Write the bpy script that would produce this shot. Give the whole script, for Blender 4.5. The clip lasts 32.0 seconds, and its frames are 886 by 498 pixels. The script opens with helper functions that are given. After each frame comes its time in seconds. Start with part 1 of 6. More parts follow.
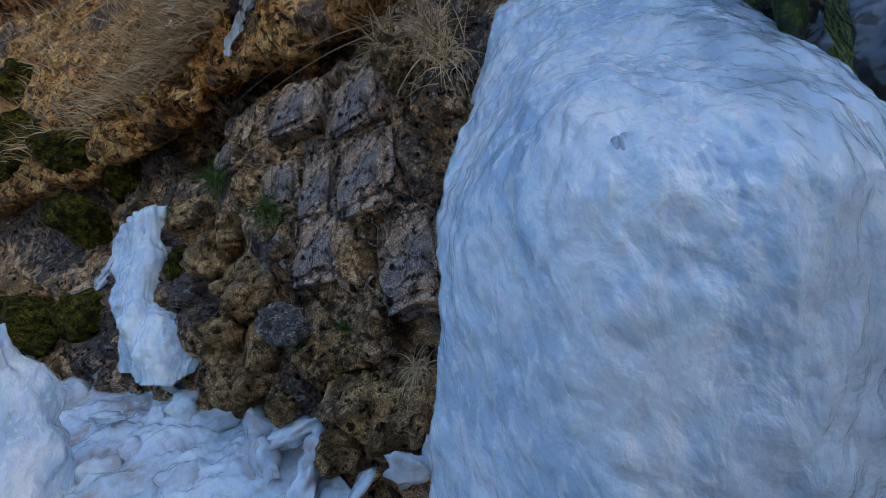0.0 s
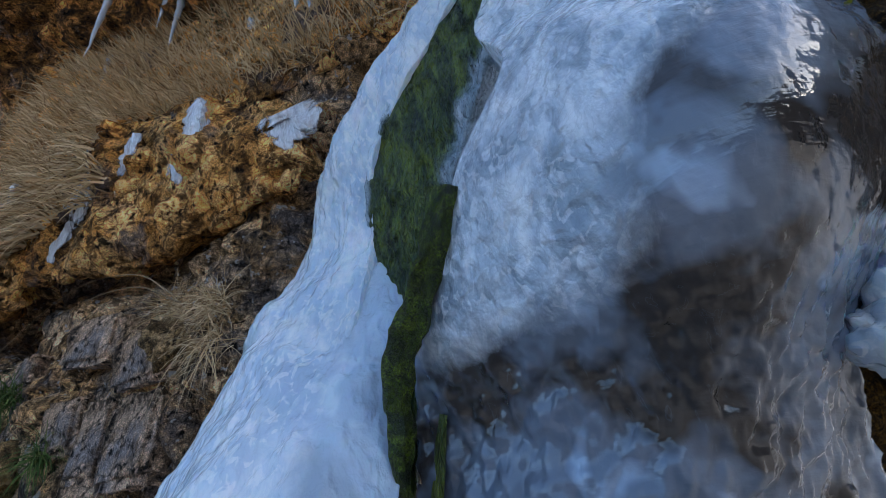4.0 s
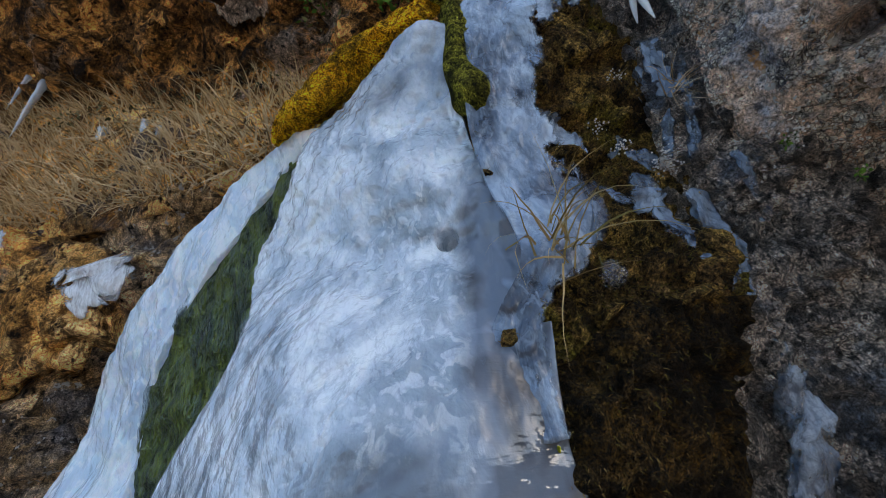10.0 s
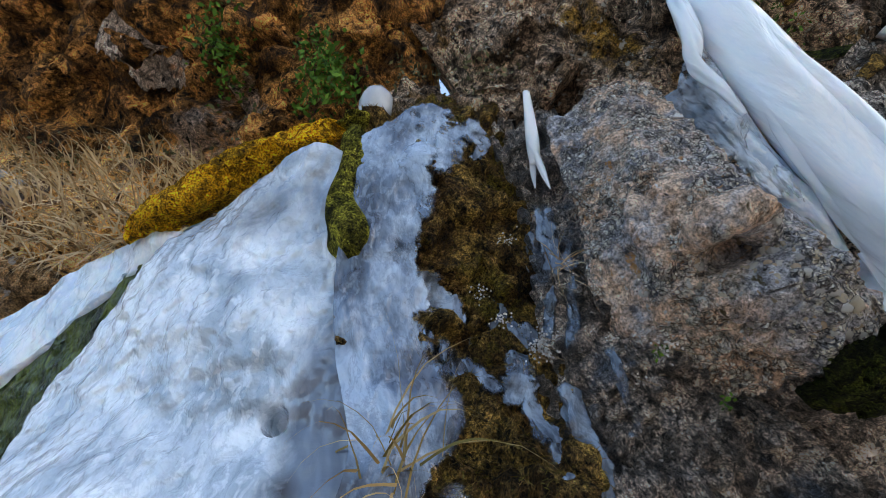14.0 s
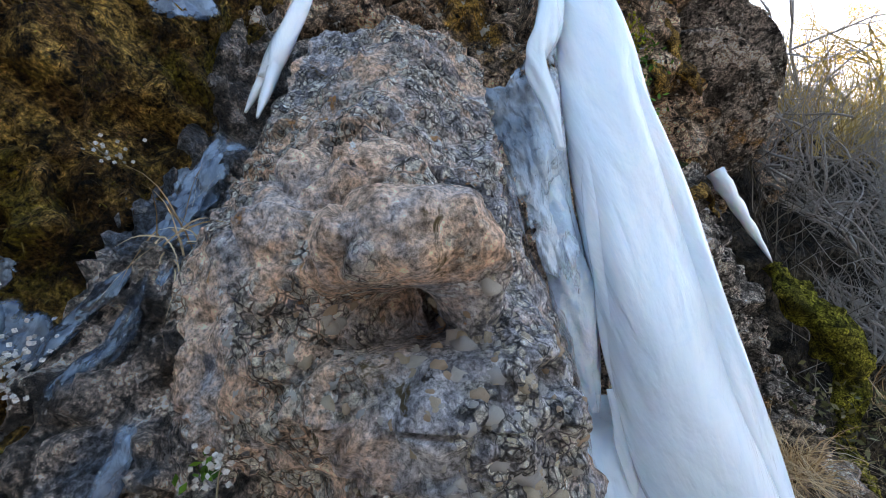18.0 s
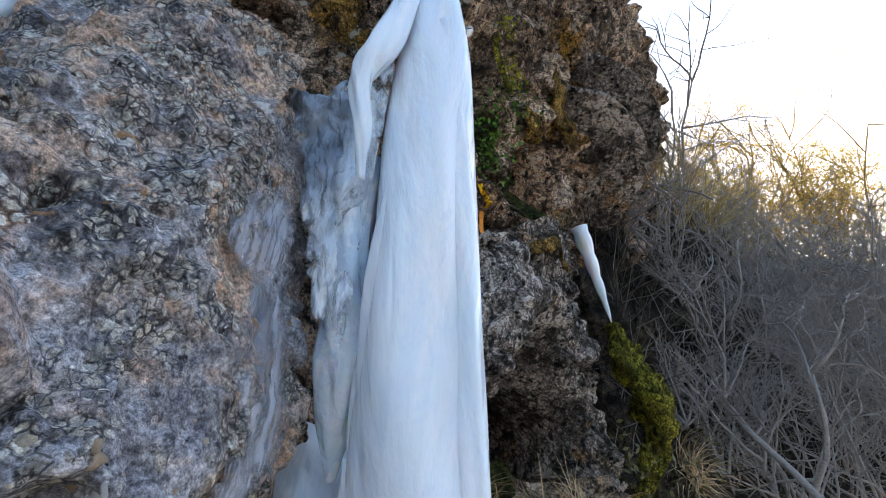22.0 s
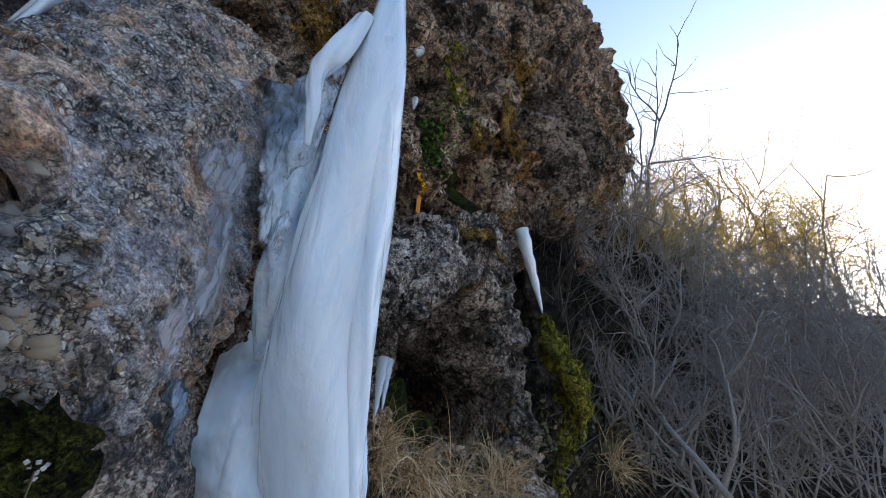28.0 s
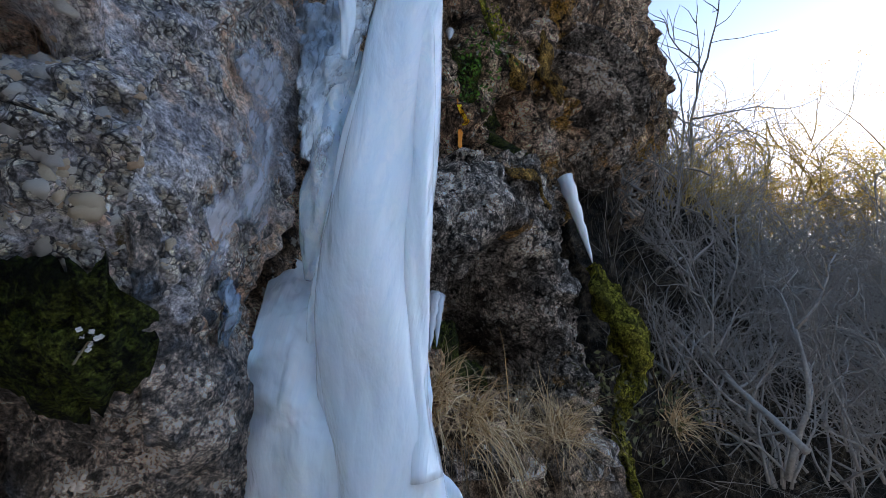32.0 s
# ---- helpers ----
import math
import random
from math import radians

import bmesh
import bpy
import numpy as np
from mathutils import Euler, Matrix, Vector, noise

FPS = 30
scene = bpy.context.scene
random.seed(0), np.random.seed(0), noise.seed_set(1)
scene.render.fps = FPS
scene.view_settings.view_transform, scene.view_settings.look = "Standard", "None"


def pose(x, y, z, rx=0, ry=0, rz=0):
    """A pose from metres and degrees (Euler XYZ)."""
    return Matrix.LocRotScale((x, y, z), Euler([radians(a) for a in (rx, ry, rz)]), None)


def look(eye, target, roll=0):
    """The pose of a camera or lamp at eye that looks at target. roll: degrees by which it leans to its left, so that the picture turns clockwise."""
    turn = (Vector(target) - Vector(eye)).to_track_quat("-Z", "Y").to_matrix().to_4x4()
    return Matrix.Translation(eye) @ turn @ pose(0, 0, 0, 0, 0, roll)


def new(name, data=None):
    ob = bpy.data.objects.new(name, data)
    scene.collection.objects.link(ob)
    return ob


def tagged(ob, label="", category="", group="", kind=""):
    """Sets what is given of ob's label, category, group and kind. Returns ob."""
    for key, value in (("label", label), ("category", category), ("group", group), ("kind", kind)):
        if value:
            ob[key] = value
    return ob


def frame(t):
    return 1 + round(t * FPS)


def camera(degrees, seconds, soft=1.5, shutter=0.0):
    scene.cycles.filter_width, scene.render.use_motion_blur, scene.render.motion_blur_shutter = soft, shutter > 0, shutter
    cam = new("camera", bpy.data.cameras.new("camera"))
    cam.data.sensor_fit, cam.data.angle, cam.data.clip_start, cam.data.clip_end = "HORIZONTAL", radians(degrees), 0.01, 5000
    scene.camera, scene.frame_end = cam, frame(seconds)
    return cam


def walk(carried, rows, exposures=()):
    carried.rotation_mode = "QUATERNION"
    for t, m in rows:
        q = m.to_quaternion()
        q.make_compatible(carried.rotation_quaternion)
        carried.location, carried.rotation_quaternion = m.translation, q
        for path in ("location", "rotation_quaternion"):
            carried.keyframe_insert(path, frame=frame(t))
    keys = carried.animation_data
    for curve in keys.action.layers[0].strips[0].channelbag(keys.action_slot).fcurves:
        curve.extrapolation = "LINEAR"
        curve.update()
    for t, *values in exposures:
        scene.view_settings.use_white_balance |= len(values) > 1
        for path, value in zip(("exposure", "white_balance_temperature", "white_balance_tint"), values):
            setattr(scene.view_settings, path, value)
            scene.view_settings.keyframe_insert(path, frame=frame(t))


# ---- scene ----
cam = camera(91.8, 32.0, soft=0.7)
ROWS = [
    (0.0, 0.000, 0.000, 1.500, -19.28, 20.29, 5.82),
    (0.5, 0.046, -0.079, 1.543, -20.27, 21.70, 6.97),
    (1.0, 0.097, -0.185, 1.598, -21.12, 22.80, 8.09),
    (1.5, 0.133, -0.319, 1.649, -22.27, 23.83, 9.24),
    (2.0, 0.131, -0.524, 1.688, -24.20, 24.82, 9.74),
    (2.5, 0.147, -0.737, 1.732, -25.95, 25.69, 10.60),
    (4.5, 0.915, -1.065, 2.515, -27.67, 30.01, 6.18),
    (5.0, 1.030, -1.135, 2.604, -28.60, 30.95, 6.20),
    (5.5, 1.141, -1.204, 2.697, -29.40, 31.49, 6.51),
    (6.0, 1.237, -1.273, 2.778, -30.03, 31.83, 6.39),
    (6.5, 1.317, -1.331, 2.843, -30.78, 32.46, 6.07),
    (7.0, 1.367, -1.373, 2.902, -31.67, 33.07, 6.14),
    (7.5, 1.388, -1.398, 2.950, -32.06, 33.59, 6.03),
    (8.0, 1.374, -1.419, 2.993, -32.92, 33.80, 6.50),
    (8.5, 1.354, -1.438, 3.037, -33.43, 34.04, 6.41),
    (9.0, 1.317, -1.473, 3.083, -34.06, 33.79, 6.61),
    (9.5, 1.307, -1.527, 3.130, -34.41, 33.61, 6.63),
    (10.0, 1.311, -1.602, 3.182, -34.83, 33.54, 6.49),
    (10.5, 1.315, -1.674, 3.254, -35.36, 33.45, 6.61),
    (11.0, 1.335, -1.730, 3.328, -35.38, 33.83, 6.31),
    (11.5, 1.364, -1.768, 3.389, -36.12, 34.92, 6.27),
    (12.0, 1.385, -1.820, 3.450, -35.72, 34.62, 5.43),
    (12.5, 1.409, -1.862, 3.498, -36.42, 35.08, 5.46),
    (13.0, 1.441, -1.899, 3.541, -36.21, 35.50, 4.83),
    (14.0, 1.490, -1.776, 3.487, -46.78, 42.49, 5.70),
    (14.5, 1.539, -1.806, 3.520, -50.64, 42.61, 6.20),
    (16.5, 1.973, -1.797, 3.742, -67.26, 43.86, 4.05),
    (17.0, 2.067, -1.843, 3.787, -71.26, 43.51, 2.85),
    (17.5, 2.151, -1.897, 3.824, -74.73, 42.94, 1.68),
    (18.0, 2.209, -1.950, 3.856, -76.70, 42.04, 0.66),
    (18.5, 2.258, -1.996, 3.885, -78.22, 41.87, -0.07),
    (19.0, 2.295, -2.041, 3.908, -80.18, 42.82, 0.14),
    (19.5, 2.309, -2.088, 3.923, -81.49, 42.30, -0.45),
    (20.0, 2.315, -2.142, 3.935, -82.89, 42.89, -0.17),
    (20.5, 2.328, -2.171, 3.953, -83.78, 43.49, 0.23),
    (21.0, 2.320, -2.205, 3.970, -84.48, 42.92, -0.69),
    (21.5, 2.306, -2.239, 3.985, -86.37, 43.07, -0.58),
    (22.0, 2.290, -2.263, 3.986, -91.10, 42.72, 0.41),
    (22.5, 2.283, -2.294, 3.961, -95.42, 43.03, 0.72),
    (23.0, 2.277, -2.312, 3.909, -98.98, 43.05, 0.73),
    (23.5, 2.258, -2.329, 3.802, -101.12, 43.00, -0.64),
    (24.0, 2.247, -2.343, 3.665, -99.38, 40.66, -4.81),
    (24.5, 2.218, -2.353, 3.657, -99.06, 42.90, -4.19),
    (25.0, 2.178, -2.370, 3.657, -100.18, 44.13, -2.13),
    (25.5, 2.146, -2.386, 3.654, -99.57, 44.42, -1.90),
    (27.5, 2.165, -2.469, 3.639, -95.81, 46.00, -1.62),
    (28.0, 2.193, -2.475, 3.636, -94.90, 46.08, -1.73),
    (28.5, 2.222, -2.476, 3.626, -94.29, 46.11, -1.50),
    (29.0, 2.255, -2.469, 3.616, -93.60, 46.05, -1.54),
    (29.5, 2.285, -2.459, 3.608, -93.04, 45.89, -1.51),
    (30.0, 2.313, -2.446, 3.603, -92.47, 45.71, -1.56),
    (30.5, 2.336, -2.434, 3.595, -92.10, 45.36, -1.70),
    (31.0, 2.360, -2.427, 3.584, -91.60, 45.05, -1.72),
    (31.5, 2.384, -2.423, 3.572, -90.85, 44.72, -2.02),
    (32.0, 2.403, -2.423, 3.556, -90.00, 44.28, -2.53),
]
walk(cam, [(t, pose(x, y, z, 90 + pitch, roll, yaw)) for t, x, y, z, yaw, pitch, roll in ROWS],
     exposures=((0.0, 0.98, 5350, 10), (5.0, 1.24, 5750, 10), (13.0, 1.74, 6650, 10), (18.0, 2.25, 6200, 10), (25.0, 1.65, 6000, 10), (32.0, 1.46, 5600, 10)))

# ---- sky and sun ----
SUN_AZ, SUN_EL = radians(-137), radians(24)
world = bpy.data.worlds.new("world")
scene.world = world
world.use_nodes = True
wn = world.node_tree.nodes
sky = wn.new("ShaderNodeTexSky")
sky.sky_type, sky.sun_disc = "NISHITA", False
sky.sun_elevation, sky.sun_rotation = SUN_EL, -SUN_AZ
sky.air_density, sky.dust_density, sky.ozone_density = 1.0, 1.9, 1.0
world.node_tree.links.new(sky.outputs[0], wn["Background"].inputs[0])
wn["Background"].inputs[1].default_value = 0.15
sun = new("sun", bpy.data.lights.new("sun", "SUN"))
sun.data.energy, sun.data.angle, sun.data.color = 4.0, radians(0.6), (1.0, 0.78, 0.5)
SUN_DIR = Vector((-math.sin(SUN_AZ) * math.cos(SUN_EL), math.cos(SUN_AZ) * math.cos(SUN_EL), math.sin(SUN_EL)))
sun.matrix_world = look(SUN_DIR * 40, (0, 0, 0))


# ---- materials ----
def material(name, rough=0.8, metal=0.0):
    m = bpy.data.materials.new(name)
    m.use_nodes = True
    b = m.node_tree.nodes["Principled BSDF"]
    b.inputs["Roughness"].default_value, b.inputs["Metallic"].default_value = rough, metal
    b.inputs["Specular IOR Level"].default_value = 0.5 if rough < 0.6 else 0.14
    return m, b


class Net:
    """Short hands for the nodes of one material."""

    def __init__(self, m):
        self.t = m.node_tree
        self.co = self.t.nodes.new("ShaderNodeTexCoord").outputs["Object"]

    def link(self, a, b):
        self.t.links.new(a, b)

    def stretch(self, sx, sy, sz):
        n = self.t.nodes.new("ShaderNodeMapping")
        n.inputs["Scale"].default_value = (sx, sy, sz)
        self.link(self.co, n.inputs[0])
        return n.outputs[0]

    def warp(self, scale, amount, co=None):
        """Coordinates pushed about by noise."""
        t = self.t.nodes.new("ShaderNodeTexNoise")
        t.inputs["Scale"].default_value, t.inputs["Detail"].default_value = scale, 4
        self.link(co or self.co, t.inputs["Vector"])
        v = self.t.nodes.new("ShaderNodeVectorMath")
        v.operation = "MULTIPLY_ADD"
        v.inputs[1].default_value = (amount, amount, amount)
        self.link(t.outputs["Color"], v.inputs[0])
        self.link(co or self.co, v.inputs[2])
        return v.outputs[0]

    def noise(self, scale, detail=6, rough=0.6, co=None, warp=0.0):
        n = self.t.nodes.new("ShaderNodeTexNoise")
        n.inputs["Scale"].default_value, n.inputs["Detail"].default_value = scale, detail
        n.inputs["Roughness"].default_value, n.inputs["Distortion"].default_value = rough, warp
        self.link(co or self.co, n.inputs["Vector"])
        return n.outputs["Fac"]

    def cells(self, scale, feature="F1", out="Distance", co=None):
        n = self.t.nodes.new("ShaderNodeTexVoronoi")
        n.feature = feature
        n.inputs["Scale"].default_value = scale
        self.link(co or self.co, n.inputs["Vector"])
        return n.outputs[out]

    def ramp(self, fac, *stops):
        n = self.t.nodes.new("ShaderNodeValToRGB")
        e = n.color_ramp.elements
        while len(e) < len(stops):
            e.new(0.5)
        for k, (p, c) in enumerate(stops):
            e[k].position = p
            e[k].color = (c, c, c, 1) if isinstance(c, (int, float)) else (*c, 1)
        self.link(fac, n.inputs[0])
        return n.outputs[0]

    def mix(self, fac, a, b, kind="MIX"):
        n = self.t.nodes.new("ShaderNodeMix")
        n.data_type, n.blend_type = "RGBA", kind
        for s, v in ((n.inputs[0], fac), (n.inputs[6], a), (n.inputs[7], b)):
            if isinstance(v, (int, float)):
                s.default_value = v
            elif isinstance(v, tuple):
                s.default_value = (*v, 1)
            else:
                self.link(v, s)
        return n.outputs[2]

    def bump(self, height, strength, dist, before=None):
        n = self.t.nodes.new("ShaderNodeBump")
        n.inputs["Strength"].default_value, n.inputs["Distance"].default_value = strength, dist
        self.link(height, n.inputs["Height"])
        if before:
            self.link(before, n.inputs["Normal"])
        return n.outputs[0]


def rock_material(name, dark, mid, light, rough=0.85, scale=6.0, stain=None, stain_at=0.55, bump=0.03, crack=0.6, speck=None, chunk=0.5, grain=1.0, gain=1.15):
    m, b = material(name, rough)
    n = Net(m)
    co = n.warp(scale * 0.8, 0.12 / scale * 4)
    c = n.ramp(n.noise(scale, 12, 0.68, co), (0.34, dark), (0.46, mid), (0.57, light), (0.72, mid))
    wide = n.noise(scale * 0.55, 6, 0.6, n.warp(scale, 0.3 / scale))
    c = n.mix(1.0, c, n.ramp(wide, (0.36, 0.35), (0.5, 1.0), (0.62, 1.35)), "MULTIPLY")
    lumps = n.cells(scale * 2.6, "F1", "Color", n.warp(scale * 3, 0.5 / scale))
    c = n.mix(chunk, c, n.mix(1.0, c, n.ramp(lumps, (0.1, 0.35), (0.5, 1.0), (0.9, 1.9)), "MULTIPLY"))
    c = n.mix(n.ramp(n.noise(scale * 2.7, 8, 0.7, co), (0.5, 0.0), (0.58, 0.85)), c, tuple(0.3 * v for v in dark))
    if stain:
        c = n.mix(n.ramp(n.noise(scale * 0.45, 8, 0.7), (stain_at - 0.03, 0.0), (stain_at + 0.05, 0.85)), c, stain)
    # crack lines also darken the colour, adding crevice shade
    edge = n.cells(scale * 1.9, "DISTANCE_TO_EDGE", "Distance", n.warp(scale * 3, 0.35 / scale))
    line = n.ramp(edge, (0.0, 1.0 - crack), (0.05, 1.0))
    c = n.mix(1.0, c, line, "MULTIPLY")
    grit = n.ramp(n.noise(scale * 11, 6, 0.8), (0.36, 1 - 0.9 * grain), (0.5, 0.95), (0.64, 1 + 1.1 * grain))
    c = n.mix(1.0, c, grit, "MULTIPLY")
    # occlusion-like shade of small pits, multiplied into the colour
    pit_shade = n.ramp(n.noise(scale * 5.5, 4, 0.6), (0.34, 0.08), (0.42, 1.0))
    c = n.mix(1.0, c, pit_shade, "MULTIPLY")
    c = n.mix(1.0, c, n.ramp(n.noise(150, 3, 0.6), (0.34, 0.3), (0.5, 1.0), (0.66, 1.9)), "MULTIPLY")
    if speck:
        c = n.mix(n.ramp(n.noise(scale * 5, 5, 0.65), (0.61, 0.0), (0.64, 0.85)), c, speck)
    c = n.mix(1.0, c, (gain, gain, gain), "MULTIPLY")
    n.link(c, b.inputs["Base Color"])
    h = n.bump(n.noise(scale * 2.2, 12, 0.72, co), 1.0, bump * 2.6)
    h = n.bump(n.mix(1.0, line, pit_shade, "MULTIPLY"), 1.0, bump * 0.9, h)
    h = n.bump(n.noise(110, 3, 0.6), 0.9, 0.008, h)
    n.link(n.bump(n.noise(scale * 14, 6, 0.75), 1.0, bump * 0.55, h), b.inputs["Normal"])
    return m


def ice_material(name, deep, mid, pale, rough=0.2, scale=3.0, bump=0.02, coat=0.6, sss=0.15, trans=0.0, ripple=(1, 1, 0.35), fleck=0.5, second=None, smooth=0.3, holes=None):
    """Ice from deep clear to pale bubbly; second: the tones where the mesh's clear value is high."""
    m, b = material(name, rough)
    n = Net(m)
    co = n.stretch(*ripple)
    big = n.noise(scale, 5, 0.55, co, 0.6)
    c = n.ramp(big, (0.34, deep), (0.48, mid), (0.6, pale))
    f = n.ramp(n.noise(scale * 6, 3, 0.5, co, 0.8), (0.52, 0.0), (0.6, fleck))
    c = n.mix(f, c, pale)
    vein = n.ramp(n.noise(scale * 2.2, 6, 0.65, co, 1.2), (0.47, 0.0), (0.5, 0.28), (0.53, 0.0))
    c = n.mix(vein, c, deep)
    power = None
    if second:
        at = n.t.nodes.new("ShaderNodeAttribute")
        at.attribute_name = "clear"
        k = n.ramp(n.mix(0.4, at.outputs["Fac"], n.noise(scale * 1.3, 6, 0.6, co, 0.5)), (0.36, 0.0), (0.56, 1.0))
        wide = n.noise(scale * 0.9, 3, 0.5, None, 0.3)
        c2 = n.ramp(wide, (0.38, second[0]), (0.52, second[1]), (0.62, second[1]), (0.7, second[2]))
        thread = n.ramp(n.noise(scale * 3.2, 3, 0.5, n.stretch(2.4, 2.4, 0.5), 0.6), (0.63, 0.0), (0.65, 0.06), (0.67, 0.0))
        c = n.mix(k, c, n.mix(thread, c2, second[2]))
        n.link(n.ramp(k, (0.0, rough), (1.0, 0.05)), b.inputs["Roughness"])
        power = n.ramp(k, (0.0, 1.0), (1.0, smooth))
    n.link(c, b.inputs["Base Color"])
    b.inputs["Subsurface Weight"].default_value = sss
    b.inputs["Subsurface Radius"].default_value, b.inputs["Subsurface Scale"].default_value = (0.03, 0.05, 0.08), 1.0
    b.inputs["Transmission Weight"].default_value = trans
    b.inputs["IOR"].default_value = 1.31
    b.inputs["Coat Weight"].default_value, b.inputs["Coat Roughness"].default_value = coat, 0.04
    b.inputs["Coat IOR"].default_value = 1.45
    cell = n.cells(scale * 5, "SMOOTH_F1", "Distance", n.warp(scale * 2, 0.1, co))
    h = n.bump(n.noise(scale * 2.5, 4, 0.5, co, 0.6), 0.8, bump * 1.5)
    h2 = n.bump(cell, 0.7, bump * 1.1, h)
    h3 = n.bump(n.noise(scale * 13, 3, 0.55, co), 0.8, bump * 0.3, h2)
    if power:
        for q in (h, h2, h3):
            n.link(power, q.node.inputs["Strength"])
        wave = n.noise(scale * 5, 2, 0.5, n.stretch(0.8, 0.8, 3.2), 0.4)
        h3 = n.bump(wave, 0.5, 0.003, h3)
        n.link(n.ramp(k, (0.2, 0.0), (1.0, 0.4)), h3.node.inputs["Strength"])
    n.link(h3, b.inputs["Normal"])
    n.link(h3, b.inputs["Coat Normal"])
    if holes:
        f = n.noise(holes[0], 6, 0.62, n.stretch(1, 1, 0.6), 0.5)
        at = n.t.nodes.new("ShaderNodeAttribute")
        at.attribute_name = "rim"
        lift = n.t.nodes.new("ShaderNodeMath")
        lift.operation = "MULTIPLY_ADD"
        lift.inputs[1].default_value = -0.28
        n.link(at.outputs["Fac"], lift.inputs[0])
        n.link(f, lift.inputs[2])
        n.link(n.ramp(lift.outputs[0], (holes[1] - 0.04, 0.0), (holes[1] + 0.05, holes[2])), b.inputs["Alpha"])
    return m


def plain_material(name, a, c, rough=0.7, scale=40.0, bump=0.004):
    m, b = material(name, rough)
    n = Net(m)
    f = n.noise(scale, 4, 0.6)
    n.link(n.mix(f, a, c), b.inputs["Base Color"])
    if bump:
        n.link(n.bump(f, 0.7, bump), b.inputs["Normal"])
    return m


def blade_material(name, *tones):
    m, b = material(name, 0.75)
    n = Net(m)
    g = n.t.nodes.new("ShaderNodeNewGeometry")
    c = n.ramp(g.outputs["Random Per Island"], *[(k / max(1, len(tones) - 1), t) for k, t in enumerate(tones)])
    n.link(c, b.inputs["Base Color"])
    if name == "sunlit_leaf":
        tr, mx = n.t.nodes.new("ShaderNodeBsdfTranslucent"), n.t.nodes.new("ShaderNodeMixShader")
        n.link(c, tr.inputs[0])
        n.link(b.outputs[0], mx.inputs[1])
        n.link(tr.outputs[0], mx.inputs[2])
        n.link(mx.outputs[0], n.t.nodes["Material Output"].inputs[0])
    return m


def conglomerate_material():
    """Tan and blue grey lime rock with pale pebbles set in it, lichen and moss."""
    m, b = material("conglomerate", 0.85)
    n = Net(m)
    co = n.warp(38, 0.014)
    tan = n.ramp(n.noise(9, 10, 0.72), (0.32, (0.34, 0.21, 0.14)), (0.44, (0.66, 0.45, 0.31)), (0.56, (0.84, 0.63, 0.47)), (0.7, (0.62, 0.5, 0.42)))
    grey = n.ramp(n.noise(14, 10, 0.75), (0.34, (0.12, 0.12, 0.135)), (0.47, (0.36, 0.35, 0.37)), (0.6, (0.64, 0.62, 0.62)), (0.72, (0.46, 0.42, 0.39)))
    where = n.ramp(n.noise(3.0, 7, 0.66, n.warp(4, 0.16)), (0.48, 0.0), (0.57, 1.0))
    base = n.mix(where, tan, grey)
    base = n.mix(n.ramp(n.noise(5.2, 8, 0.72, n.warp(6, 0.1)), (0.57, 0.0), (0.62, 0.8)), base, (0.14, 0.14, 0.165))
    beds = n.ramp(n.noise(3.6, 5, 0.6, n.warp(3, 0.2)), (0.47, 0.0), (0.53, 1.0))
    bump_of = None
    for scale, pick_at in ((34, 0.51), (58, 0.52), (95, 0.54)):
        edge = n.cells(scale, "DISTANCE_TO_EDGE", "Distance", co)
        tone = n.cells(scale, "F1", "Color", co)
        clast = n.ramp(tone, (0.1, (0.13, 0.13, 0.15)), (0.35, (0.4, 0.37, 0.33)), (0.55, (0.66, 0.6, 0.48)), (0.8, (0.78, 0.75, 0.68)))
        some = n.ramp(n.noise(scale * 0.55, 1, 0.5), (pick_at - 0.03, 0.0), (pick_at + 0.01, 1.0))
        mask = n.mix(1.0, n.mix(1.0, n.ramp(edge, (0.1, 0.0), (0.17, 1.0)), some, "MULTIPLY"), beds, "MULTIPLY")
        base = n.mix(n.mix(1.0, n.ramp(edge, (0.02, 0.8), (0.1, 0.0)), n.mix(1.0, some, beds, "MULTIPLY"), "MULTIPLY"), base, (0.05, 0.045, 0.04))
        base = n.mix(mask, base, clast)
        bump_of = mask if bump_of is None else n.mix(1.0, bump_of, mask, "ADD")
    c = n.mix(1.0, base, n.ramp(n.noise(120, 5, 0.8), (0.36, 0.3), (0.5, 1.0), (0.64, 1.6)), "MULTIPLY")
    c = n.mix(1.0, c, n.ramp(n.noise(42, 6, 0.7), (0.36, 0.5), (0.48, 1.0), (0.64, 1.3)), "MULTIPLY")
    # near-black pits: crevice shade put into the colour
    c = n.mix(n.ramp(n.noise(24, 6, 0.68), (0.32, 0.95), (0.36, 0.0)), c, (0.022, 0.018, 0.016))
    c = n.mix(n.ramp(n.noise(9.5, 7, 0.72), (0.635, 0.0), (0.65, 0.92)), c, (0.84, 0.84, 0.82))
    c = n.mix(n.ramp(n.noise(7, 7, 0.7, n.warp(3, 0.3)), (0.61, 0.0), (0.65, 0.85)), c, (0.6, 0.3, 0.1))
    c = n.mix(n.ramp(n.noise(6.3, 7, 0.7, n.warp(5, 0.2)), (0.64, 0.0), (0.67, 0.9)), c, (0.1, 0.068, 0.018))
    n.link(c, b.inputs["Base Color"])
    h = n.bump(n.noise(15, 9, 0.66, co), 1.0, 0.035)
    h = n.bump(bump_of, 0.9, 0.012, h)
    n.link(n.bump(n.noise(85, 5, 0.7), 1.0, 0.01, h), b.inputs["Normal"])
    return m


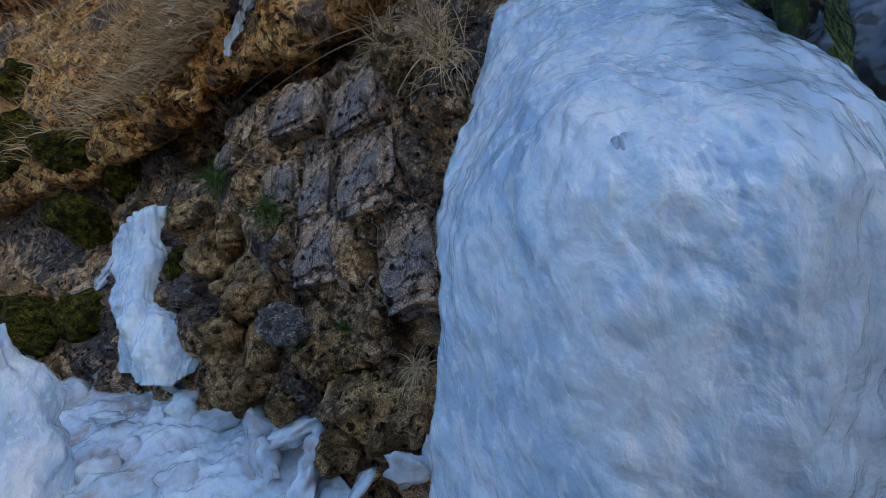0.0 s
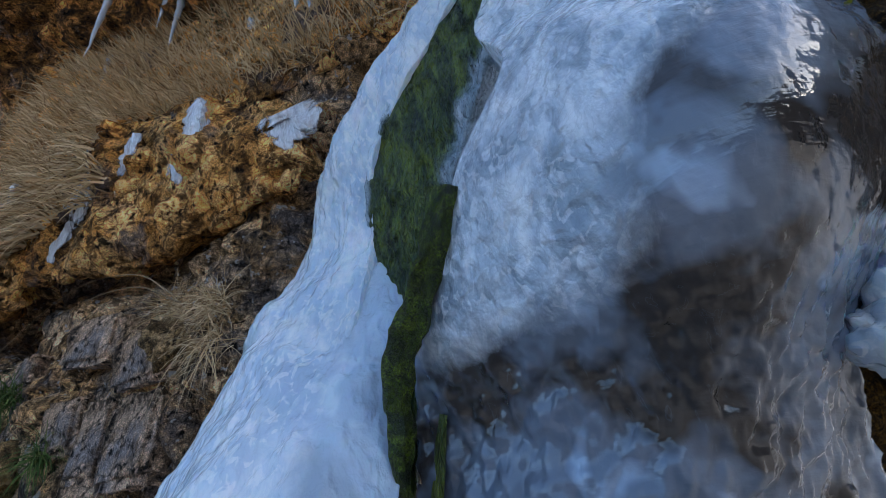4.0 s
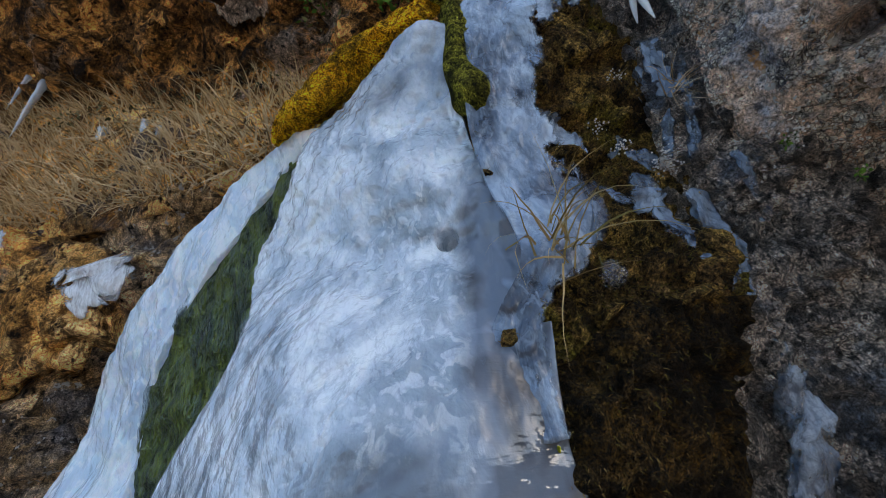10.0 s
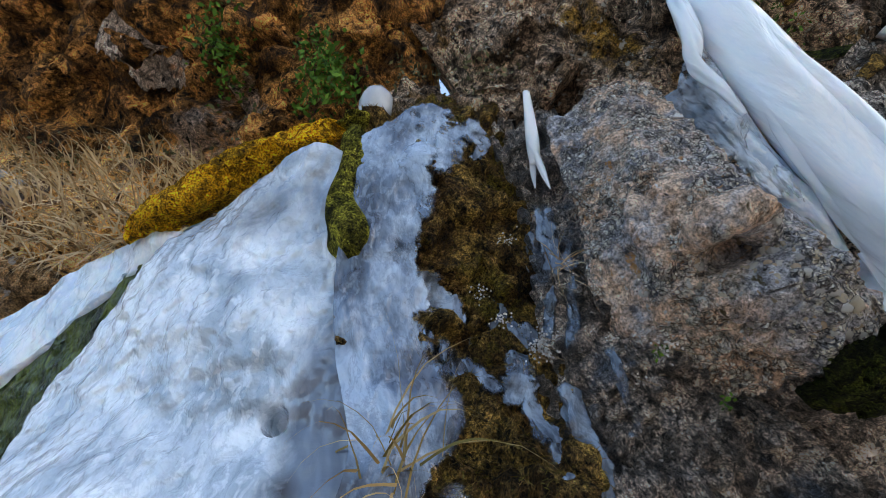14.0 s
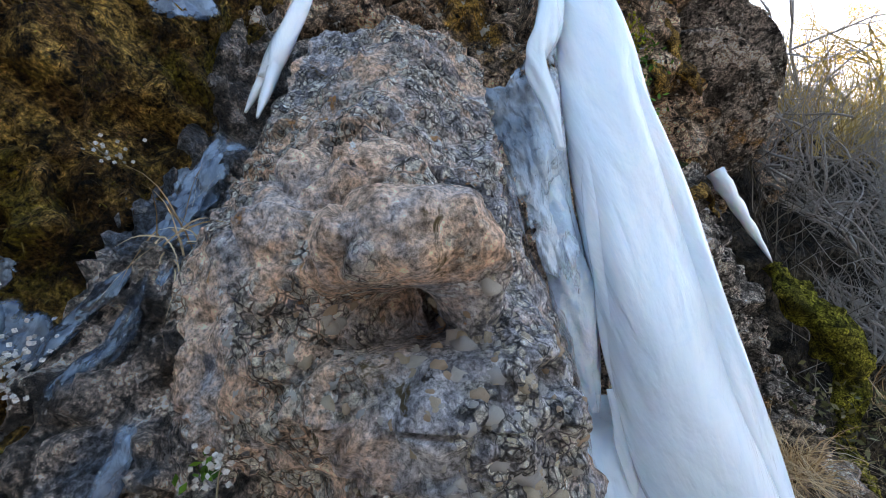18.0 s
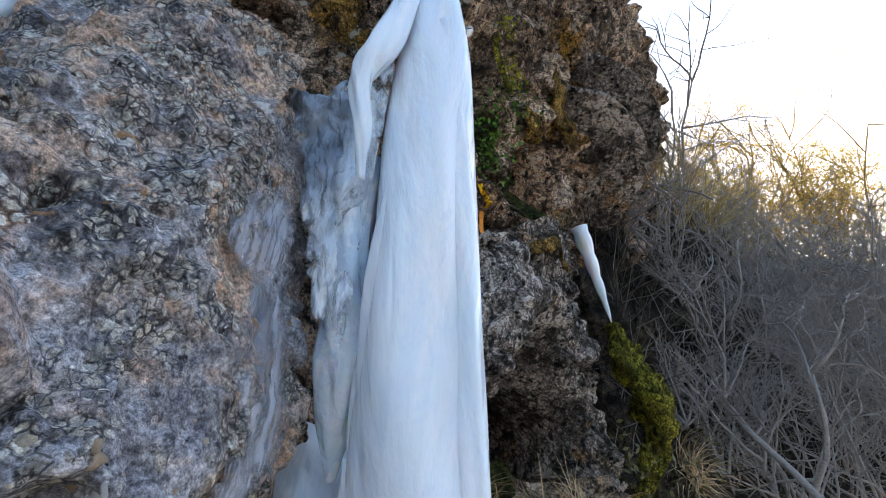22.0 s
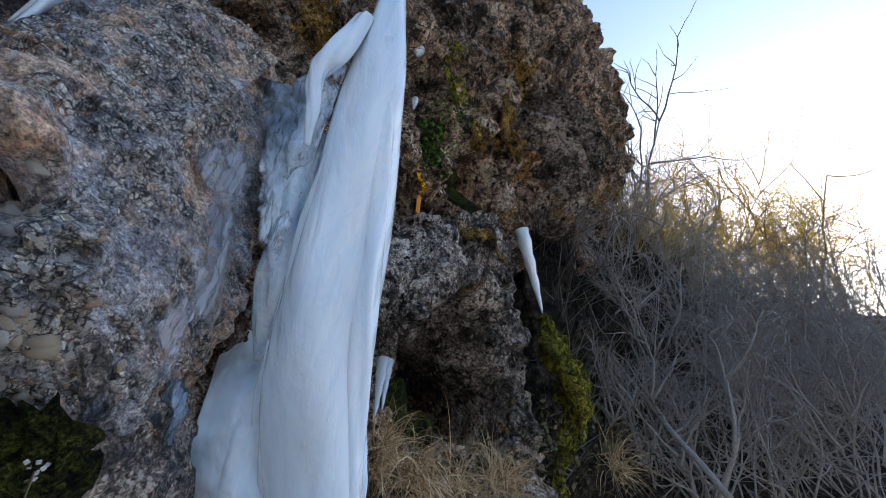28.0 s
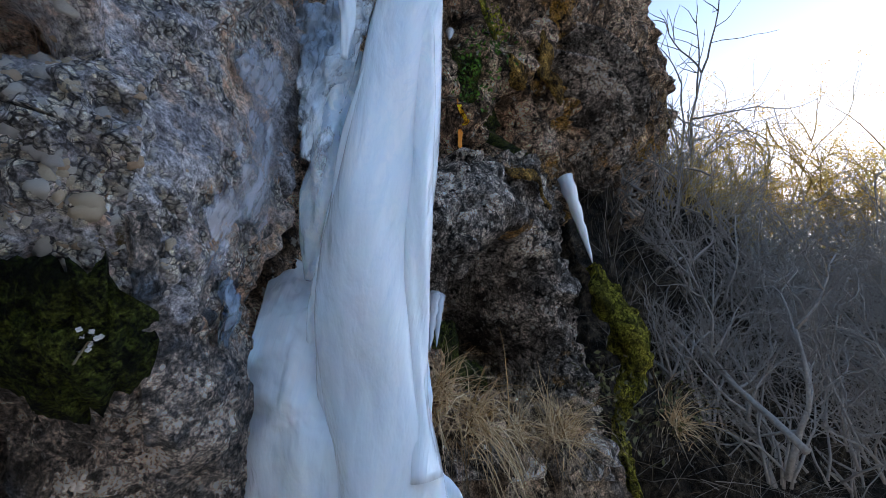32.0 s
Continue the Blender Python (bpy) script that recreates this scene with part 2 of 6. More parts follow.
ROCK_TAN = rock_material("tan_rock", (0.2, 0.08, 0.018), (0.62, 0.3, 0.075), (0.78, 0.47, 0.18), scale=2.8, stain=(0.11, 0.09, 0.085), stain_at=0.57, bump=0.035, grain=0.5, gain=1.4)
ROCK_SLAB = rock_material("slab_rock", (0.17, 0.1, 0.06), (0.5, 0.33, 0.2), (0.66, 0.47, 0.32), scale=3.0, stain=(0.28, 0.25, 0.24), stain_at=0.55, bump=0.02, grain=0.4, chunk=0.2)
ROCK_DARK = rock_material("dark_rock", (0.035, 0.018, 0.008), (0.22, 0.1, 0.03), (0.58, 0.27, 0.07), scale=3.2, stain=(0.36, 0.27, 0.21), stain_at=0.61, bump=0.06, chunk=0.8, grain=0.8, gain=1.6)
ROCK_BROWN = rock_material("brown_rock", (0.07, 0.045, 0.03), (0.32, 0.215, 0.135), (0.52, 0.39, 0.28), scale=4.0, stain=(0.34, 0.19, 0.03), stain_at=0.6, bump=0.045, speck=(0.5, 0.48, 0.42), chunk=0.7, gain=1.45)
ROCK_GREY = rock_material("grey_rock", (0.07, 0.06, 0.052), (0.3, 0.255, 0.215), (0.52, 0.46, 0.4), scale=4.5, stain=(0.36, 0.2, 0.06), stain_at=0.62, bump=0.04, speck=(0.6, 0.58, 0.53), chunk=0.7, gain=1.3)
ROCK_WET = rock_material("wet_rock", (0.045, 0.04, 0.037), (0.27, 0.22, 0.18), (0.5, 0.42, 0.35), rough=0.35, scale=8.0, stain=(0.06, 0.08, 0.11), stain_at=0.54, speck=(0.42, 0.4, 0.38), chunk=0.9, gain=1.55)
CONGLOMERATE = conglomerate_material()
MOSS_BROWN = rock_material("brown_moss", (0.02, 0.012, 0.005), (0.15, 0.085, 0.028), (0.36, 0.23, 0.06), rough=0.8, scale=6.0, stain=(0.17, 0.135, 0.018), stain_at=0.57, bump=0.04, crack=0.3, chunk=0.6)
MOSS_WET = rock_material("wet_moss", (0.006, 0.004, 0.002), (0.03, 0.018, 0.006), (0.09, 0.05, 0.012), rough=0.65, scale=9.0, stain=(0.14, 0.075, 0.012), stain_at=0.58, bump=0.04, crack=0.3, chunk=0.6)
MOSS_ORANGE = rock_material("orange_moss", (0.42, 0.18, 0.004), (0.68, 0.33, 0.008), (0.76, 0.42, 0.015), rough=0.95, scale=12.0, bump=0.02, crack=0.2, gain=1.4)
MOSS_GREEN = rock_material("green_moss", (0.05, 0.05, 0.006), (0.19, 0.18, 0.018), (0.36, 0.32, 0.04), rough=0.95, scale=14.0, bump=0.03, crack=0.3)
MOSS_DEEP = rock_material("deep_moss", (0.02, 0.019, 0.003), (0.09, 0.08, 0.008), (0.19, 0.155, 0.015), rough=0.95, scale=10.0, bump=0.04, crack=0.3)
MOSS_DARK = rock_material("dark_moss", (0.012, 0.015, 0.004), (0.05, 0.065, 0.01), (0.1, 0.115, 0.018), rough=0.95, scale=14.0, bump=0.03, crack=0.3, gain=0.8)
ALGAE = rock_material("algae", (0.02, 0.035, 0.003), (0.07, 0.11, 0.006), (0.15, 0.2, 0.015), rough=0.3, scale=14.0, bump=0.02, crack=0.2)
MOSS_OCHRE = rock_material("ochre_moss", (0.08, 0.045, 0.01), (0.26, 0.15, 0.03), (0.4, 0.25, 0.06), rough=0.95, scale=10.0, bump=0.035, crack=0.3)
MOSS_FUZZ = blade_material("moss_fuzz", (0.035, 0.02, 0.007), (0.14, 0.08, 0.026), (0.15, 0.125, 0.02), (0.25, 0.15, 0.055))
ICE_WHITE = ice_material("white_ice", (0.5, 0.62, 0.76), (0.66, 0.76, 0.86), (0.9, 0.93, 0.96), rough=0.25, scale=4.0, bump=0.016, coat=0.5, sss=0.4, ripple=(1, 1, 0.6), fleck=0.7,
                         second=((0.4, 0.48, 0.57), (0.56, 0.67, 0.79), (0.74, 0.83, 0.91)), smooth=0.8)
ICE_COLUMN = ice_material("column_ice", (0.75, 0.85, 0.95), (0.85, 0.92, 0.98), (0.95, 0.97, 0.99), rough=0.27, scale=1.6, bump=0.01, coat=0.5, sss=0.22, ripple=(2.6, 2.6, 0.1), fleck=0.12)
# pale flecks and the blue tones of second also paint in sky reflections
ICE_GREY = ice_material("grey_ice", (0.3, 0.37, 0.44), (0.55, 0.63, 0.71), (0.86, 0.91, 0.95), rough=0.15, scale=4.0, bump=0.02, coat=1.0, sss=0.1, ripple=(1, 1, 0.8),
                        second=((0.045, 0.038, 0.033), (0.16, 0.19, 0.24), (0.36, 0.45, 0.58)), smooth=0.14)
ICE_DRAPE = ice_material("drape_ice", (0.48, 0.58, 0.7), (0.66, 0.77, 0.88), (0.88, 0.93, 0.97), rough=0.14, scale=6.0, bump=0.014, coat=1.0, sss=0.1, ripple=(1.4, 1.4, 0.3), fleck=0.5,
                         second=((0.16, 0.2, 0.25), (0.36, 0.43, 0.52), (0.7, 0.78, 0.87)), smooth=0.8, holes=(9.0, 0.4, 0.94))
ICE_SEEP = ice_material("seep_ice", (0.5, 0.46, 0.44), (0.66, 0.66, 0.68), (0.84, 0.87, 0.9), rough=0.25, scale=9.0, bump=0.012, coat=0.6, sss=0.1, ripple=(1, 1, 0.4), fleck=0.4, holes=(6.0, 0.38, 0.95))
ICE_GLAZE = ice_material("glaze_ice", (0.14, 0.11, 0.1), (0.33, 0.31, 0.32), (0.55, 0.57, 0.63), rough=0.15, scale=7.0, bump=0.014, coat=0.9, sss=0.0, ripple=(1, 1, 0.3), fleck=0.3, holes=(7.0, 0.44, 0.6))
ICE_THIN = ice_material("thin_ice", (0.02, 0.024, 0.034), (0.1, 0.13, 0.18), (0.34, 0.43, 0.55), rough=0.08, scale=5.0, bump=0.016, coat=1.0, sss=0.0, ripple=(1, 1, 0.7), fleck=0.35, holes=(9.0, 0.42, 0.9))
ICE_FILM = ice_material("film_ice", (0.05, 0.06, 0.085), (0.15, 0.2, 0.28), (0.4, 0.5, 0.63), rough=0.08, scale=5.0, bump=0.014, coat=1.0, sss=0.0, ripple=(1, 1, 0.6), fleck=0.3, holes=(8.0, 0.37, 0.9))
ICE_POOL = ice_material("pool_ice", (0.46, 0.4, 0.36), (0.62, 0.7, 0.79), (0.84, 0.9, 0.95), rough=0.2, scale=2.6, bump=0.012, coat=0.8, sss=0.3, ripple=(1, 1, 1), fleck=0.4)
ICE_ALGAE = ice_material("algae_ice", (0.012, 0.024, 0.006), (0.05, 0.08, 0.012), (0.17, 0.22, 0.03), rough=0.3, scale=9.0, bump=0.035, coat=0.6, sss=0.0, ripple=(1.5, 1.5, 0.4), fleck=0.4,
                         second=((0.2, 0.27, 0.3), (0.42, 0.52, 0.6), (0.68, 0.77, 0.85)), smooth=0.8)
ICE_CLEAR = ice_material("clear_ice", (0.78, 0.85, 0.92), (0.88, 0.92, 0.96), (0.95, 0.97, 0.99), rough=0.06, scale=4.0, bump=0.008, coat=0.5, sss=0.0, trans=0.55)
ICE_GLASS = ice_material("glass_ice", (0.8, 0.85, 0.9), (0.86, 0.9, 0.94), (0.95, 0.97, 0.99), rough=0.04, scale=5.0, bump=0.006, coat=0.5, sss=0.0, trans=0.92)
GRAVEL = rock_material("icy_gravel", (0.1, 0.1, 0.1), (0.2, 0.2, 0.2), (0.45, 0.47, 0.5), scale=3.0, speck=(0.6, 0.64, 0.68))
STRAW = blade_material("dry_grass", (0.2, 0.12, 0.05), (0.62, 0.43, 0.22), (0.8, 0.64, 0.4), (0.7, 0.52, 0.3))
GREEN_BLADE = blade_material("green_grass", (0.04, 0.07, 0.015), (0.09, 0.15, 0.035), (0.24, 0.25, 0.08))
SEDGE = blade_material("sedge", (0.14, 0.12, 0.03), (0.4, 0.28, 0.12), (0.45, 0.36, 0.18))
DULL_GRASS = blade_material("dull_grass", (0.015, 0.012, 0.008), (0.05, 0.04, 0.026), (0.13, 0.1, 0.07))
# leaf tones brightened to gold to carry the low sun's glow
SUNLIT_LEAF = blade_material("sunlit_leaf", (0.5, 0.3, 0.05), (0.72, 0.48, 0.1), (0.8, 0.6, 0.18))
LEAF_DULL = blade_material("dull_leaf", (0.04, 0.04, 0.018), (0.11, 0.105, 0.04), (0.24, 0.22, 0.12))
LEAF_BRIGHT = blade_material("bright_leaf", (0.03, 0.07, 0.01), (0.08, 0.17, 0.02), (0.14, 0.26, 0.03))
LEAF_YELLOW = blade_material("yellow_leaf", (0.2, 0.2, 0.01), (0.42, 0.4, 0.02))
PETAL = plain_material("white_petal", (0.6, 0.58, 0.55), (0.82, 0.8, 0.78), 0.8)
STALK = plain_material("dry_stalk", (0.2, 0.14, 0.08), (0.32, 0.24, 0.14), 0.85)
PEBBLE_PALE = plain_material("pale_pebble", (0.42, 0.4, 0.36), (0.66, 0.63, 0.57), 0.85, 90, 0.006)
PEBBLE_GREY = plain_material("grey_pebble", (0.3, 0.3, 0.3), (0.5, 0.48, 0.45), 0.85, 90, 0.003)
PEBBLE_WARM = plain_material("warm_pebble", (0.4, 0.33, 0.24), (0.62, 0.54, 0.4), 0.85, 90, 0.006)
PEBBLE_TAN = plain_material("tan_pebble", (0.34, 0.25, 0.17), (0.52, 0.4, 0.28), 0.85, 90, 0.003)
TWIG = plain_material("grey_twig", (0.13, 0.115, 0.1), (0.45, 0.41, 0.37), 0.85, 60)
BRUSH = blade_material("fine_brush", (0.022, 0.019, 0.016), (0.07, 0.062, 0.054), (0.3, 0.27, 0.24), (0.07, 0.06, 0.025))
# gold copies of brush and twig: sunlight put into the colour
BRUSH_SUNLIT = blade_material("sunlit_brush", (0.22, 0.15, 0.05), (0.45, 0.32, 0.1), (0.6, 0.45, 0.16))
TWIG_SUNLIT = plain_material("sunlit_twig", (0.2, 0.13, 0.04), (0.4, 0.28, 0.09), 0.85, 60)
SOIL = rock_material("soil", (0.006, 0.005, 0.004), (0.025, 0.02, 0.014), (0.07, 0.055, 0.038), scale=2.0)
ROCK_OCHRE = rock_material("ochre_rock", (0.2, 0.12, 0.05), (0.46, 0.29, 0.12), (0.6, 0.41, 0.2), scale=3.0, stain=(0.2, 0.15, 0.1), stain_at=0.58, bump=0.02, crack=0.5, chunk=0.2, grain=0.35)
ROCK_SCAR = rock_material("scar_rock", (0.34, 0.24, 0.17), (0.56, 0.43, 0.33), (0.7, 0.58, 0.48), scale=4.0, stain=(0.55, 0.2, 0.05), stain_at=0.63, bump=0.03, chunk=0.3, grain=0.5)
LICHEN_ORANGE = plain_material("orange_lichen", (0.6, 0.2, 0.02), (0.78, 0.34, 0.06), 0.9, 90, 0.008)
ROCK_FACE = rock_material("face_rock", (0.13, 0.066, 0.026), (0.52, 0.31, 0.135), (0.7, 0.48, 0.28), scale=2.6, stain=(0.12, 0.105, 0.105), stain_at=0.52, bump=0.04, grain=0.7, speck=(0.5, 0.47, 0.44))
ROCK_FOOT = rock_material("foot_rock", (0.12, 0.08, 0.05), (0.36, 0.25, 0.16), (0.52, 0.4, 0.29), scale=3.0, stain=(0.14, 0.13, 0.12), stain_at=0.55, bump=0.04, grain=0.7)


# ---- building helpers ----
def mesh_object(name, verts, faces, mat, parent=None, smooth=True, label=""):
    me = bpy.data.meshes.new(name)
    me.from_pydata([tuple(v) for v in verts], [], faces)
    me.materials.append(mat)
    if smooth:
        me.polygons.foreach_set("use_smooth", [True] * len(me.polygons))
    me.update()
    ob = new(name, me)
    if parent:
        ob.parent = parent
    if label:
        ob["label"] = label
    return ob


def thing(name, label, category, group="", kind="", at=(0, 0, 0)):
    ob = new(name)
    ob.location = at
    bpy.context.view_layer.update()
    return tagged(ob, label, category, group, kind)


def glide(P, n):
    """Catmull-Rom through the points P along the first axis, n samples."""
    P = np.asarray(P, float)
    k = len(P) - 1
    Q = np.concatenate([2 * P[:1] - P[1:2], P, 2 * P[-1:] - P[-2:-1]])
    u = np.linspace(0, k, n)
    i = np.minimum(u.astype(int), k - 1)
    f = (u - i).reshape((-1,) + (1,) * (P.ndim - 1))
    a, b, c, d = Q[i], Q[i + 1], Q[i + 2], Q[i + 3]
    return 0.5 * (2 * b + (c - a) * f + (2 * a - 5 * b + 4 * c - d) * f ** 2 + (3 * b - a - 3 * c + d) * f ** 3)


def loft(stations, nu, nv):
    g = glide(np.array(stations, float), nv)
    return np.swapaxes(glide(np.swapaxes(g, 0, 1), nu), 0, 1)


def grid_normals(g):
    du, dv = np.gradient(g, axis=1), np.gradient(g, axis=0)
    n = np.cross(dv, du)
    return n / np.maximum(np.linalg.norm(n, axis=2, keepdims=True), 1e-9)


def rough_field(g, amp, size, octaves=5, ridged=False, stretch=1.0):
    out = np.zeros(g.shape[:2])
    flat = g.reshape(-1, 3) / size
    flat = flat * np.array([1, 1, stretch])
    if ridged:
        v = [noise.ridged_multi_fractal(Vector(p), 1.0, 2.1, octaves, 1.0, 2.0) - 1.0 for p in flat]
    else:
        v = [noise.fractal(Vector(p), 1.0, 2.1, octaves) for p in flat]
    return np.array(v).reshape(out.shape) * amp


def sheet(name, stations, mat, parent=None, nu=110, nv=110, amp=0.05, size=0.35, fine=0.0, dents=(), flip=False, thick=0.25,
          ridged=False, stretch=1.0, label="", chunk=None, calm=None, ragged=0.0):
    """A thick lofted skin, roughened along its normals; dents: (x, y, z, radius, depth); chunk: size and depth of broken lumps."""
    g = loft(stations, nu, nv)
    n = grid_normals(g) * (-1 if flip else 1)
    h = rough_field(g, amp, size, 5, ridged, stretch)
    if fine:
        h = h + rough_field(g + 7.3, fine, size * 0.22, 3, False, stretch) * (1.0 if calm is None else calm)
    if chunk:
        step = []
        for p in g.reshape(-1, 3):
            w = Vector(p) / chunk[0]
            w += noise.noise_vector(w * 1.7) * 0.3
            near, at = noise.voronoi(w)
            step.append(min(1.0, (near[1] - near[0]) * 3.5) * (0.6 + 0.8 * noise.cell(at[0] * 7.0)) - 0.5)
        h = h + np.array(step).reshape(h.shape) * chunk[1]
    for x, y, z, r, d in dents:
        q = ((g - np.array([x, y, z])) ** 2).sum(2) / r ** 2
        h = h - d * np.exp(-q * q)
    if calm is not None:
        h = h * (0.3 + 0.7 * calm)
    g = g + n * h[..., None]
    if ragged:
        s = np.array([ragged * (0.5 + 0.8 * noise.fractal(Vector((k * 0.05, 3.3, 1.7)), 1.0, 2.0, 4)) for k in range(nv)])
        g = g[:, :1] + (g - g[:, :1]) * (1 - np.clip(s, -0.1, 0.8))[:, None, None]
    back = g - n * thick
    verts = np.concatenate([g.reshape(-1, 3), back.reshape(-1, 3)])
    m = nu * nv
    f = []
    for j in range(nv - 1):
        for i in range(nu - 1):
            a = j * nu + i
            q = (a, a + nu, a + nu + 1, a + 1)
            f.append(q if not flip else q[::-1])
    rim = [i for i in range(nu)] + [j * nu + nu - 1 for j in range(1, nv)] + [(nv - 1) * nu + i for i in range(nu - 2, -1, -1)] + [j * nu for j in range(nv - 2, 0, -1)]
    for a, b in zip(rim, rim[1:] + rim[:1]):
        f.append((b, b + m, a + m, a) if not flip else (a, a + m, b + m, b))
    for j in range(0, nv - 1, 1):
        for i in range(0, nu - 1, 1):
            a = m + j * nu + i
            q = (a, a + 1, a + nu + 1, a + nu)
            f.append(q if not flip else q[::-1])
    return mesh_object(name, verts, f, mat, parent, True, label), g, n


def pick(g, n, count, seed, u=(0, 1), v=(0, 1)):
    r = np.random.RandomState(seed)
    i = (r.uniform(*v, count) * (g.shape[0] - 1)).astype(int)
    j = (r.uniform(*u, count) * (g.shape[1] - 1)).astype(int)
    return g[i, j], n[i, j]


def blades(name, roots, ups, length, width, droop, mat, parent=None, seed=1, seg=4, spread=0.5, kind="", label="", category=""):
    """Tapered blades that rise along their ups and droop towards the ground."""
    r = np.random.RandomState(seed)
    V, F = [], []
    for p, up in zip(roots, ups):
        L = length * r.uniform(0.5, 1.25)
        d = up + r.normal(0, spread, 3)
        d /= np.linalg.norm(d)
        side = np.cross(d, r.normal(0, 1, 3))
        side /= np.linalg.norm(side) + 1e-9
        q, base = np.array(p, float), len(V)
        for s in range(seg + 1):
            w = width * (1 - s / (seg + 0.3)) * r.uniform(0.8, 1.2)
            V += [q - side * w, q + side * w]
            d = d + np.array([0, 0, -droop / seg * (0.4 + s / seg)]) + r.normal(0, 0.07, 3)
            d /= np.linalg.norm(d)
            q = q + d * L / seg
            if s:
                a = base + 2 * s
                F.append((a - 2, a - 1, a + 1, a))
    ob = mesh_object(name, V, F, mat, parent)
    if label:
        tagged(ob, label, category, "", kind)
    return ob


def tube(path, radii, sides=10, seed=0, wob=0.0):
    """Verts and faces of a closed tapering tube."""
    path = np.asarray(path, float)
    r = np.random.RandomState(seed)
    V, F = [], []
    ph = r.uniform(0, 6.28, 6)
    t = np.gradient(path, axis=0)
    for k, (p, d, rad) in enumerate(zip(path, t, radii)):
        d = d / (np.linalg.norm(d) + 1e-9)
        a = np.cross(d, (0.31, 0.87, 0.21))
        a /= np.linalg.norm(a) + 1e-9
        b = np.cross(d, a)
        for s in range(sides):
            an = 2 * math.pi * s / sides
            w = 1 + wob * (0.5 * math.sin(2 * an + ph[0] + k * 0.13) + 0.35 * math.sin(3 * an + ph[1] - k * 0.2) + 0.3 * math.sin(5 * an + ph[2] + k * 0.31))
            V.append(p + rad * w * (a * math.cos(an) + b * math.sin(an)))
    n = len(path)
    for k in range(n - 1):
        for s in range(sides):
            s2 = (s + 1) % sides
            F.append((k * sides + s, k * sides + s2, (k + 1) * sides + s2, (k + 1) * sides + s))
    F.append(tuple(range(sides))[::-1])
    F.append(tuple((n - 1) * sides + s for s in range(sides)))
    return V, F


def icicle(name, top, length, radius, mat, parent=None, seed=0, lean=(0, 0), sides=10, label=""):
    n = 14
    k = np.linspace(0, 1, n)
    r = np.random.RandomState(seed)
    path = np.array([(top[0] + lean[0] * q + 0.01 * r.normal() * radius * 10 * q, top[1] + lean[1] * q, top[2] - length * q) for q in k])
    V, F = tube(path, radius * np.maximum(0.05, (1 - k) ** 0.7) * (1 + 0.12 * np.sin(k * 26 + seed)), sides, seed, 0.15)
    return mesh_object(name, V, F, mat, parent, True, label)


def stone(name, centre, size, mat, parent=None, seed=0, rough=0.25, cuts=3, label=""):
    bm = bmesh.new()
    bmesh.ops.create_icosphere(bm, subdivisions=cuts, radius=1.0)
    for v in bm.verts:
        k = 1 + rough * noise.fractal(v.co * 1.3 + Vector((seed * 3.1, seed, 0)), 1.0, 2.0, 4)
        v.co = Vector((v.co.x * size[0] * k, v.co.y * size[1] * k, v.co.z * size[2] * k))
    me = bpy.data.meshes.new(name)
    bm.to_mesh(me)
    bm.free()
    me.materials.append(mat)
    me.polygons.foreach_set("use_smooth", [True] * len(me.polygons))
    ob = new(name, me)
    ob.location = centre
    ob.rotation_euler = (seed * 0.7, seed * 1.3, seed * 2.1)
    if parent:
        ob.parent = parent
    if label:
        ob["label"] = label
    return ob


# ---- ground, added far hill ring ----
def terrain():
    n = 90
    a = np.linspace(-1, 1, n)
    x = np.sign(a) * np.abs(a) ** 3 * 900
    V, F = [], []
    for yy in x:
        for xx in x:
            z = -0.9 + 0.12 * noise.fractal(Vector((xx, yy, 0)) * 0.6, 1.0, 2.0, 4)
            V.append((xx, yy, z))
    for j in range(n - 1):
        for i in range(n - 1):
            k = j * n + i
            F.append((k, k + 1, k + n + 1, k + n))
    ob = mesh_object("ground", V, F, GRAVEL)
    tagged(ob, "dark gravel with some ice at the foot of the cliff", "ground", kind="structure")


terrain()


def horizon_ring():
    """A made-up ring of dark hills, far off, that blocks low sun and horizon glow."""
    n, V, F = 240, [], []
    for k in range(n):
        a = 2 * math.pi * k / n
        for j, (r, h) in enumerate(((55, -2), (62, 6), (75, 12), (90, 17), (120, 20))):
            w = 1 + 0.3 * noise.fractal(Vector((math.cos(a) * 3, math.sin(a) * 3, j * 0.4)), 1.0, 2.0, 5)
            V.append((r * math.cos(a), r * math.sin(a), h * w + (1.2 * noise.noise(Vector((k * 0.9, j, 0))) if j else 0)))
    for k in range(n):
        for j in range(4):
            a, b = k * 5 + j, (k + 1) % n * 5 + j
            F.append((a, b, b + 1, a + 1))
    tagged(mesh_object("backdrop", V, F, SOIL), "added ring of dark far hills that blocks low sun and sky", "hillside", kind="structure")


horizon_ring()

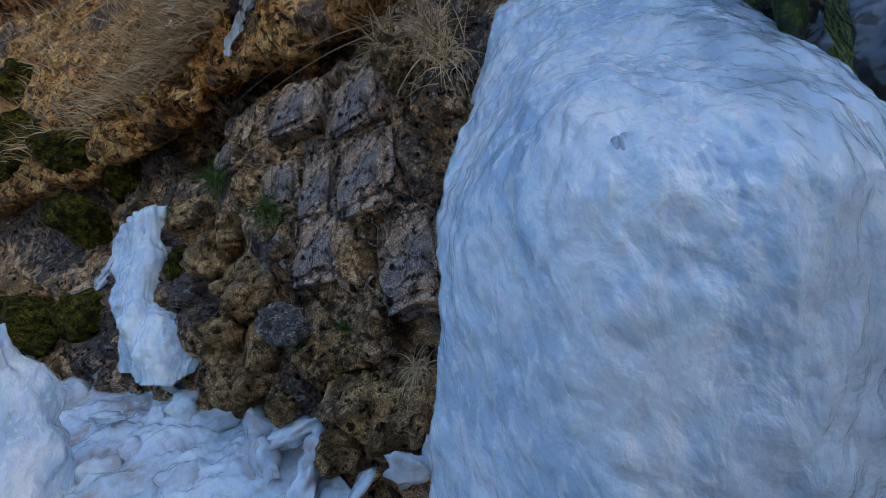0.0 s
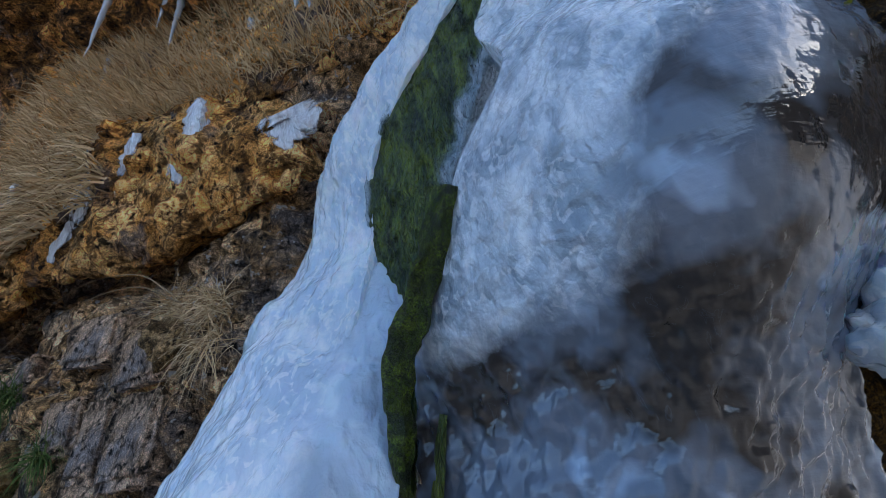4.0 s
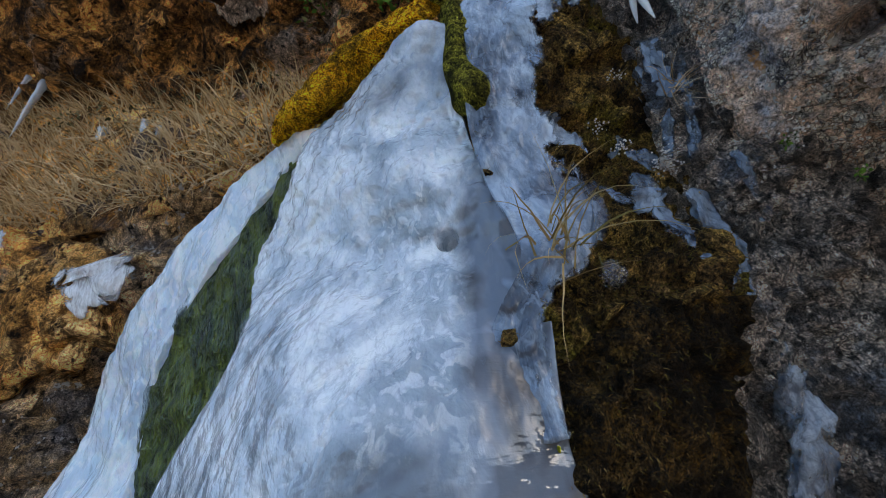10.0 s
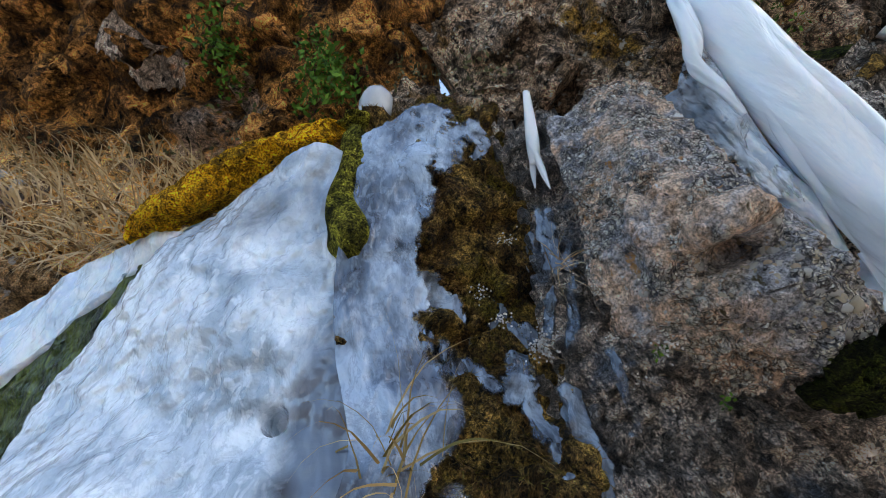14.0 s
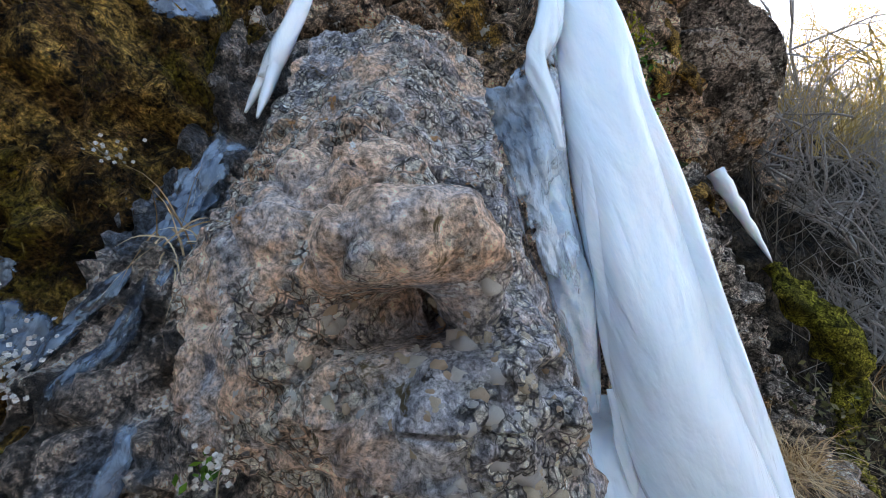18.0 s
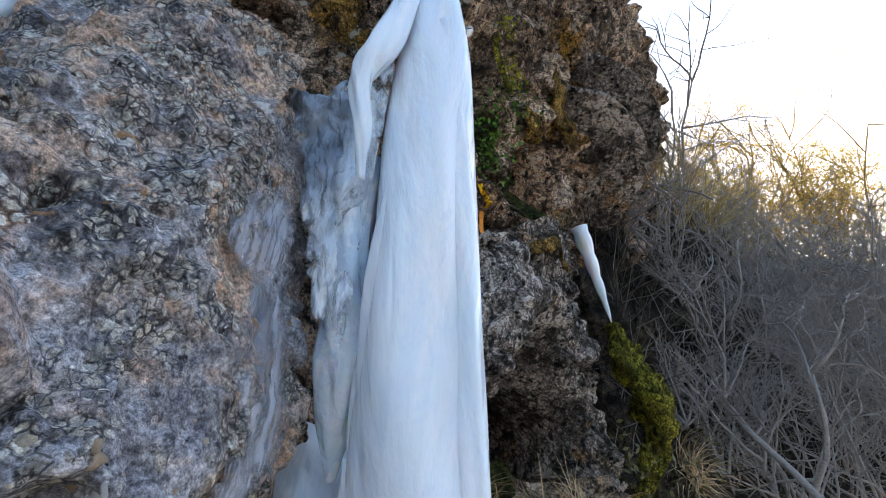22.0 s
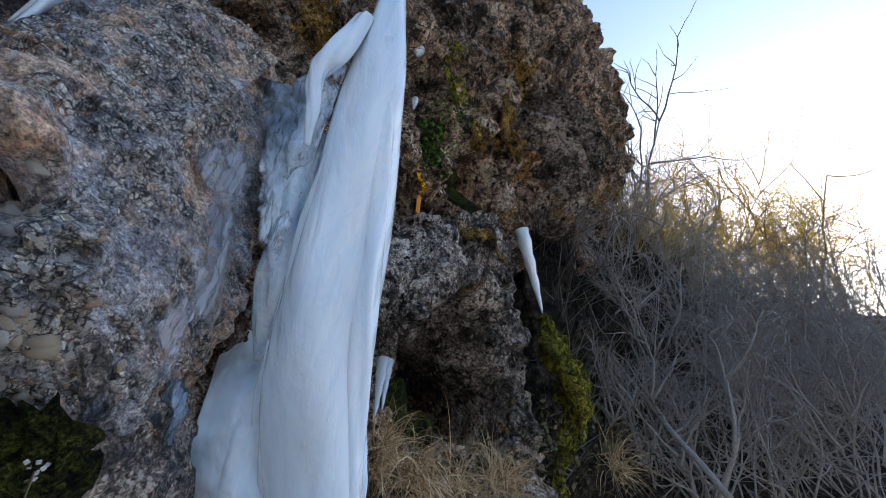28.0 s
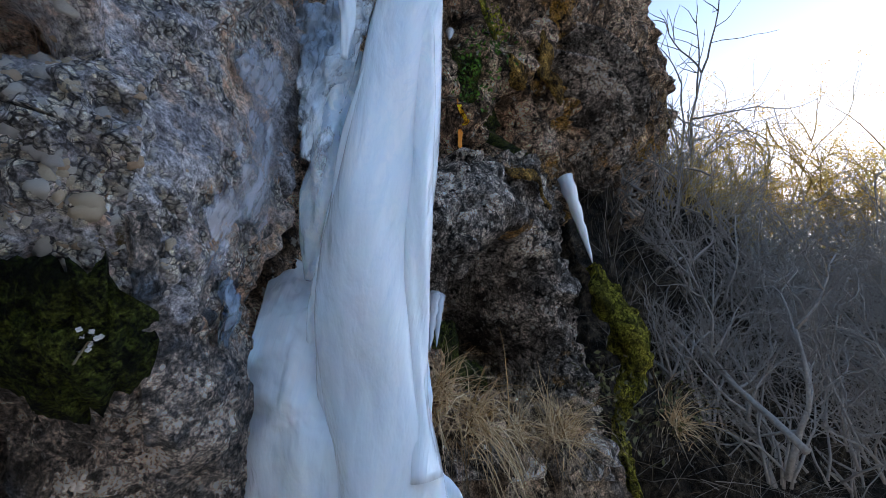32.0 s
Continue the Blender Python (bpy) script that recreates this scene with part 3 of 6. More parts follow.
# ---- cliffs ----
BACK, BACK_G, BACK_N = sheet("cliff_back", [[(-8.50, 7.16, 13.70), (-3.60, 3.62, 11.76), (-0.80, 1.59, 9.72), (0.67, 0.12, 8.78), (1.68, -0.81, 8.01), (2.56, -1.49, 7.62)],
    [(-6.38, 5.92, 11.08), (-2.38, 2.92, 9.52), (-0.15, 1.12, 7.91), (0.99, -0.08, 7.16), (1.76, -0.84, 6.60), (2.35, -1.35, 6.28)],
    [(-6.56, 7.27, 10.46), (-2.26, 3.92, 8.85), (0.05, 1.80, 7.35), (1.17, 0.28, 6.69), (1.88, -0.64, 6.11), (2.34, -1.18, 5.85)],
    [(-6.18, 8.76, 8.85), (-2.15, 4.63, 8.32), (0.19, 2.37, 6.95), (1.33, 0.68, 6.37), (2.01, -0.40, 5.81), (2.36, -1.02, 5.56)],
    [(-4.21, 9.75, 4.97), (-1.05, 5.03, 5.87), (0.61, 2.47, 5.76), (1.59, 0.96, 5.49), (2.06, -0.04, 5.38), (2.46, -0.84, 5.28)]], ROCK_DARK, nu=200, nv=170, amp=0.2, size=0.8, fine=0.05, thick=0.5, chunk=(0.3, 0.16))
tagged(BACK, "dark brown overhanging tufa cliff with moss", "cliff", kind="structure")
BACKR, BACKR_G, BACKR_N = sheet("cliff_corner", [[(2.18, -0.84, 7.35), (2.30, -1.35, 7.35), (2.41, -1.79, 7.48), (2.65, -2.71, 7.75)],
    [(2.33, -1.16, 6.07), (2.42, -1.49, 6.13), (2.51, -1.80, 6.25), (2.69, -2.34, 6.57)],
    [(2.52, -1.20, 5.57), (2.61, -1.50, 5.55), (2.69, -1.76, 5.61), (2.90, -2.09, 5.83)],
    [(2.26, -0.95, 5.57), (2.38, -1.24, 5.47), (2.55, -1.41, 5.38), (2.72, -1.58, 5.33)],
    [(2.34, -0.57, 5.09), (2.55, -0.95, 5.06), (2.74, -1.18, 4.96), (2.88, -1.40, 4.99)]], ROCK_BROWN, nu=130, nv=130, amp=0.08, size=0.4, fine=0.025, thick=0.4, chunk=(0.16, 0.06))
tagged(BACKR, "brown mossy cliff corner above the ridge", "cliff", kind="structure")
FACE_DENTS = ((*(-0.712, 3.796, 4.026), 0.3, 1.1), (*(-0.285, 3.292, 4.307), 0.3, 0.35), (*(0.253, 2.569, 4.169), 0.26, 0.3), (*(0.672, 2.057, 4.231), 0.2, 0.22),
              (*(0.117, 2.558, 3.125), 0.1, 0.08), (*(0.547, 2.082, 2.985), 0.09, 0.07), (*(-0.438, 2.884, 5.014), 0.25, -0.12), (*(0.308, 2.135, 4.827), 0.3, -0.14))
FACE, FACE_G, FACE_N = sheet("rock_face", [[(-6.32, 8.14, 4.83), (-1.55, 4.18, 4.53), (-0.88, 3.36, 4.92), (-0.26, 2.58, 5.30), (0.42, 1.89, 5.17), (1.66, 0.56, 5.17)],
    [(-6.18, 8.26, 4.21), (-1.50, 4.41, 4.16), (-0.65, 3.65, 4.48), (0.16, 2.65, 4.47), (0.81, 1.85, 4.36), (1.56, 0.97, 4.61)],
    [(-5.92, 8.32, 3.33), (-1.34, 4.40, 3.39), (-0.33, 3.06, 3.47), (0.25, 2.35, 3.26), (0.72, 1.76, 3.30), (1.47, 1.35, 3.99)],
    [(-5.30, 7.77, 2.52), (-0.86, 3.84, 2.28), (-0.22, 2.92, 2.31), (0.27, 2.38, 2.23), (0.60, 2.00, 2.24), (1.06, 1.59, 2.42)],
    [(-4.77, 7.91, 0.72), (-0.72, 4.13, 0.85), (-0.08, 3.28, 0.86), (0.30, 2.82, 0.86), (0.60, 2.40, 0.87), (0.95, 2.04, 0.96)]], ROCK_FACE, nu=230, nv=190, amp=0.1, size=0.5, fine=0.02, thick=0.4,
                             dents=FACE_DENTS, chunk=(0.34, 0.09))
tagged(FACE, "orange tan rock face with dark stains and a hollow", "rock face", kind="structure")
LIP, LIP_G, LIP_N = sheet("rock_overhang", [[(-5.47, 7.54, 4.60), (-1.63, 4.12, 4.62), (-0.91, 3.31, 4.93), (-0.30, 2.50, 5.25), (0.33, 1.82, 5.17), (0.97, 1.24, 4.88)],
    [(-5.24, 7.35, 4.25), (-1.45, 3.94, 4.21), (-0.72, 3.13, 4.43), (-0.05, 2.33, 4.49), (0.51, 1.73, 4.43), (1.05, 1.18, 4.39)],
    [(-5.24, 7.47, 4.01), (-1.28, 3.96, 3.94), (-0.60, 3.16, 4.14), (0.13, 2.45, 4.02), (0.63, 1.85, 4.08), (1.18, 1.20, 4.25)],
    [(-5.56, 7.98, 4.09), (-1.32, 4.40, 4.10), (-0.62, 3.68, 4.40), (0.20, 2.86, 4.26), (0.76, 2.15, 4.32), (1.31, 1.41, 4.44)]], ROCK_TAN, nu=220, nv=80, amp=0.07, size=0.4, fine=0.02, thick=0.15, chunk=(0.32, 0.08))
tagged(LIP, "overhanging lip of orange tan rock with dark stains", "rock", kind="structure")
LEDGE, LEDGE_G, LEDGE_N = sheet("grass_ledge", [[(-8.07, 9.35, 7.73), (-2.29, 5.05, 7.02), (-1.28, 3.93, 7.15), (-0.47, 3.10, 7.16), (0.46, 2.10, 6.90), (2.15, -0.30, 5.49)],
    [(-6.60, 8.00, 5.87), (-1.84, 4.38, 5.42), (-1.05, 3.53, 5.74), (-0.36, 2.81, 5.93), (0.43, 1.97, 5.74), (1.87, -0.14, 5.05)],
    [(-6.26, 8.12, 4.67), (-1.52, 4.17, 4.40), (-0.86, 3.36, 4.78), (-0.26, 2.58, 5.16), (0.42, 1.90, 5.04), (1.67, 0.56, 5.06)]], ROCK_TAN, nu=130, nv=60, amp=0.06, size=0.4, fine=0.02, thick=0.3)
tagged(LEDGE, "rock ledge overgrown with dry straw grass", "ledge", kind="structure")
RCLIFF, RCLIFF_G, RCLIFF_N = sheet("cliff_right", [[(2.51, -1.97, 7.11), (2.52, -2.34, 7.53), (2.60, -2.73, 8.15), (2.86, -3.17, 9.30), (3.44, -3.89, 10.71), (3.98, -4.49, 11.86)],
    [(2.70, -2.22, 5.79), (2.75, -2.46, 6.17), (2.85, -2.81, 6.77), (3.12, -3.25, 7.63), (3.69, -4.05, 9.04), (4.24, -4.81, 10.47)],
    [(2.90, -2.29, 5.45), (3.01, -2.50, 5.69), (3.19, -2.80, 6.14), (3.58, -3.31, 6.89), (4.31, -4.29, 8.14), (5.12, -5.22, 9.31)],
    [(3.16, -2.29, 5.31), (3.29, -2.49, 5.49), (3.48, -2.72, 5.71), (3.82, -3.12, 6.08), (4.40, -3.72, 6.49), (5.08, -4.49, 7.38)],
    [(3.51, -2.28, 5.12), (3.66, -2.46, 5.33), (3.85, -2.69, 5.56), (4.13, -2.94, 5.70), (4.43, -3.23, 5.76), (5.00, -4.00, 6.32)]], ROCK_BROWN, nu=210, nv=210, amp=0.15, size=0.6, fine=0.05, thick=0.5, chunk=(0.3, 0.13),
                                  dents=((*(3.030, -2.400, 5.601), 0.14, 0.25), (*(3.579, -2.721, 5.618), 0.15, 0.3), (*(4.381, -3.487, 6.091), 0.3, 0.4), (*(3.156, -2.914, 6.324), 0.12, 0.2)))
tagged(RCLIFF, "brown overhanging rock head with lichen and moss", "cliff", kind="structure")
RROCK, RROCK_G, RROCK_N = sheet("rock_bench", [[(3.24, -2.28, 4.76), (3.37, -2.42, 5.05), (3.55, -2.64, 5.29), (3.80, -2.87, 5.54), (4.10, -3.09, 5.67)],
    [(3.30, -2.30, 4.55), (3.36, -2.41, 4.70), (3.48, -2.57, 4.87), (3.79, -2.80, 5.12), (4.20, -3.06, 5.42)],
    [(3.42, -2.32, 4.44), (3.53, -2.44, 4.54), (3.66, -2.60, 4.76), (3.99, -2.81, 4.93), (4.39, -3.10, 5.10)],
    [(3.65, -2.32, 4.42), (3.97, -2.48, 4.67), (4.07, -2.70, 4.85), (4.23, -2.89, 4.76), (4.48, -3.15, 4.86)],
    [(3.86, -2.34, 4.28), (4.07, -2.49, 4.43), (4.38, -2.72, 4.53), (4.38, -2.91, 4.54), (4.60, -3.20, 4.59)],
    [(3.95, -2.37, 3.97), (4.09, -2.51, 4.05), (4.30, -2.71, 4.12), (4.47, -2.93, 4.17), (4.68, -3.26, 4.24)]], ROCK_GREY, nu=170, nv=170, amp=0.07, size=0.4, fine=0.025, thick=0.3, chunk=(0.14, 0.05),
                               dents=((*(4.019, -2.599, 4.755), 0.28, 1.8), (*(4.303, -2.744, 4.612), 0.25, 1.5), (*(3.717, -2.469, 4.631), 0.12, 0.2)))
tagged(RROCK, "rounded grey brown rock with a dark hollow beneath", "rock", kind="structure")
FROCK, FROCK_G, FROCK_N = sheet("rock_foot", [[(3.86, -2.34, 4.28), (4.07, -2.49, 4.43), (4.38, -2.72, 4.53), (4.38, -2.91, 4.54), (4.60, -3.20, 4.59)],
    [(3.95, -2.37, 3.97), (4.09, -2.51, 4.05), (4.30, -2.71, 4.12), (4.47, -2.93, 4.17), (4.68, -3.26, 4.24)],
    [(4.34, -2.40, 3.58), (4.55, -2.58, 3.59), (4.75, -2.82, 3.60), (5.03, -3.12, 3.61), (5.30, -3.52, 3.62)],
    [(5.51, -2.49, 2.69), (5.70, -2.76, 2.65), (6.09, -3.10, 2.55), (6.47, -3.53, 2.45), (6.85, -4.15, 2.35)]], ROCK_FOOT, nu=90, nv=90, amp=0.08, size=0.4, fine=0.02, thick=0.3, chunk=(0.2, 0.08))
tagged(FROCK, "tan rock foot of the cliff", "rock", kind="structure")
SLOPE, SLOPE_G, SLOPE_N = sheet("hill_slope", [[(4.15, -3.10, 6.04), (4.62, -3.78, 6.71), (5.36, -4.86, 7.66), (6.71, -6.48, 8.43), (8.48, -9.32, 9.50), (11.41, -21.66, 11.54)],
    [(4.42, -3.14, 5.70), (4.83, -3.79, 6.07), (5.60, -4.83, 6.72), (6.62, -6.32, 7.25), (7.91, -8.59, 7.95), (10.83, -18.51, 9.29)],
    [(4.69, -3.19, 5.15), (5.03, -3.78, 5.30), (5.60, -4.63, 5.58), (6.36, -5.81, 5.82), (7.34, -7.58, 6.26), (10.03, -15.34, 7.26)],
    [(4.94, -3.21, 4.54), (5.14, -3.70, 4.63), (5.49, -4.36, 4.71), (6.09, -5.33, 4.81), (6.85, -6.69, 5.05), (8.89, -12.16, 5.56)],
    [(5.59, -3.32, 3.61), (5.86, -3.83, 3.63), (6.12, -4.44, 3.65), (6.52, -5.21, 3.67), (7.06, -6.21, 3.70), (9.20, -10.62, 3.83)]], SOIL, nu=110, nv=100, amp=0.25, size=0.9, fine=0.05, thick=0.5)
tagged(SLOPE, "steep scrub-covered hillside with dark soil", "slope", kind="structure")

NICHE, NICHE_G, NICHE_N = sheet("cliff_niche", [[(2.71, -1.17, 6.06), (2.69, -1.52, 6.22), (2.69, -1.91, 6.50), (2.77, -2.40, 6.85)],
    [(2.83, -1.63, 5.24), (2.85, -1.79, 5.35), (2.89, -2.01, 5.53), (3.02, -2.37, 5.72)],
    [(3.02, -1.76, 4.79), (3.06, -1.88, 4.89), (3.18, -2.06, 5.05), (3.40, -2.39, 5.37)],
    [(3.15, -1.89, 4.38), (3.26, -1.95, 4.48), (3.40, -2.10, 4.64), (3.53, -2.37, 4.79)],
    [(3.28, -1.91, 4.10), (3.39, -2.00, 4.20), (3.60, -2.14, 4.30), (3.84, -2.41, 4.45)],
    [(3.60, -1.94, 3.76), (3.75, -2.04, 3.78), (3.94, -2.19, 3.82), (4.32, -2.46, 3.88)]], ROCK_BROWN, nu=90, nv=110, amp=0.08, size=0.35, fine=0.02, thick=0.4, chunk=(0.14, 0.05))
tagged(NICHE, "dark recess of the cliff behind the ice column", "cliff", kind="structure")

# ---- the frozen fall ----
FALL = thing("frozen_waterfall", "frozen waterfall of white and grey ice bulging over rock", "waterfall")
FLOW_UPPER = [[(1.82, -0.47, 4.85), (1.87, -0.65, 4.92), (1.93, -0.79, 4.98), (1.98, -0.88, 4.98), (2.03, -0.93, 4.93)],
    [(1.70, -0.28, 4.66), (1.80, -0.51, 4.57), (1.90, -0.65, 4.54), (2.00, -0.77, 4.50), (2.08, -0.87, 4.44)],
    [(1.66, -0.19, 4.42), (1.79, -0.48, 4.29), (1.90, -0.67, 4.21), (2.01, -0.82, 4.14), (2.11, -0.91, 4.11)],
    [(1.63, -0.06, 4.14), (1.79, -0.45, 3.99), (1.93, -0.66, 3.91), (2.06, -0.83, 3.86), (2.14, -0.99, 3.80)]]
FLOW_DOME = [[(1.56, -0.24, 3.70), (1.64, -0.59, 3.52), (1.77, -0.78, 3.40), (1.89, -0.91, 3.31), (2.09, -0.97, 3.27)],
    [(1.45, 0.01, 3.38), (1.55, -0.44, 3.21), (1.66, -0.72, 3.11), (1.83, -0.86, 3.06), (2.22, -0.94, 3.11)],
    [(1.43, 0.18, 3.11), (1.54, -0.33, 2.96), (1.63, -0.64, 2.89), (1.83, -0.77, 2.85), (2.31, -0.82, 2.92)],
    [(1.40, 0.40, 2.83), (1.56, -0.19, 2.74), (1.67, -0.54, 2.71), (1.90, -0.65, 2.69), (2.33, -0.63, 2.71)],
    [(1.46, 0.60, 2.49), (1.63, 0.01, 2.48), (1.77, -0.34, 2.47), (2.04, -0.42, 2.44), (2.45, -0.44, 2.50)]]
FLOW_FOOT = [[(1.41, 0.65, 1.94), (1.47, 0.19, 1.98), (1.65, -0.12, 2.01), (1.95, -0.23, 2.04), (2.55, -0.29, 2.06)],
    [(1.35, 0.75, 1.32), (1.32, 0.31, 1.48), (1.52, 0.04, 1.55), (1.89, -0.06, 1.54), (2.65, -0.10, 1.48)],
    [(1.34, 1.06, 0.50), (1.31, 0.63, 0.75), (1.57, 0.40, 0.79), (1.97, 0.32, 0.73), (2.79, 0.33, 0.50)]]
calm_v = 1.0 - 0.85 * np.clip((np.linspace(0, 1, 400)[:, None] - 0.28) / 0.12, 0, 1) + 1.1 * np.clip((np.linspace(0, 1, 400)[:, None] - 0.6) / 0.1, 0, 1)
FLOW, FLOW_G, FLOW_N = sheet("main_flow", FLOW_UPPER + FLOW_DOME + FLOW_FOOT, ICE_GREY, FALL, 200, 400, 0.024, 0.3, 0.013, stretch=0.8, calm=calm_v, dents=((*(2.024, -0.753, 3.935), 0.032, 0.09),), label="rippled white flow turning to a glassy grey dome")
att = FLOW.data.attributes.new("clear", "FLOAT", "POINT")
# left half of the dome stays paler: milky ice plus painted sky reflection
dome_v = np.clip((np.linspace(0, 1, 400)[:, None] - 0.3) / 0.16, 0, 1) * (0.12 + 0.95 * np.clip((np.linspace(0, 1, 200)[None, :] - 0.22) / 0.38, 0, 1))
low_v = np.clip((np.linspace(0, 1, 400)[:, None] - 0.6) / 0.1, 0, 1)
dome_v = dome_v * (1 - low_v) + 0.85 * low_v
dome_v = np.maximum(dome_v, 0.85 * np.clip((np.linspace(0, 1, 200)[None, :] - 0.58) / 0.25, 0, 1) * np.clip((np.linspace(0, 1, 400)[:, None] - 0.12) / 0.12, 0, 1))
dome_v = np.maximum(dome_v, 0.42 * np.clip((0.2 - np.linspace(0, 1, 400)[:, None]) / 0.14, 0, 1) * np.ones((1, 200)))
att.data.foreach_set("value", np.concatenate([dome_v.ravel(), dome_v.ravel()]).astype(np.float32))
STRAND, STRAND_G, STRAND_N = sheet("white_strand", [[(1.65, -0.10, 4.83), (1.69, -0.18, 4.82), (1.73, -0.27, 4.79), (1.77, -0.36, 4.77)],
    [(1.46, 0.43, 4.76), (1.52, 0.31, 4.73), (1.58, 0.20, 4.68), (1.64, 0.10, 4.61)],
    [(1.23, 1.09, 4.27), (1.30, 0.94, 4.17), (1.37, 0.82, 4.13), (1.43, 0.70, 4.14)],
    [(1.17, 1.41, 3.71), (1.26, 1.19, 3.64), (1.34, 1.04, 3.62), (1.42, 0.89, 3.60)],
    [(0.90, 1.32, 3.17), (1.03, 1.12, 3.12), (1.14, 0.98, 3.03), (1.27, 0.82, 2.96)],
    [(0.85, 1.58, 2.91), (0.96, 1.32, 2.81), (1.13, 1.15, 2.72), (1.26, 0.98, 2.67)]], ICE_WHITE, FALL, 60, 150, 0.035, 0.2, 0.008, stretch=0.5, label="narrow white ice strand")
MOUND, MOUND_G, MOUND_N = sheet("white_mound", [[(1.32, 1.19, 3.56), (1.36, 1.09, 3.55), (1.43, 0.99, 3.49), (1.52, 0.86, 3.39), (1.59, 0.71, 3.08)],
    [(0.93, 1.26, 3.10), (1.01, 1.07, 3.04), (1.15, 0.90, 2.95), (1.29, 0.76, 2.88), (1.45, 0.65, 2.75)],
    [(0.68, 1.28, 2.58), (0.73, 0.84, 2.42), (0.85, 0.64, 2.32), (1.02, 0.52, 2.31), (1.32, 0.49, 2.31)],
    [(0.46, 1.20, 2.13), (0.53, 0.61, 1.98), (0.68, 0.43, 1.93), (0.84, 0.34, 1.89), (1.09, 0.35, 1.88)],
    [(0.42, 1.16, 1.75), (0.51, 0.64, 1.70), (0.64, 0.46, 1.67), (0.79, 0.37, 1.64), (1.11, 0.43, 1.59)],
    [(0.41, 1.62, 0.87), (0.53, 0.96, 1.05), (0.69, 0.82, 1.05), (0.88, 0.73, 1.01), (1.29, 0.74, 0.93)]], ICE_WHITE, FALL, 190, 190, 0.026, 0.26, 0.009, stretch=0.6, label="milky white ice mound")
att = MOUND.data.attributes.new("clear", "FLOAT", "POINT")
side_v = np.tile(np.clip((np.linspace(0, 1, 190)[None, :] - 0.45) / 0.45, 0, 1), (190, 1))
att.data.foreach_set("value", np.concatenate([side_v.ravel(), side_v.ravel()]).astype(np.float32))
GULLY, GULLY_G, GULLY_N = sheet("green_gully", [[(1.76, -0.33, 4.79), (1.80, -0.39, 4.80), (1.84, -0.47, 4.85)],
    [(1.63, 0.13, 4.63), (1.71, -0.03, 4.58), (1.78, -0.25, 4.44)],
    [(1.42, 0.75, 4.17), (1.53, 0.53, 4.12), (1.71, 0.18, 3.92)],
    [(1.42, 0.97, 3.63), (1.48, 0.79, 3.60), (1.64, 0.38, 3.53)],
    [(1.40, 1.08, 3.28), (1.48, 0.90, 3.25), (1.62, 0.49, 3.20)],
    [(1.25, 0.93, 2.77), (1.42, 0.77, 2.71), (1.66, 0.53, 2.67)],
    [(1.45, 0.81, 2.32), (1.49, 0.69, 2.26), (1.66, 0.61, 2.28)],
    [(1.39, 0.73, 1.80), (1.46, 0.68, 1.78), (1.66, 0.70, 1.76)],
    [(1.34, 0.82, 1.32), (1.40, 0.76, 1.31), (1.60, 0.77, 1.26)]], ICE_ALGAE, FALL, 60, 200, 0.03, 0.15, 0.01, label="wet dark green algae under ice")
att = GULLY.data.attributes.new("clear", "FLOAT", "POINT")
rim_v = np.tile(np.abs(np.linspace(-1, 1, 60))[None, :] ** 4, (200, 1)) * np.linspace(1.15, 0.75, 200)[:, None]
att.data.foreach_set("value", np.concatenate([rim_v.ravel(), rim_v.ravel()]).astype(np.float32))

# ---- mossy mound, wet rock, boulder ----
MMOUND, MMOUND_G, MMOUND_N = sheet("moss_mound", [[(2.10, -0.82, 5.23), (2.22, -0.99, 5.39), (2.37, -1.15, 5.44), (2.50, -1.28, 5.38), (2.62, -1.39, 5.30)],
    [(2.04, -0.92, 4.95), (2.16, -1.04, 5.08), (2.30, -1.19, 5.17), (2.42, -1.30, 5.12), (2.56, -1.36, 5.03)],
    [(2.09, -0.87, 4.47), (2.18, -0.99, 4.57), (2.27, -1.14, 4.59), (2.45, -1.23, 4.63), (2.65, -1.32, 4.62)],
    [(2.11, -0.88, 4.12), (2.20, -0.97, 4.18), (2.34, -1.04, 4.22), (2.51, -1.11, 4.23), (2.66, -1.27, 4.21)],
    [(2.13, -0.94, 3.81), (2.23, -1.03, 3.82), (2.35, -1.10, 3.84), (2.50, -1.17, 3.87), (2.67, -1.26, 3.93)],
    [(2.03, -0.88, 3.53), (2.13, -0.98, 3.49), (2.28, -1.11, 3.60), (2.42, -1.19, 3.60), (2.67, -1.25, 3.64)]], MOSS_BROWN, nu=160, nv=170, amp=0.05, size=0.25, fine=0.018, thick=0.2, chunk=(0.13, 0.05))
tagged(MMOUND, "brown and green moss mound soaked with water", "moss", kind="structure")
MLOW, MLOW_G, MLOW_N = sheet("moss_flank", [[(2.03, -0.88, 3.53), (2.13, -0.98, 3.49), (2.28, -1.11, 3.60), (2.42, -1.19, 3.60), (2.65, -1.25, 3.63)],
    [(2.06, -0.88, 3.32), (2.13, -1.00, 3.32), (2.23, -1.08, 3.36), (2.44, -1.11, 3.38), (2.68, -1.12, 3.39)],
    [(2.11, -0.85, 3.14), (2.16, -0.92, 3.13), (2.26, -0.97, 3.12), (2.47, -0.97, 3.11), (2.76, -0.97, 3.10)],
    [(2.29, -0.58, 2.84), (2.35, -0.67, 2.83), (2.45, -0.74, 2.82), (2.65, -0.75, 2.78), (2.98, -0.72, 2.72)],
    [(2.71, 0.02, 2.19), (2.78, -0.13, 2.21), (2.90, -0.21, 2.19), (3.10, -0.25, 2.13), (3.40, -0.25, 2.03)]], MOSS_WET, nu=130, nv=130, amp=0.05, size=0.25, fine=0.015, thick=0.2, chunk=(0.1, 0.03))
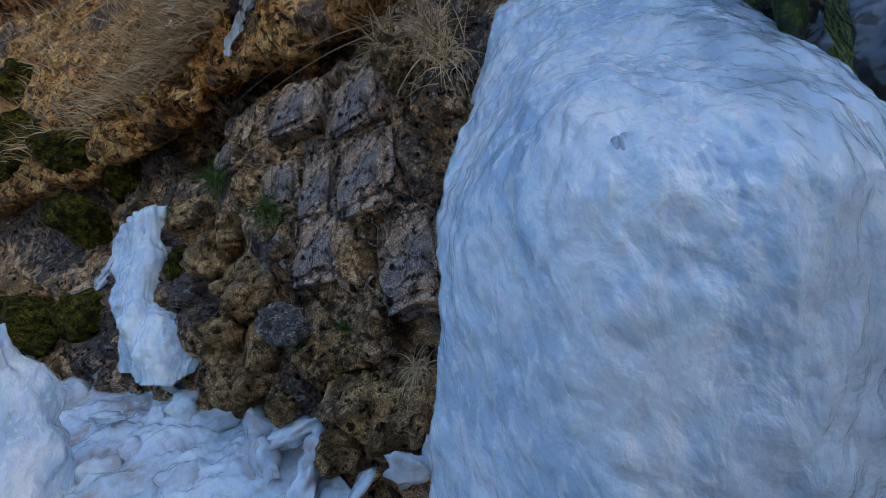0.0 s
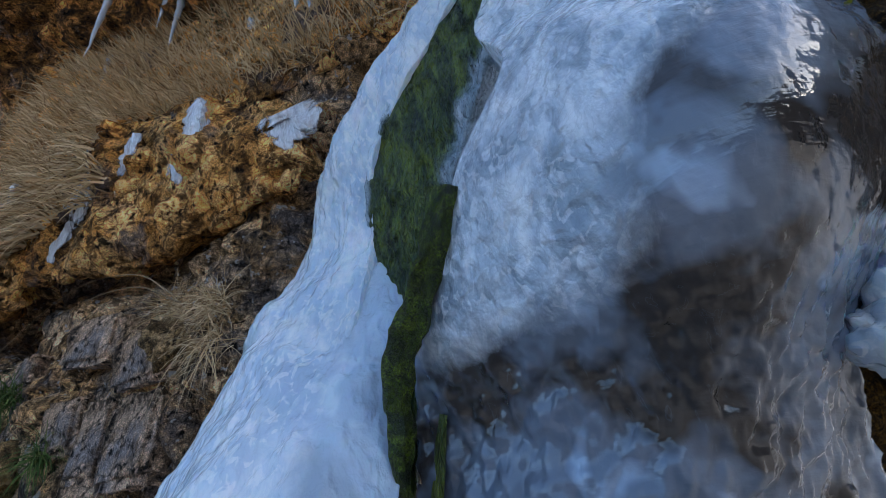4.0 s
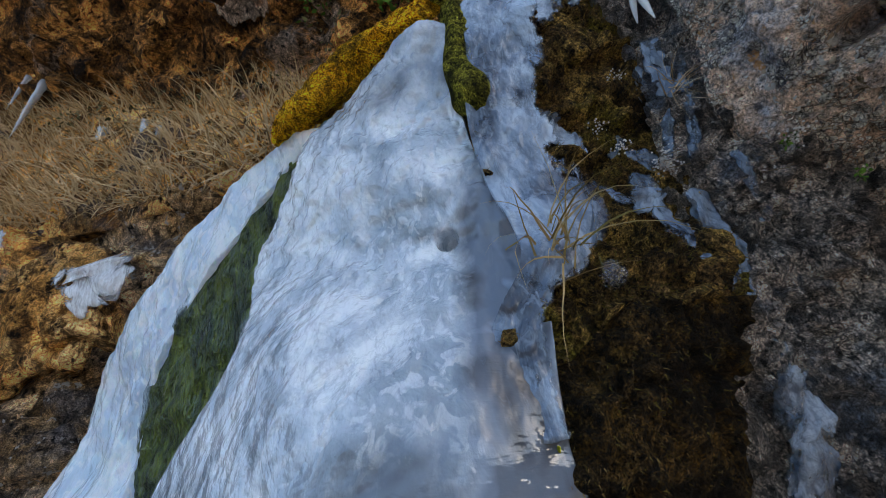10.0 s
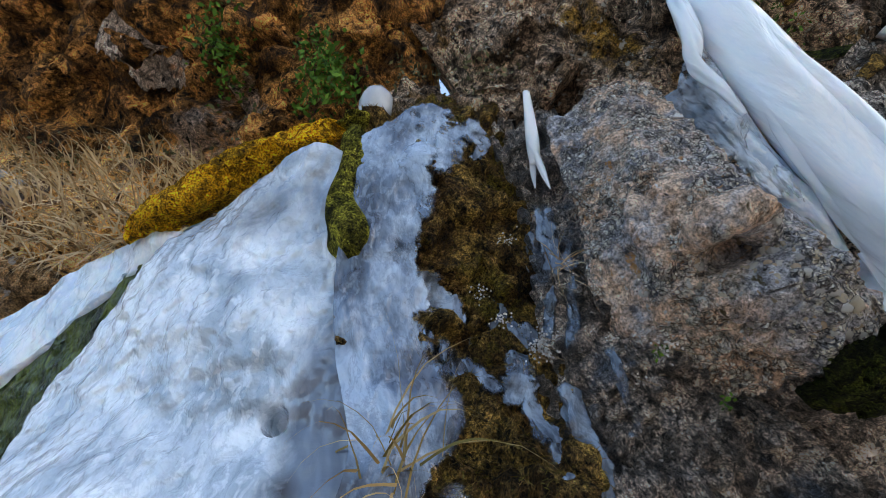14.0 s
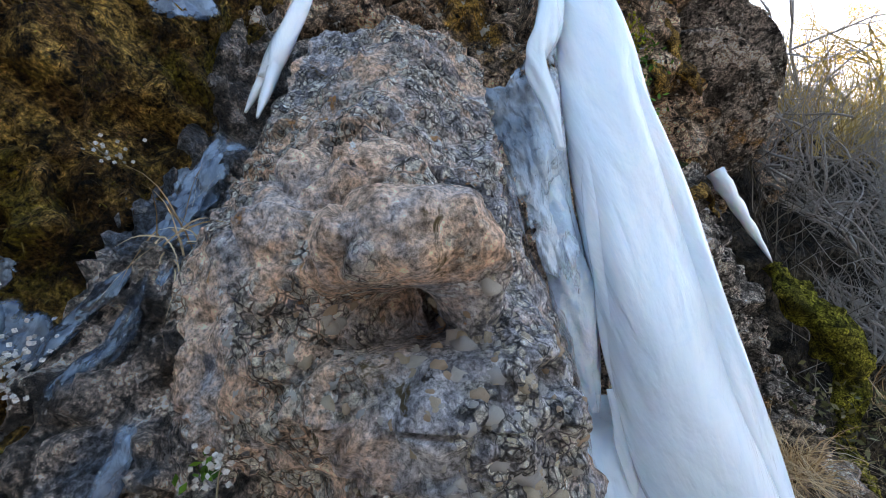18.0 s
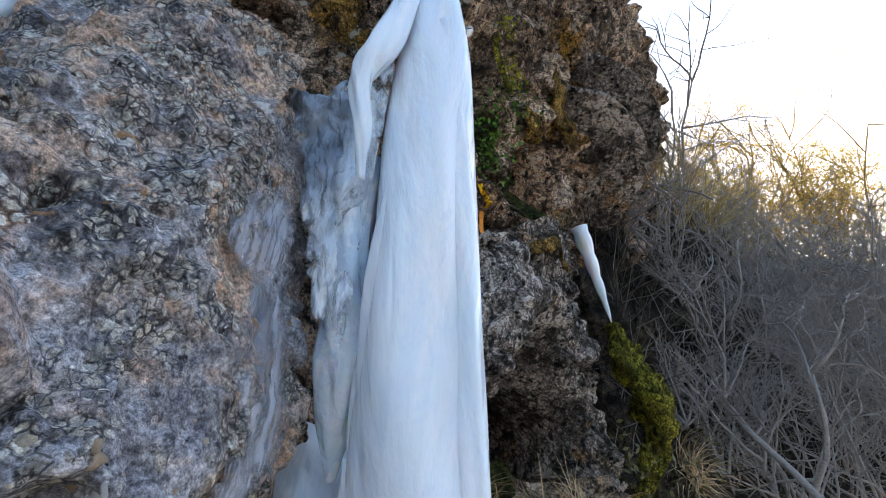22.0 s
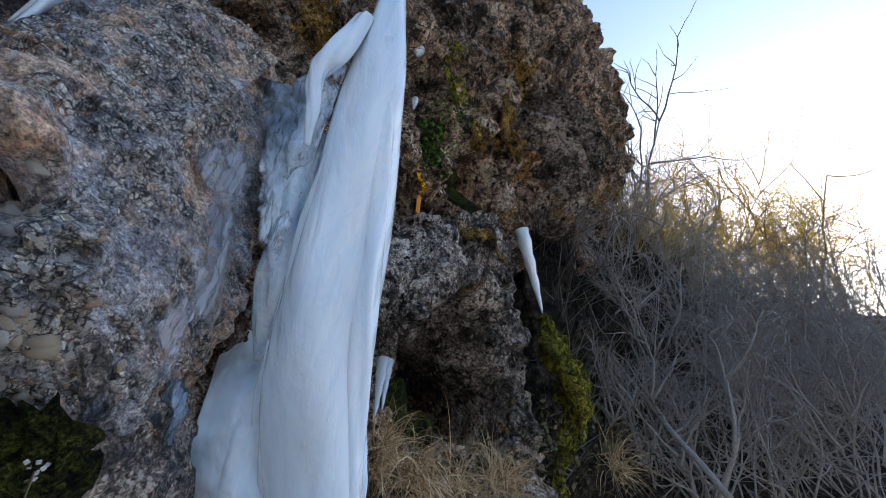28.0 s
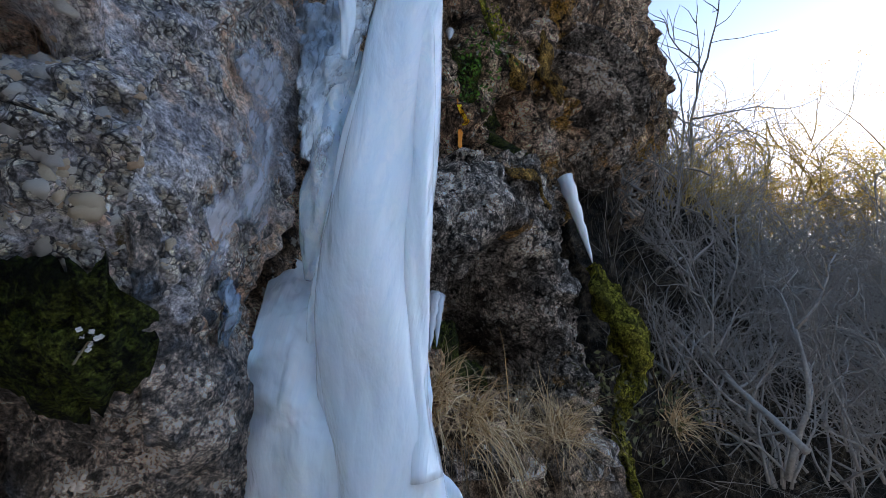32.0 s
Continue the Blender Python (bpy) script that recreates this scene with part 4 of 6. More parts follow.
tagged(MLOW, "brown moss flank beside the ice dome", "moss", kind="structure")
WROCK, WROCK_G, WROCK_N = sheet("wet_rock", [[(2.54, -1.31, 5.37), (2.64, -1.46, 5.35), (2.70, -1.57, 5.25), (2.73, -1.66, 5.10)],
    [(2.55, -1.29, 4.96), (2.68, -1.43, 4.89), (2.67, -1.52, 4.79), (2.66, -1.62, 4.65)],
    [(2.60, -1.29, 4.63), (2.65, -1.37, 4.61), (2.68, -1.46, 4.52), (2.68, -1.56, 4.41)],
    [(2.63, -1.24, 4.28), (2.64, -1.33, 4.23), (2.65, -1.44, 4.20), (2.70, -1.53, 4.16)],
    [(2.61, -1.15, 3.92), (2.67, -1.28, 3.92), (2.76, -1.43, 3.92), (2.93, -1.67, 3.86)],
    [(2.54, -1.14, 3.63), (2.69, -1.24, 3.64), (2.90, -1.41, 3.64), (3.07, -1.73, 3.61)],
    [(2.72, -1.04, 3.28), (2.85, -1.13, 3.26), (2.94, -1.24, 3.24), (3.12, -1.46, 3.18)],
    [(3.02, -0.61, 2.64), (3.17, -0.75, 2.63), (3.21, -0.91, 2.63), (3.33, -1.16, 2.63)]], ROCK_WET, nu=150, nv=180, amp=0.05, size=0.22, fine=0.018, thick=0.2, chunk=(0.08, 0.035))
tagged(WROCK, "wet black rock with thin blue ice", "rock", kind="structure")
BOULDER = thing("boulder", "huge grey and rust conglomerate boulder with a hollow under its brow", "boulder")
BROW = (
    (*(2.666, -1.974, 4.060), 0.024, 0.035), (*(2.567, -1.746, 4.098), 0.036, 0.025), (*(2.566, -1.770, 4.105), 0.036, 0.045), (*(2.570, -1.797, 4.108), 0.036, 0.06), (*(2.574, -1.824, 4.110), 0.036, 0.065), (*(2.579, -1.850, 4.110), 0.036, 0.06),
    (*(2.586, -1.876, 4.109), 0.036, 0.045), (*(2.594, -1.902, 4.107), 0.036, 0.025), (*(2.531, -1.787, 4.162), 0.06, -0.035), (*(2.537, -1.836, 4.168), 0.07, -0.045), (*(2.552, -1.882, 4.163), 0.06, -0.04),
    (*(2.584, -1.914, 4.158), 0.04, -0.025), (*(2.534, -1.722, 4.389), 0.02, 0.03), (*(2.563, -1.869, 4.349), 0.03, 0.05), (*(2.552, -1.787, 4.490), 0.02, 0.03), (*(2.538, -1.673, 4.224), 0.035, -0.03), (*(2.524, -1.667, 4.342), 0.035, -0.025),
    (*(2.567, -1.662, 4.160), 0.035, -0.03), (*(2.533, -1.726, 4.197), 0.03, 0.03), (*(2.575, -1.595, 4.224), 0.05, 0.03))
BTOP, BTOP_G, BTOP_N = sheet("crown", [[(2.58, -1.54, 5.03), (2.59, -1.66, 5.01), (2.62, -1.77, 5.03), (2.67, -1.86, 5.06), (2.78, -1.94, 5.11)],
    [(2.59, -1.51, 4.65), (2.55, -1.65, 4.55), (2.54, -1.75, 4.50), (2.59, -1.84, 4.53), (2.72, -1.94, 4.64)],
    [(2.59, -1.50, 4.44), (2.54, -1.66, 4.32), (2.53, -1.78, 4.28), (2.57, -1.87, 4.30), (2.69, -1.95, 4.41)],
    [(2.62, -1.46, 4.30), (2.54, -1.66, 4.21), (2.52, -1.80, 4.17), (2.55, -1.88, 4.18), (2.68, -1.96, 4.24)],
    [(2.67, -1.43, 4.19), (2.58, -1.64, 4.12), (2.58, -1.78, 4.09), (2.60, -1.90, 4.08), (2.67, -1.99, 4.11)],
    [(2.73, -1.41, 4.08), (2.63, -1.64, 4.03), (2.62, -1.78, 4.01), (2.65, -1.90, 4.01), (2.72, -2.00, 4.03)]], CONGLOMERATE, BOULDER, 260, 260, 0.03, 0.2, 0.012, thick=0.15, dents=BROW, chunk=(0.07, 0.014))
BLOW, BLOW_G, BLOW_N = sheet("belly", [[(2.73, -1.41, 4.08), (2.63, -1.64, 4.03), (2.62, -1.78, 4.01), (2.65, -1.90, 4.01), (2.72, -2.00, 4.03)],
    [(2.84, -1.45, 3.98), (2.76, -1.68, 3.96), (2.72, -1.83, 3.95), (2.74, -1.92, 3.95), (2.78, -1.98, 3.97)],
    [(3.05, -1.35, 3.88), (2.94, -1.59, 3.88), (2.86, -1.79, 3.88), (2.85, -1.90, 3.88), (2.90, -1.97, 3.90)]], CONGLOMERATE, BOULDER, 170, 150, 0.03, 0.2, 0.012, thick=0.12, dents=BROW, chunk=(0.07, 0.014))
BSIDE, BSIDE_G, BSIDE_N = sheet("flank", [[(2.67, -1.82, 4.76), (2.70, -1.85, 4.87), (2.76, -1.86, 5.03), (2.84, -1.84, 5.25)],
    [(2.69, -1.90, 4.56), (2.76, -1.92, 4.68), (2.83, -1.93, 4.83), (2.92, -1.93, 5.02)],
    [(2.67, -1.94, 4.31), (2.75, -1.95, 4.42), (2.86, -1.96, 4.57), (3.00, -1.96, 4.76)],
    [(2.68, -1.97, 4.13), (2.76, -1.98, 4.20), (2.88, -1.98, 4.33), (3.06, -1.98, 4.51)],
    [(2.73, -1.98, 4.03), (2.80, -2.00, 4.08), (2.92, -2.00, 4.18), (3.12, -1.99, 4.31)],
    [(2.86, -1.96, 3.93), (2.90, -2.00, 3.97), (2.99, -2.00, 4.03), (3.15, -1.98, 4.14)],
    [(2.95, -1.96, 3.87), (3.00, -1.98, 3.90), (3.09, -2.00, 3.94), (3.21, -1.99, 4.01)]], CONGLOMERATE, BOULDER, 150, 170, 0.03, 0.2, 0.012, thick=0.12, chunk=(0.07, 0.014))
BUNDER, BUNDER_G, BUNDER_N = sheet("underside", [[(3.05, -1.35, 3.88), (2.94, -1.59, 3.88), (2.86, -1.79, 3.88), (2.85, -1.90, 3.88), (2.90, -1.97, 3.90)],
    [(3.44, -1.13, 3.70), (3.33, -1.36, 3.74), (3.20, -1.63, 3.76), (3.17, -1.78, 3.76), (3.19, -1.91, 3.77)],
    [(4.27, -0.78, 3.23), (4.13, -1.06, 3.30), (3.91, -1.40, 3.38), (3.86, -1.60, 3.39), (3.90, -1.77, 3.39)]], ROCK_WET, BOULDER, 110, 110, 0.03, 0.2, 0.012, thick=0.12, chunk=(0.07, 0.014))
BFOOT, BFOOT_G, BFOOT_N = sheet("foot", [[(2.78, -1.98, 3.97), (2.82, -1.99, 4.03), (2.92, -1.99, 4.13), (3.09, -1.98, 4.29)],
    [(2.90, -1.97, 3.90), (2.94, -1.99, 3.93), (3.02, -2.00, 4.00), (3.20, -1.97, 4.08)],
    [(3.19, -1.91, 3.77), (3.21, -1.97, 3.79), (3.25, -2.01, 3.83), (3.41, -2.00, 3.87)],
    [(3.81, -1.79, 3.48), (3.81, -1.89, 3.48), (3.85, -1.98, 3.48), (4.03, -2.04, 3.47)]], ROCK_WET, BOULDER, 80, 80, 0.035, 0.2, 0.01, thick=0.12)

# ---- the great ice column ----
COLUMN = thing("ice_column", "tall milky white ice column hanging from the cliff", "ice column", at=(3.0, -2.3, 2.6))


def column_part(name, path, radii, wob, seed, mat, label=""):
    p = glide(path, 60)
    r = glide(np.array(radii)[:, None], 60)[:, 0]
    V, F = tube(p, r, 40, seed, wob)
    ob = mesh_object(name, V, F, mat, None, True, label)
    ob.parent = COLUMN
    ob.matrix_parent_inverse = COLUMN.matrix_world.inverted()
    return ob


for nm, mat_, seed_, wob_, (pth, rad) in (("shaft", ICE_COLUMN, 3, 0.13, ([(2.607, -2.265, 5.670), (2.732, -2.259, 5.375), (2.822, -2.258, 5.116), (2.932, -2.246, 4.851), (3.043, -2.237, 4.566), (3.138, -2.230, 4.333), (3.231, -2.234, 4.145), (3.312, -2.254, 3.979), (3.386, -2.287, 3.832), (3.537, -2.324, 3.582)], [0.030, 0.068, 0.093, 0.110, 0.119, 0.129, 0.131, 0.124, 0.133, 0.153])), ("rib", ICE_COLUMN, 5, 0.2, ([(2.747, -2.287, 5.219), (2.904, -2.309, 4.795), (3.006, -2.317, 4.518), (3.093, -2.323, 4.294), (3.177, -2.329, 4.114), (3.254, -2.343, 3.946), (3.315, -2.367, 3.818)], [0.038, 0.039, 0.040, 0.038, 0.035, 0.035, 0.050])), ("rib", ICE_COLUMN, 7, 0.2, ([(2.888, -2.195, 4.863), (2.981, -2.163, 4.603), (3.067, -2.148, 4.398), (3.136, -2.145, 4.233), (3.201, -2.154, 4.092), (3.260, -2.159, 3.965), (3.299, -2.174, 3.878)], [0.034, 0.040, 0.042, 0.040, 0.033, 0.017, 0.005])),
                                          ("rib", ICE_COLUMN, 8, 0.2, ([(2.927, -2.266, 4.665), (3.003, -2.260, 4.460), (3.073, -2.252, 4.271), (3.134, -2.244, 4.140), (3.200, -2.248, 3.990), (3.250, -2.265, 3.876)], [0.021, 0.027, 0.025, 0.022, 0.021, 0.022])), ("blade", ICE_WHITE, 9, 0.25, ([(2.932, -2.105, 4.878), (3.002, -2.071, 4.693), (3.068, -2.064, 4.537), (3.121, -2.063, 4.410), (3.170, -2.065, 4.296), (3.209, -2.064, 4.219)], [0.031, 0.049, 0.051, 0.046, 0.028, 0.008])), ("shard", ICE_COLUMN, 11, 0.2, ([(3.152, -2.106, 4.245), (3.187, -2.104, 4.172), (3.220, -2.103, 4.101), (3.245, -2.103, 4.047)], [0.014, 0.016, 0.013, 0.004]))):
    column_part(nm, pth, rad, wob_, seed_, mat_)
DRAPE, DRAPE_G, DRAPE_N = sheet("drapery", [[(2.80, -1.85, 5.04), (2.813, -1.93, 5.00), (2.815, -2.0, 4.99), (2.785, -2.07, 5.06), (2.775, -2.155, 5.085)],
    [(2.86, -1.90, 4.886), (2.862, -1.96, 4.87), (2.864, -2.02, 4.86), (2.84, -2.075, 4.925), (2.86, -2.13, 4.88)],
    [(2.915, -1.945, 4.735), (2.912, -1.998, 4.725), (2.91, -2.041, 4.732), (2.895, -2.08, 4.79), (2.925, -2.115, 4.745)],
    [(2.965, -1.985, 4.60), (2.985, -2.012, 4.55), (2.985, -2.042, 4.56), (2.965, -2.07, 4.62), (2.99, -2.095, 4.59)],
    [(3.03, -2.01, 4.42), (3.04, -2.025, 4.40), (3.045, -2.045, 4.40), (3.04, -2.062, 4.42), (3.05, -2.08, 4.43)]], ICE_DRAPE, None, 70, 90, 0.035, 0.09, 0.008, thick=0.02, stretch=0.3, label="clear ragged ice drapery")
att = DRAPE.data.attributes.new("rim", "FLOAT", "POINT")
rim_v = np.maximum(np.linspace(0, 1, 90)[:, None] ** 3, np.abs(np.linspace(-1, 0.6, 70))[None, :] ** 4)
att.data.foreach_set("value", np.concatenate([rim_v.ravel(), rim_v.ravel()]).astype(np.float32))
att = DRAPE.data.attributes.new("clear", "FLOAT", "POINT")
rim_v = np.clip(1.25 - 1.5 * np.linspace(0, 1, 90)[:, None], 0, 1) * np.clip(1.9 - 2.0 * np.linspace(0, 1, 70)[None, :], 0, 1)
att.data.foreach_set("value", np.concatenate([rim_v.ravel(), rim_v.ravel()]).astype(np.float32))
column_part("shoulder", [(2.690, -2.190, 5.300), (2.735, -2.130, 5.080), (2.770, -2.085, 4.985), (2.820, -2.095, 4.860), (2.880, -2.100, 4.740)], [0.03, 0.036, 0.03, 0.02, 0.008], 0.22, 15, ICE_COLUMN, "white ice shoulder joining the drapery")
DRAPE.parent, DRAPE.matrix_parent_inverse = COLUMN, COLUMN.matrix_world.inverted()
BASE, BASE_G, BASE_N = sheet("ice_mound", [[(3.29, -1.91, 4.35), (3.31, -1.97, 4.36), (3.33, -2.08, 4.31), (3.30, -2.24, 4.23), (3.35, -2.35, 4.13)],
    [(3.25, -1.95, 4.18), (3.23, -2.04, 4.15), (3.22, -2.16, 4.11), (3.23, -2.28, 4.06), (3.29, -2.38, 4.00)],
    [(3.27, -1.97, 4.01), (3.23, -2.08, 3.99), (3.27, -2.19, 3.97), (3.31, -2.31, 3.93), (3.36, -2.39, 3.88)],
    [(3.32, -1.98, 3.86), (3.27, -2.11, 3.83), (3.29, -2.24, 3.82), (3.32, -2.35, 3.79), (3.38, -2.46, 3.79)],
    [(3.73, -1.89, 3.49), (3.57, -2.12, 3.50), (3.51, -2.28, 3.51), (3.54, -2.42, 3.51), (3.71, -2.60, 3.51)]], ICE_COLUMN, None, 110, 110, 0.025, 0.25, 0.004, thick=0.15)
tagged(BASE, "smooth white ice mound under the column", "ice mound")

# ---- thin ice over the rock ----
FILM, FILM_G, FILM_N = sheet("ice_film", [[(2.05, -1.00, 4.96), (2.15, -1.14, 5.09), (2.23, -1.24, 5.16), (2.35, -1.33, 5.13)],
    [(2.06, -0.98, 4.69), (2.12, -1.05, 4.72), (2.20, -1.13, 4.76), (2.33, -1.23, 4.78)],
    [(2.05, -0.92, 4.37), (2.11, -0.99, 4.37), (2.17, -1.04, 4.39), (2.28, -1.13, 4.43)],
    [(2.07, -0.92, 4.08), (2.14, -0.99, 4.09), (2.21, -1.04, 4.11), (2.35, -1.12, 4.16)],
    [(2.08, -0.98, 3.78), (2.14, -1.04, 3.79), (2.20, -1.08, 3.81), (2.33, -1.16, 3.83)],
    [(2.01, -0.88, 3.56), (2.04, -0.93, 3.55), (2.06, -0.98, 3.54), (2.13, -1.02, 3.57)],
    [(2.01, -0.91, 3.31), (2.03, -0.95, 3.31), (2.06, -0.99, 3.31), (2.11, -1.03, 3.32)]], ICE_FILM, None, 80, 150, 0.014, 0.1, 0.005, thick=0.03, ragged=0.22)
att = FILM.data.attributes.new("rim", "FLOAT", "POINT")
rim_v = np.tile(np.clip((np.linspace(0, 1, 80)[None, :] - 0.72) / 0.28, 0, 1) ** 1.5, (150, 1))
att.data.foreach_set("value", np.concatenate([rim_v.ravel(), rim_v.ravel()]).astype(np.float32))
tagged(FILM, "thin glassy ice film running over moss", "ice film")


SKINS = np.concatenate([g[::2, ::2].reshape(-1, 3) for g in (BACK_G, BACKR_G, FACE_G, LIP_G, LEDGE_G, RCLIFF_G, RROCK_G, FROCK_G, SLOPE_G, NICHE_G, MMOUND_G, MLOW_G, WROCK_G, BTOP_G, BLOW_G, BSIDE_G, BFOOT_G, BUNDER_G)])
SKIN_N = np.concatenate([g[::2, ::2].reshape(-1, 3) for g in (BACK_N, BACKR_N, FACE_N, LIP_N, LEDGE_N, RCLIFF_N, RROCK_N, FROCK_N, SLOPE_N, NICHE_N, MMOUND_N, MLOW_N, WROCK_N, BTOP_N, BLOW_N, BSIDE_N, BFOOT_N, BUNDER_N)])


def snap(p, skin=None):
    """The nearest place on the rock, or on one skin of it, and its normal."""
    if skin:
        k = int(((skin[0].reshape(-1, 3) - np.array(p)) ** 2).sum(1).argmin())
        return skin[0].reshape(-1, 3)[k], skin[1].reshape(-1, 3)[k]
    k = int(((SKINS - np.array(p)) ** 2).sum(1).argmin())
    return SKINS[k], SKIN_N[k]


def ice_tongue(path, radii, mat, label, seed=0, name="ice_tongue", category="ice", skin=None, flat=0.28, lift=0.012):
    """A flat tongue of ice draped over the rock, uneven at its edges."""
    sn = [snap(p, skin) for p in glide(path, 20)]
    p, q = np.array([a for a, _ in sn]), np.array([b for _, b in sn])
    for _ in range(3):
        p[1:-1], q[1:-1] = (p[:-2] + 2 * p[1:-1] + p[2:]) / 4, (q[:-2] + q[1:-1] + q[2:]) / 3
    p, q = glide(p, 70), glide(q, 70)
    r = glide(np.array(radii)[:, None], 70)[:, 0]
    t = np.gradient(p, axis=0)
    V, F, m = [], [], 22
    for k in range(70):
        n_ = q[k] / np.linalg.norm(q[k])
        side = np.cross(t[k], n_)
        side /= np.linalg.norm(side) + 1e-9
        for a in range(m):
            an = 2 * math.pi * a / m
            e = 1 + 0.5 * noise.fractal(Vector((k * 0.16, math.cos(an) * 1.2, seed + math.sin(an))), 1.0, 2.0, 3)
            V.append(p[k] + side * math.cos(an) * max(r[k], 0.003) * e + n_ * (math.sin(an) * max(r[k], 0.003) * flat * e + lift))
    for k in range(69):
        for a in range(m):
            b_ = (a + 1) % m
            F.append((k * m + a, k * m + b_, (k + 1) * m + b_, (k + 1) * m + a))
    F += [tuple(range(m))[::-1], tuple(69 * m + a for a in range(m))]
    ob = mesh_object(name, V, F, mat)
    rim = [max(abs(math.cos(2 * math.pi * a / m)) ** 3, abs(2 * k / 69 - 1) ** 6) for k in range(70) for a in range(m)]
    ob.data.attributes.new("rim", "FLOAT", "POINT").data.foreach_set("value", rim)
    return tagged(ob, label, category)


for path, rad, sd in (([(1.497, 0.438, 2.568), (1.478, 0.531, 2.225), (1.420, 0.560, 1.800), (1.336, 0.585, 1.360), (1.330, 0.700, 0.900)], [0.02, 0.035, 0.045, 0.055, 0.05], 51), ([(1.470, 0.370, 2.250), (1.400, 0.400, 1.900), (1.357, 0.427, 1.663), (1.330, 0.420, 1.250)], [0.008, 0.02, 0.016, 0.022], 52)):
    ice_tongue(path, rad, ICE_ALGAE, "dark green algae streak under the ice", sd, "algae_streak", "algae", (FLOW_G, FLOW_N), 0.16, 0.008)
ice_tongue([(2.637, -1.419, 4.710), (2.643, -1.378, 4.574), (2.651, -1.359, 4.407), (2.663, -1.352, 4.320)], [0.02, 0.03, 0.03, 0.015], ICE_THIN, "blue glassy ice tongue on wet rock", 3)
ice_tongue([(2.570, -1.182, 4.029), (2.588, -1.170, 3.913), (2.615, -1.198, 3.782), (2.633, -1.236, 3.650)], [0.03, 0.04, 0.045, 0.05], ICE_THIN, "blue glassy ice tongue beside the moss", 4)
ice_tongue([(2.738, -1.230, 3.526), (2.796, -1.192, 3.390), (2.851, -1.154, 3.258), (2.937, -1.067, 3.074), (3.011, -0.971, 2.891)], [0.03, 0.05, 0.06, 0.06, 0.05], ICE_THIN, "blue frozen rivulet over black rock", 5)
ice_tongue([(2.614, -1.434, 4.444), (2.648, -1.388, 4.304), (2.646, -1.316, 4.094)], [0.03, 0.035, 0.02], ICE_THIN, "narrow blue frozen rivulet", 6)
ice_tongue([(2.804, -1.932, 4.666), (2.874, -1.961, 4.483), (2.925, -1.981, 4.334), (2.961, -1.991, 4.227), (2.989, -1.997, 4.143)], [0.08, 0.12, 0.13, 0.12, 0.08], ICE_GLAZE, "glassy frozen trickle on the boulder", 7, flat=0.1)
ice_tongue([(2.906, -1.982, 4.198), (2.916, -1.980, 4.131), (2.937, -1.977, 4.054), (2.978, -1.969, 4.012)], [0.03, 0.06, 0.05, 0.03], ICE_GLAZE, "pale frozen trickle on the boulder", 9, flat=0.12)
ice_tongue([(2.987, -2.001, 4.045), (3.047, -2.008, 4.014), (3.112, -2.002, 3.935)], [0.02, 0.03, 0.02], ICE_THIN, "pale frozen trickle low on the boulder", 8)
ice_tongue([(2.598, -1.381, 4.739), (2.634, -1.353, 4.589), (2.653, -1.308, 4.368), (2.636, -1.248, 4.111)], [0.018, 0.03, 0.028, 0.018], ICE_THIN, "blue glassy ice running down beside the moss", 11)
ice_tongue([(2.617, -1.252, 4.029), (2.662, -1.249, 3.898), (2.675, -1.229, 3.778), (2.634, -1.205, 3.616)], [0.03, 0.05, 0.06, 0.06], ICE_THIN, "blue glassy ice running over wet rock", 12)
for k, (path, rad) in enumerate((([(2.858, -0.783, 4.362), (2.889, -0.888, 4.205), (2.935, -0.914, 4.086), (2.956, -0.937, 3.995)], [0.03, 0.06, 0.07, 0.06]), ([(2.660, -1.269, 4.620), (2.677, -1.270, 4.527), (2.687, -1.264, 4.440)], [0.015, 0.028, 0.015]),
                                 ([(2.534, -0.617, 4.554), (2.610, -0.604, 4.401), (2.694, -0.648, 4.256)], [0.03, 0.05, 0.04]), ([(2.673, -1.037, 4.391), (2.695, -1.017, 4.290), (2.715, -0.963, 4.181), (2.741, -0.904, 4.108)], [0.02, 0.035, 0.04, 0.03]),
                                 ([(2.691, -1.403, 4.090), (2.722, -1.400, 3.921), (2.739, -1.372, 3.807)], [0.015, 0.03, 0.02]), ([(2.763, -1.211, 3.603), (2.801, -1.166, 3.422), (2.832, -1.127, 3.255), (2.851, -1.081, 3.128)], [0.02, 0.045, 0.05, 0.05]))):
    ice_tongue(path, rad, ICE_THIN, "thin blue ice glaze on wet rock and moss", 80 + k, "ice_glaze")
for path, rad, sd in (([(2.353, -1.324, 5.020), (2.344, -1.269, 4.934), (2.300, -1.230, 4.850), (2.270, -1.180, 4.720)], [0.05, 0.09, 0.08, 0.04], 61), ([(2.254, -1.199, 4.879), (2.209, -1.149, 4.809), (2.250, -1.140, 4.650), (2.257, -1.129, 4.520)], [0.05, 0.07, 0.05, 0.03], 62),
                      ([(2.420, -1.290, 5.060), (2.440, -1.280, 4.960), (2.420, -1.250, 4.860)], [0.03, 0.045, 0.02], 63)):
    ice_tongue(path, rad, ICE_FILM, "glassy ice film over the top of the moss", sd, "ice_film", "ice", (MMOUND_G, MMOUND_N), 0.16, 0.022)
ice_tongue([(2.275, -1.102, 4.372), (2.335, -1.021, 4.342), (2.408, -1.046, 4.290), (2.419, -1.040, 4.185)], [0.04, 0.05, 0.05, 0.03], ICE_THIN, "thin blue ice glaze on wet rock and moss", 64, "ice_glaze", "ice", (MMOUND_G, MMOUND_N), 0.16, 0.022)
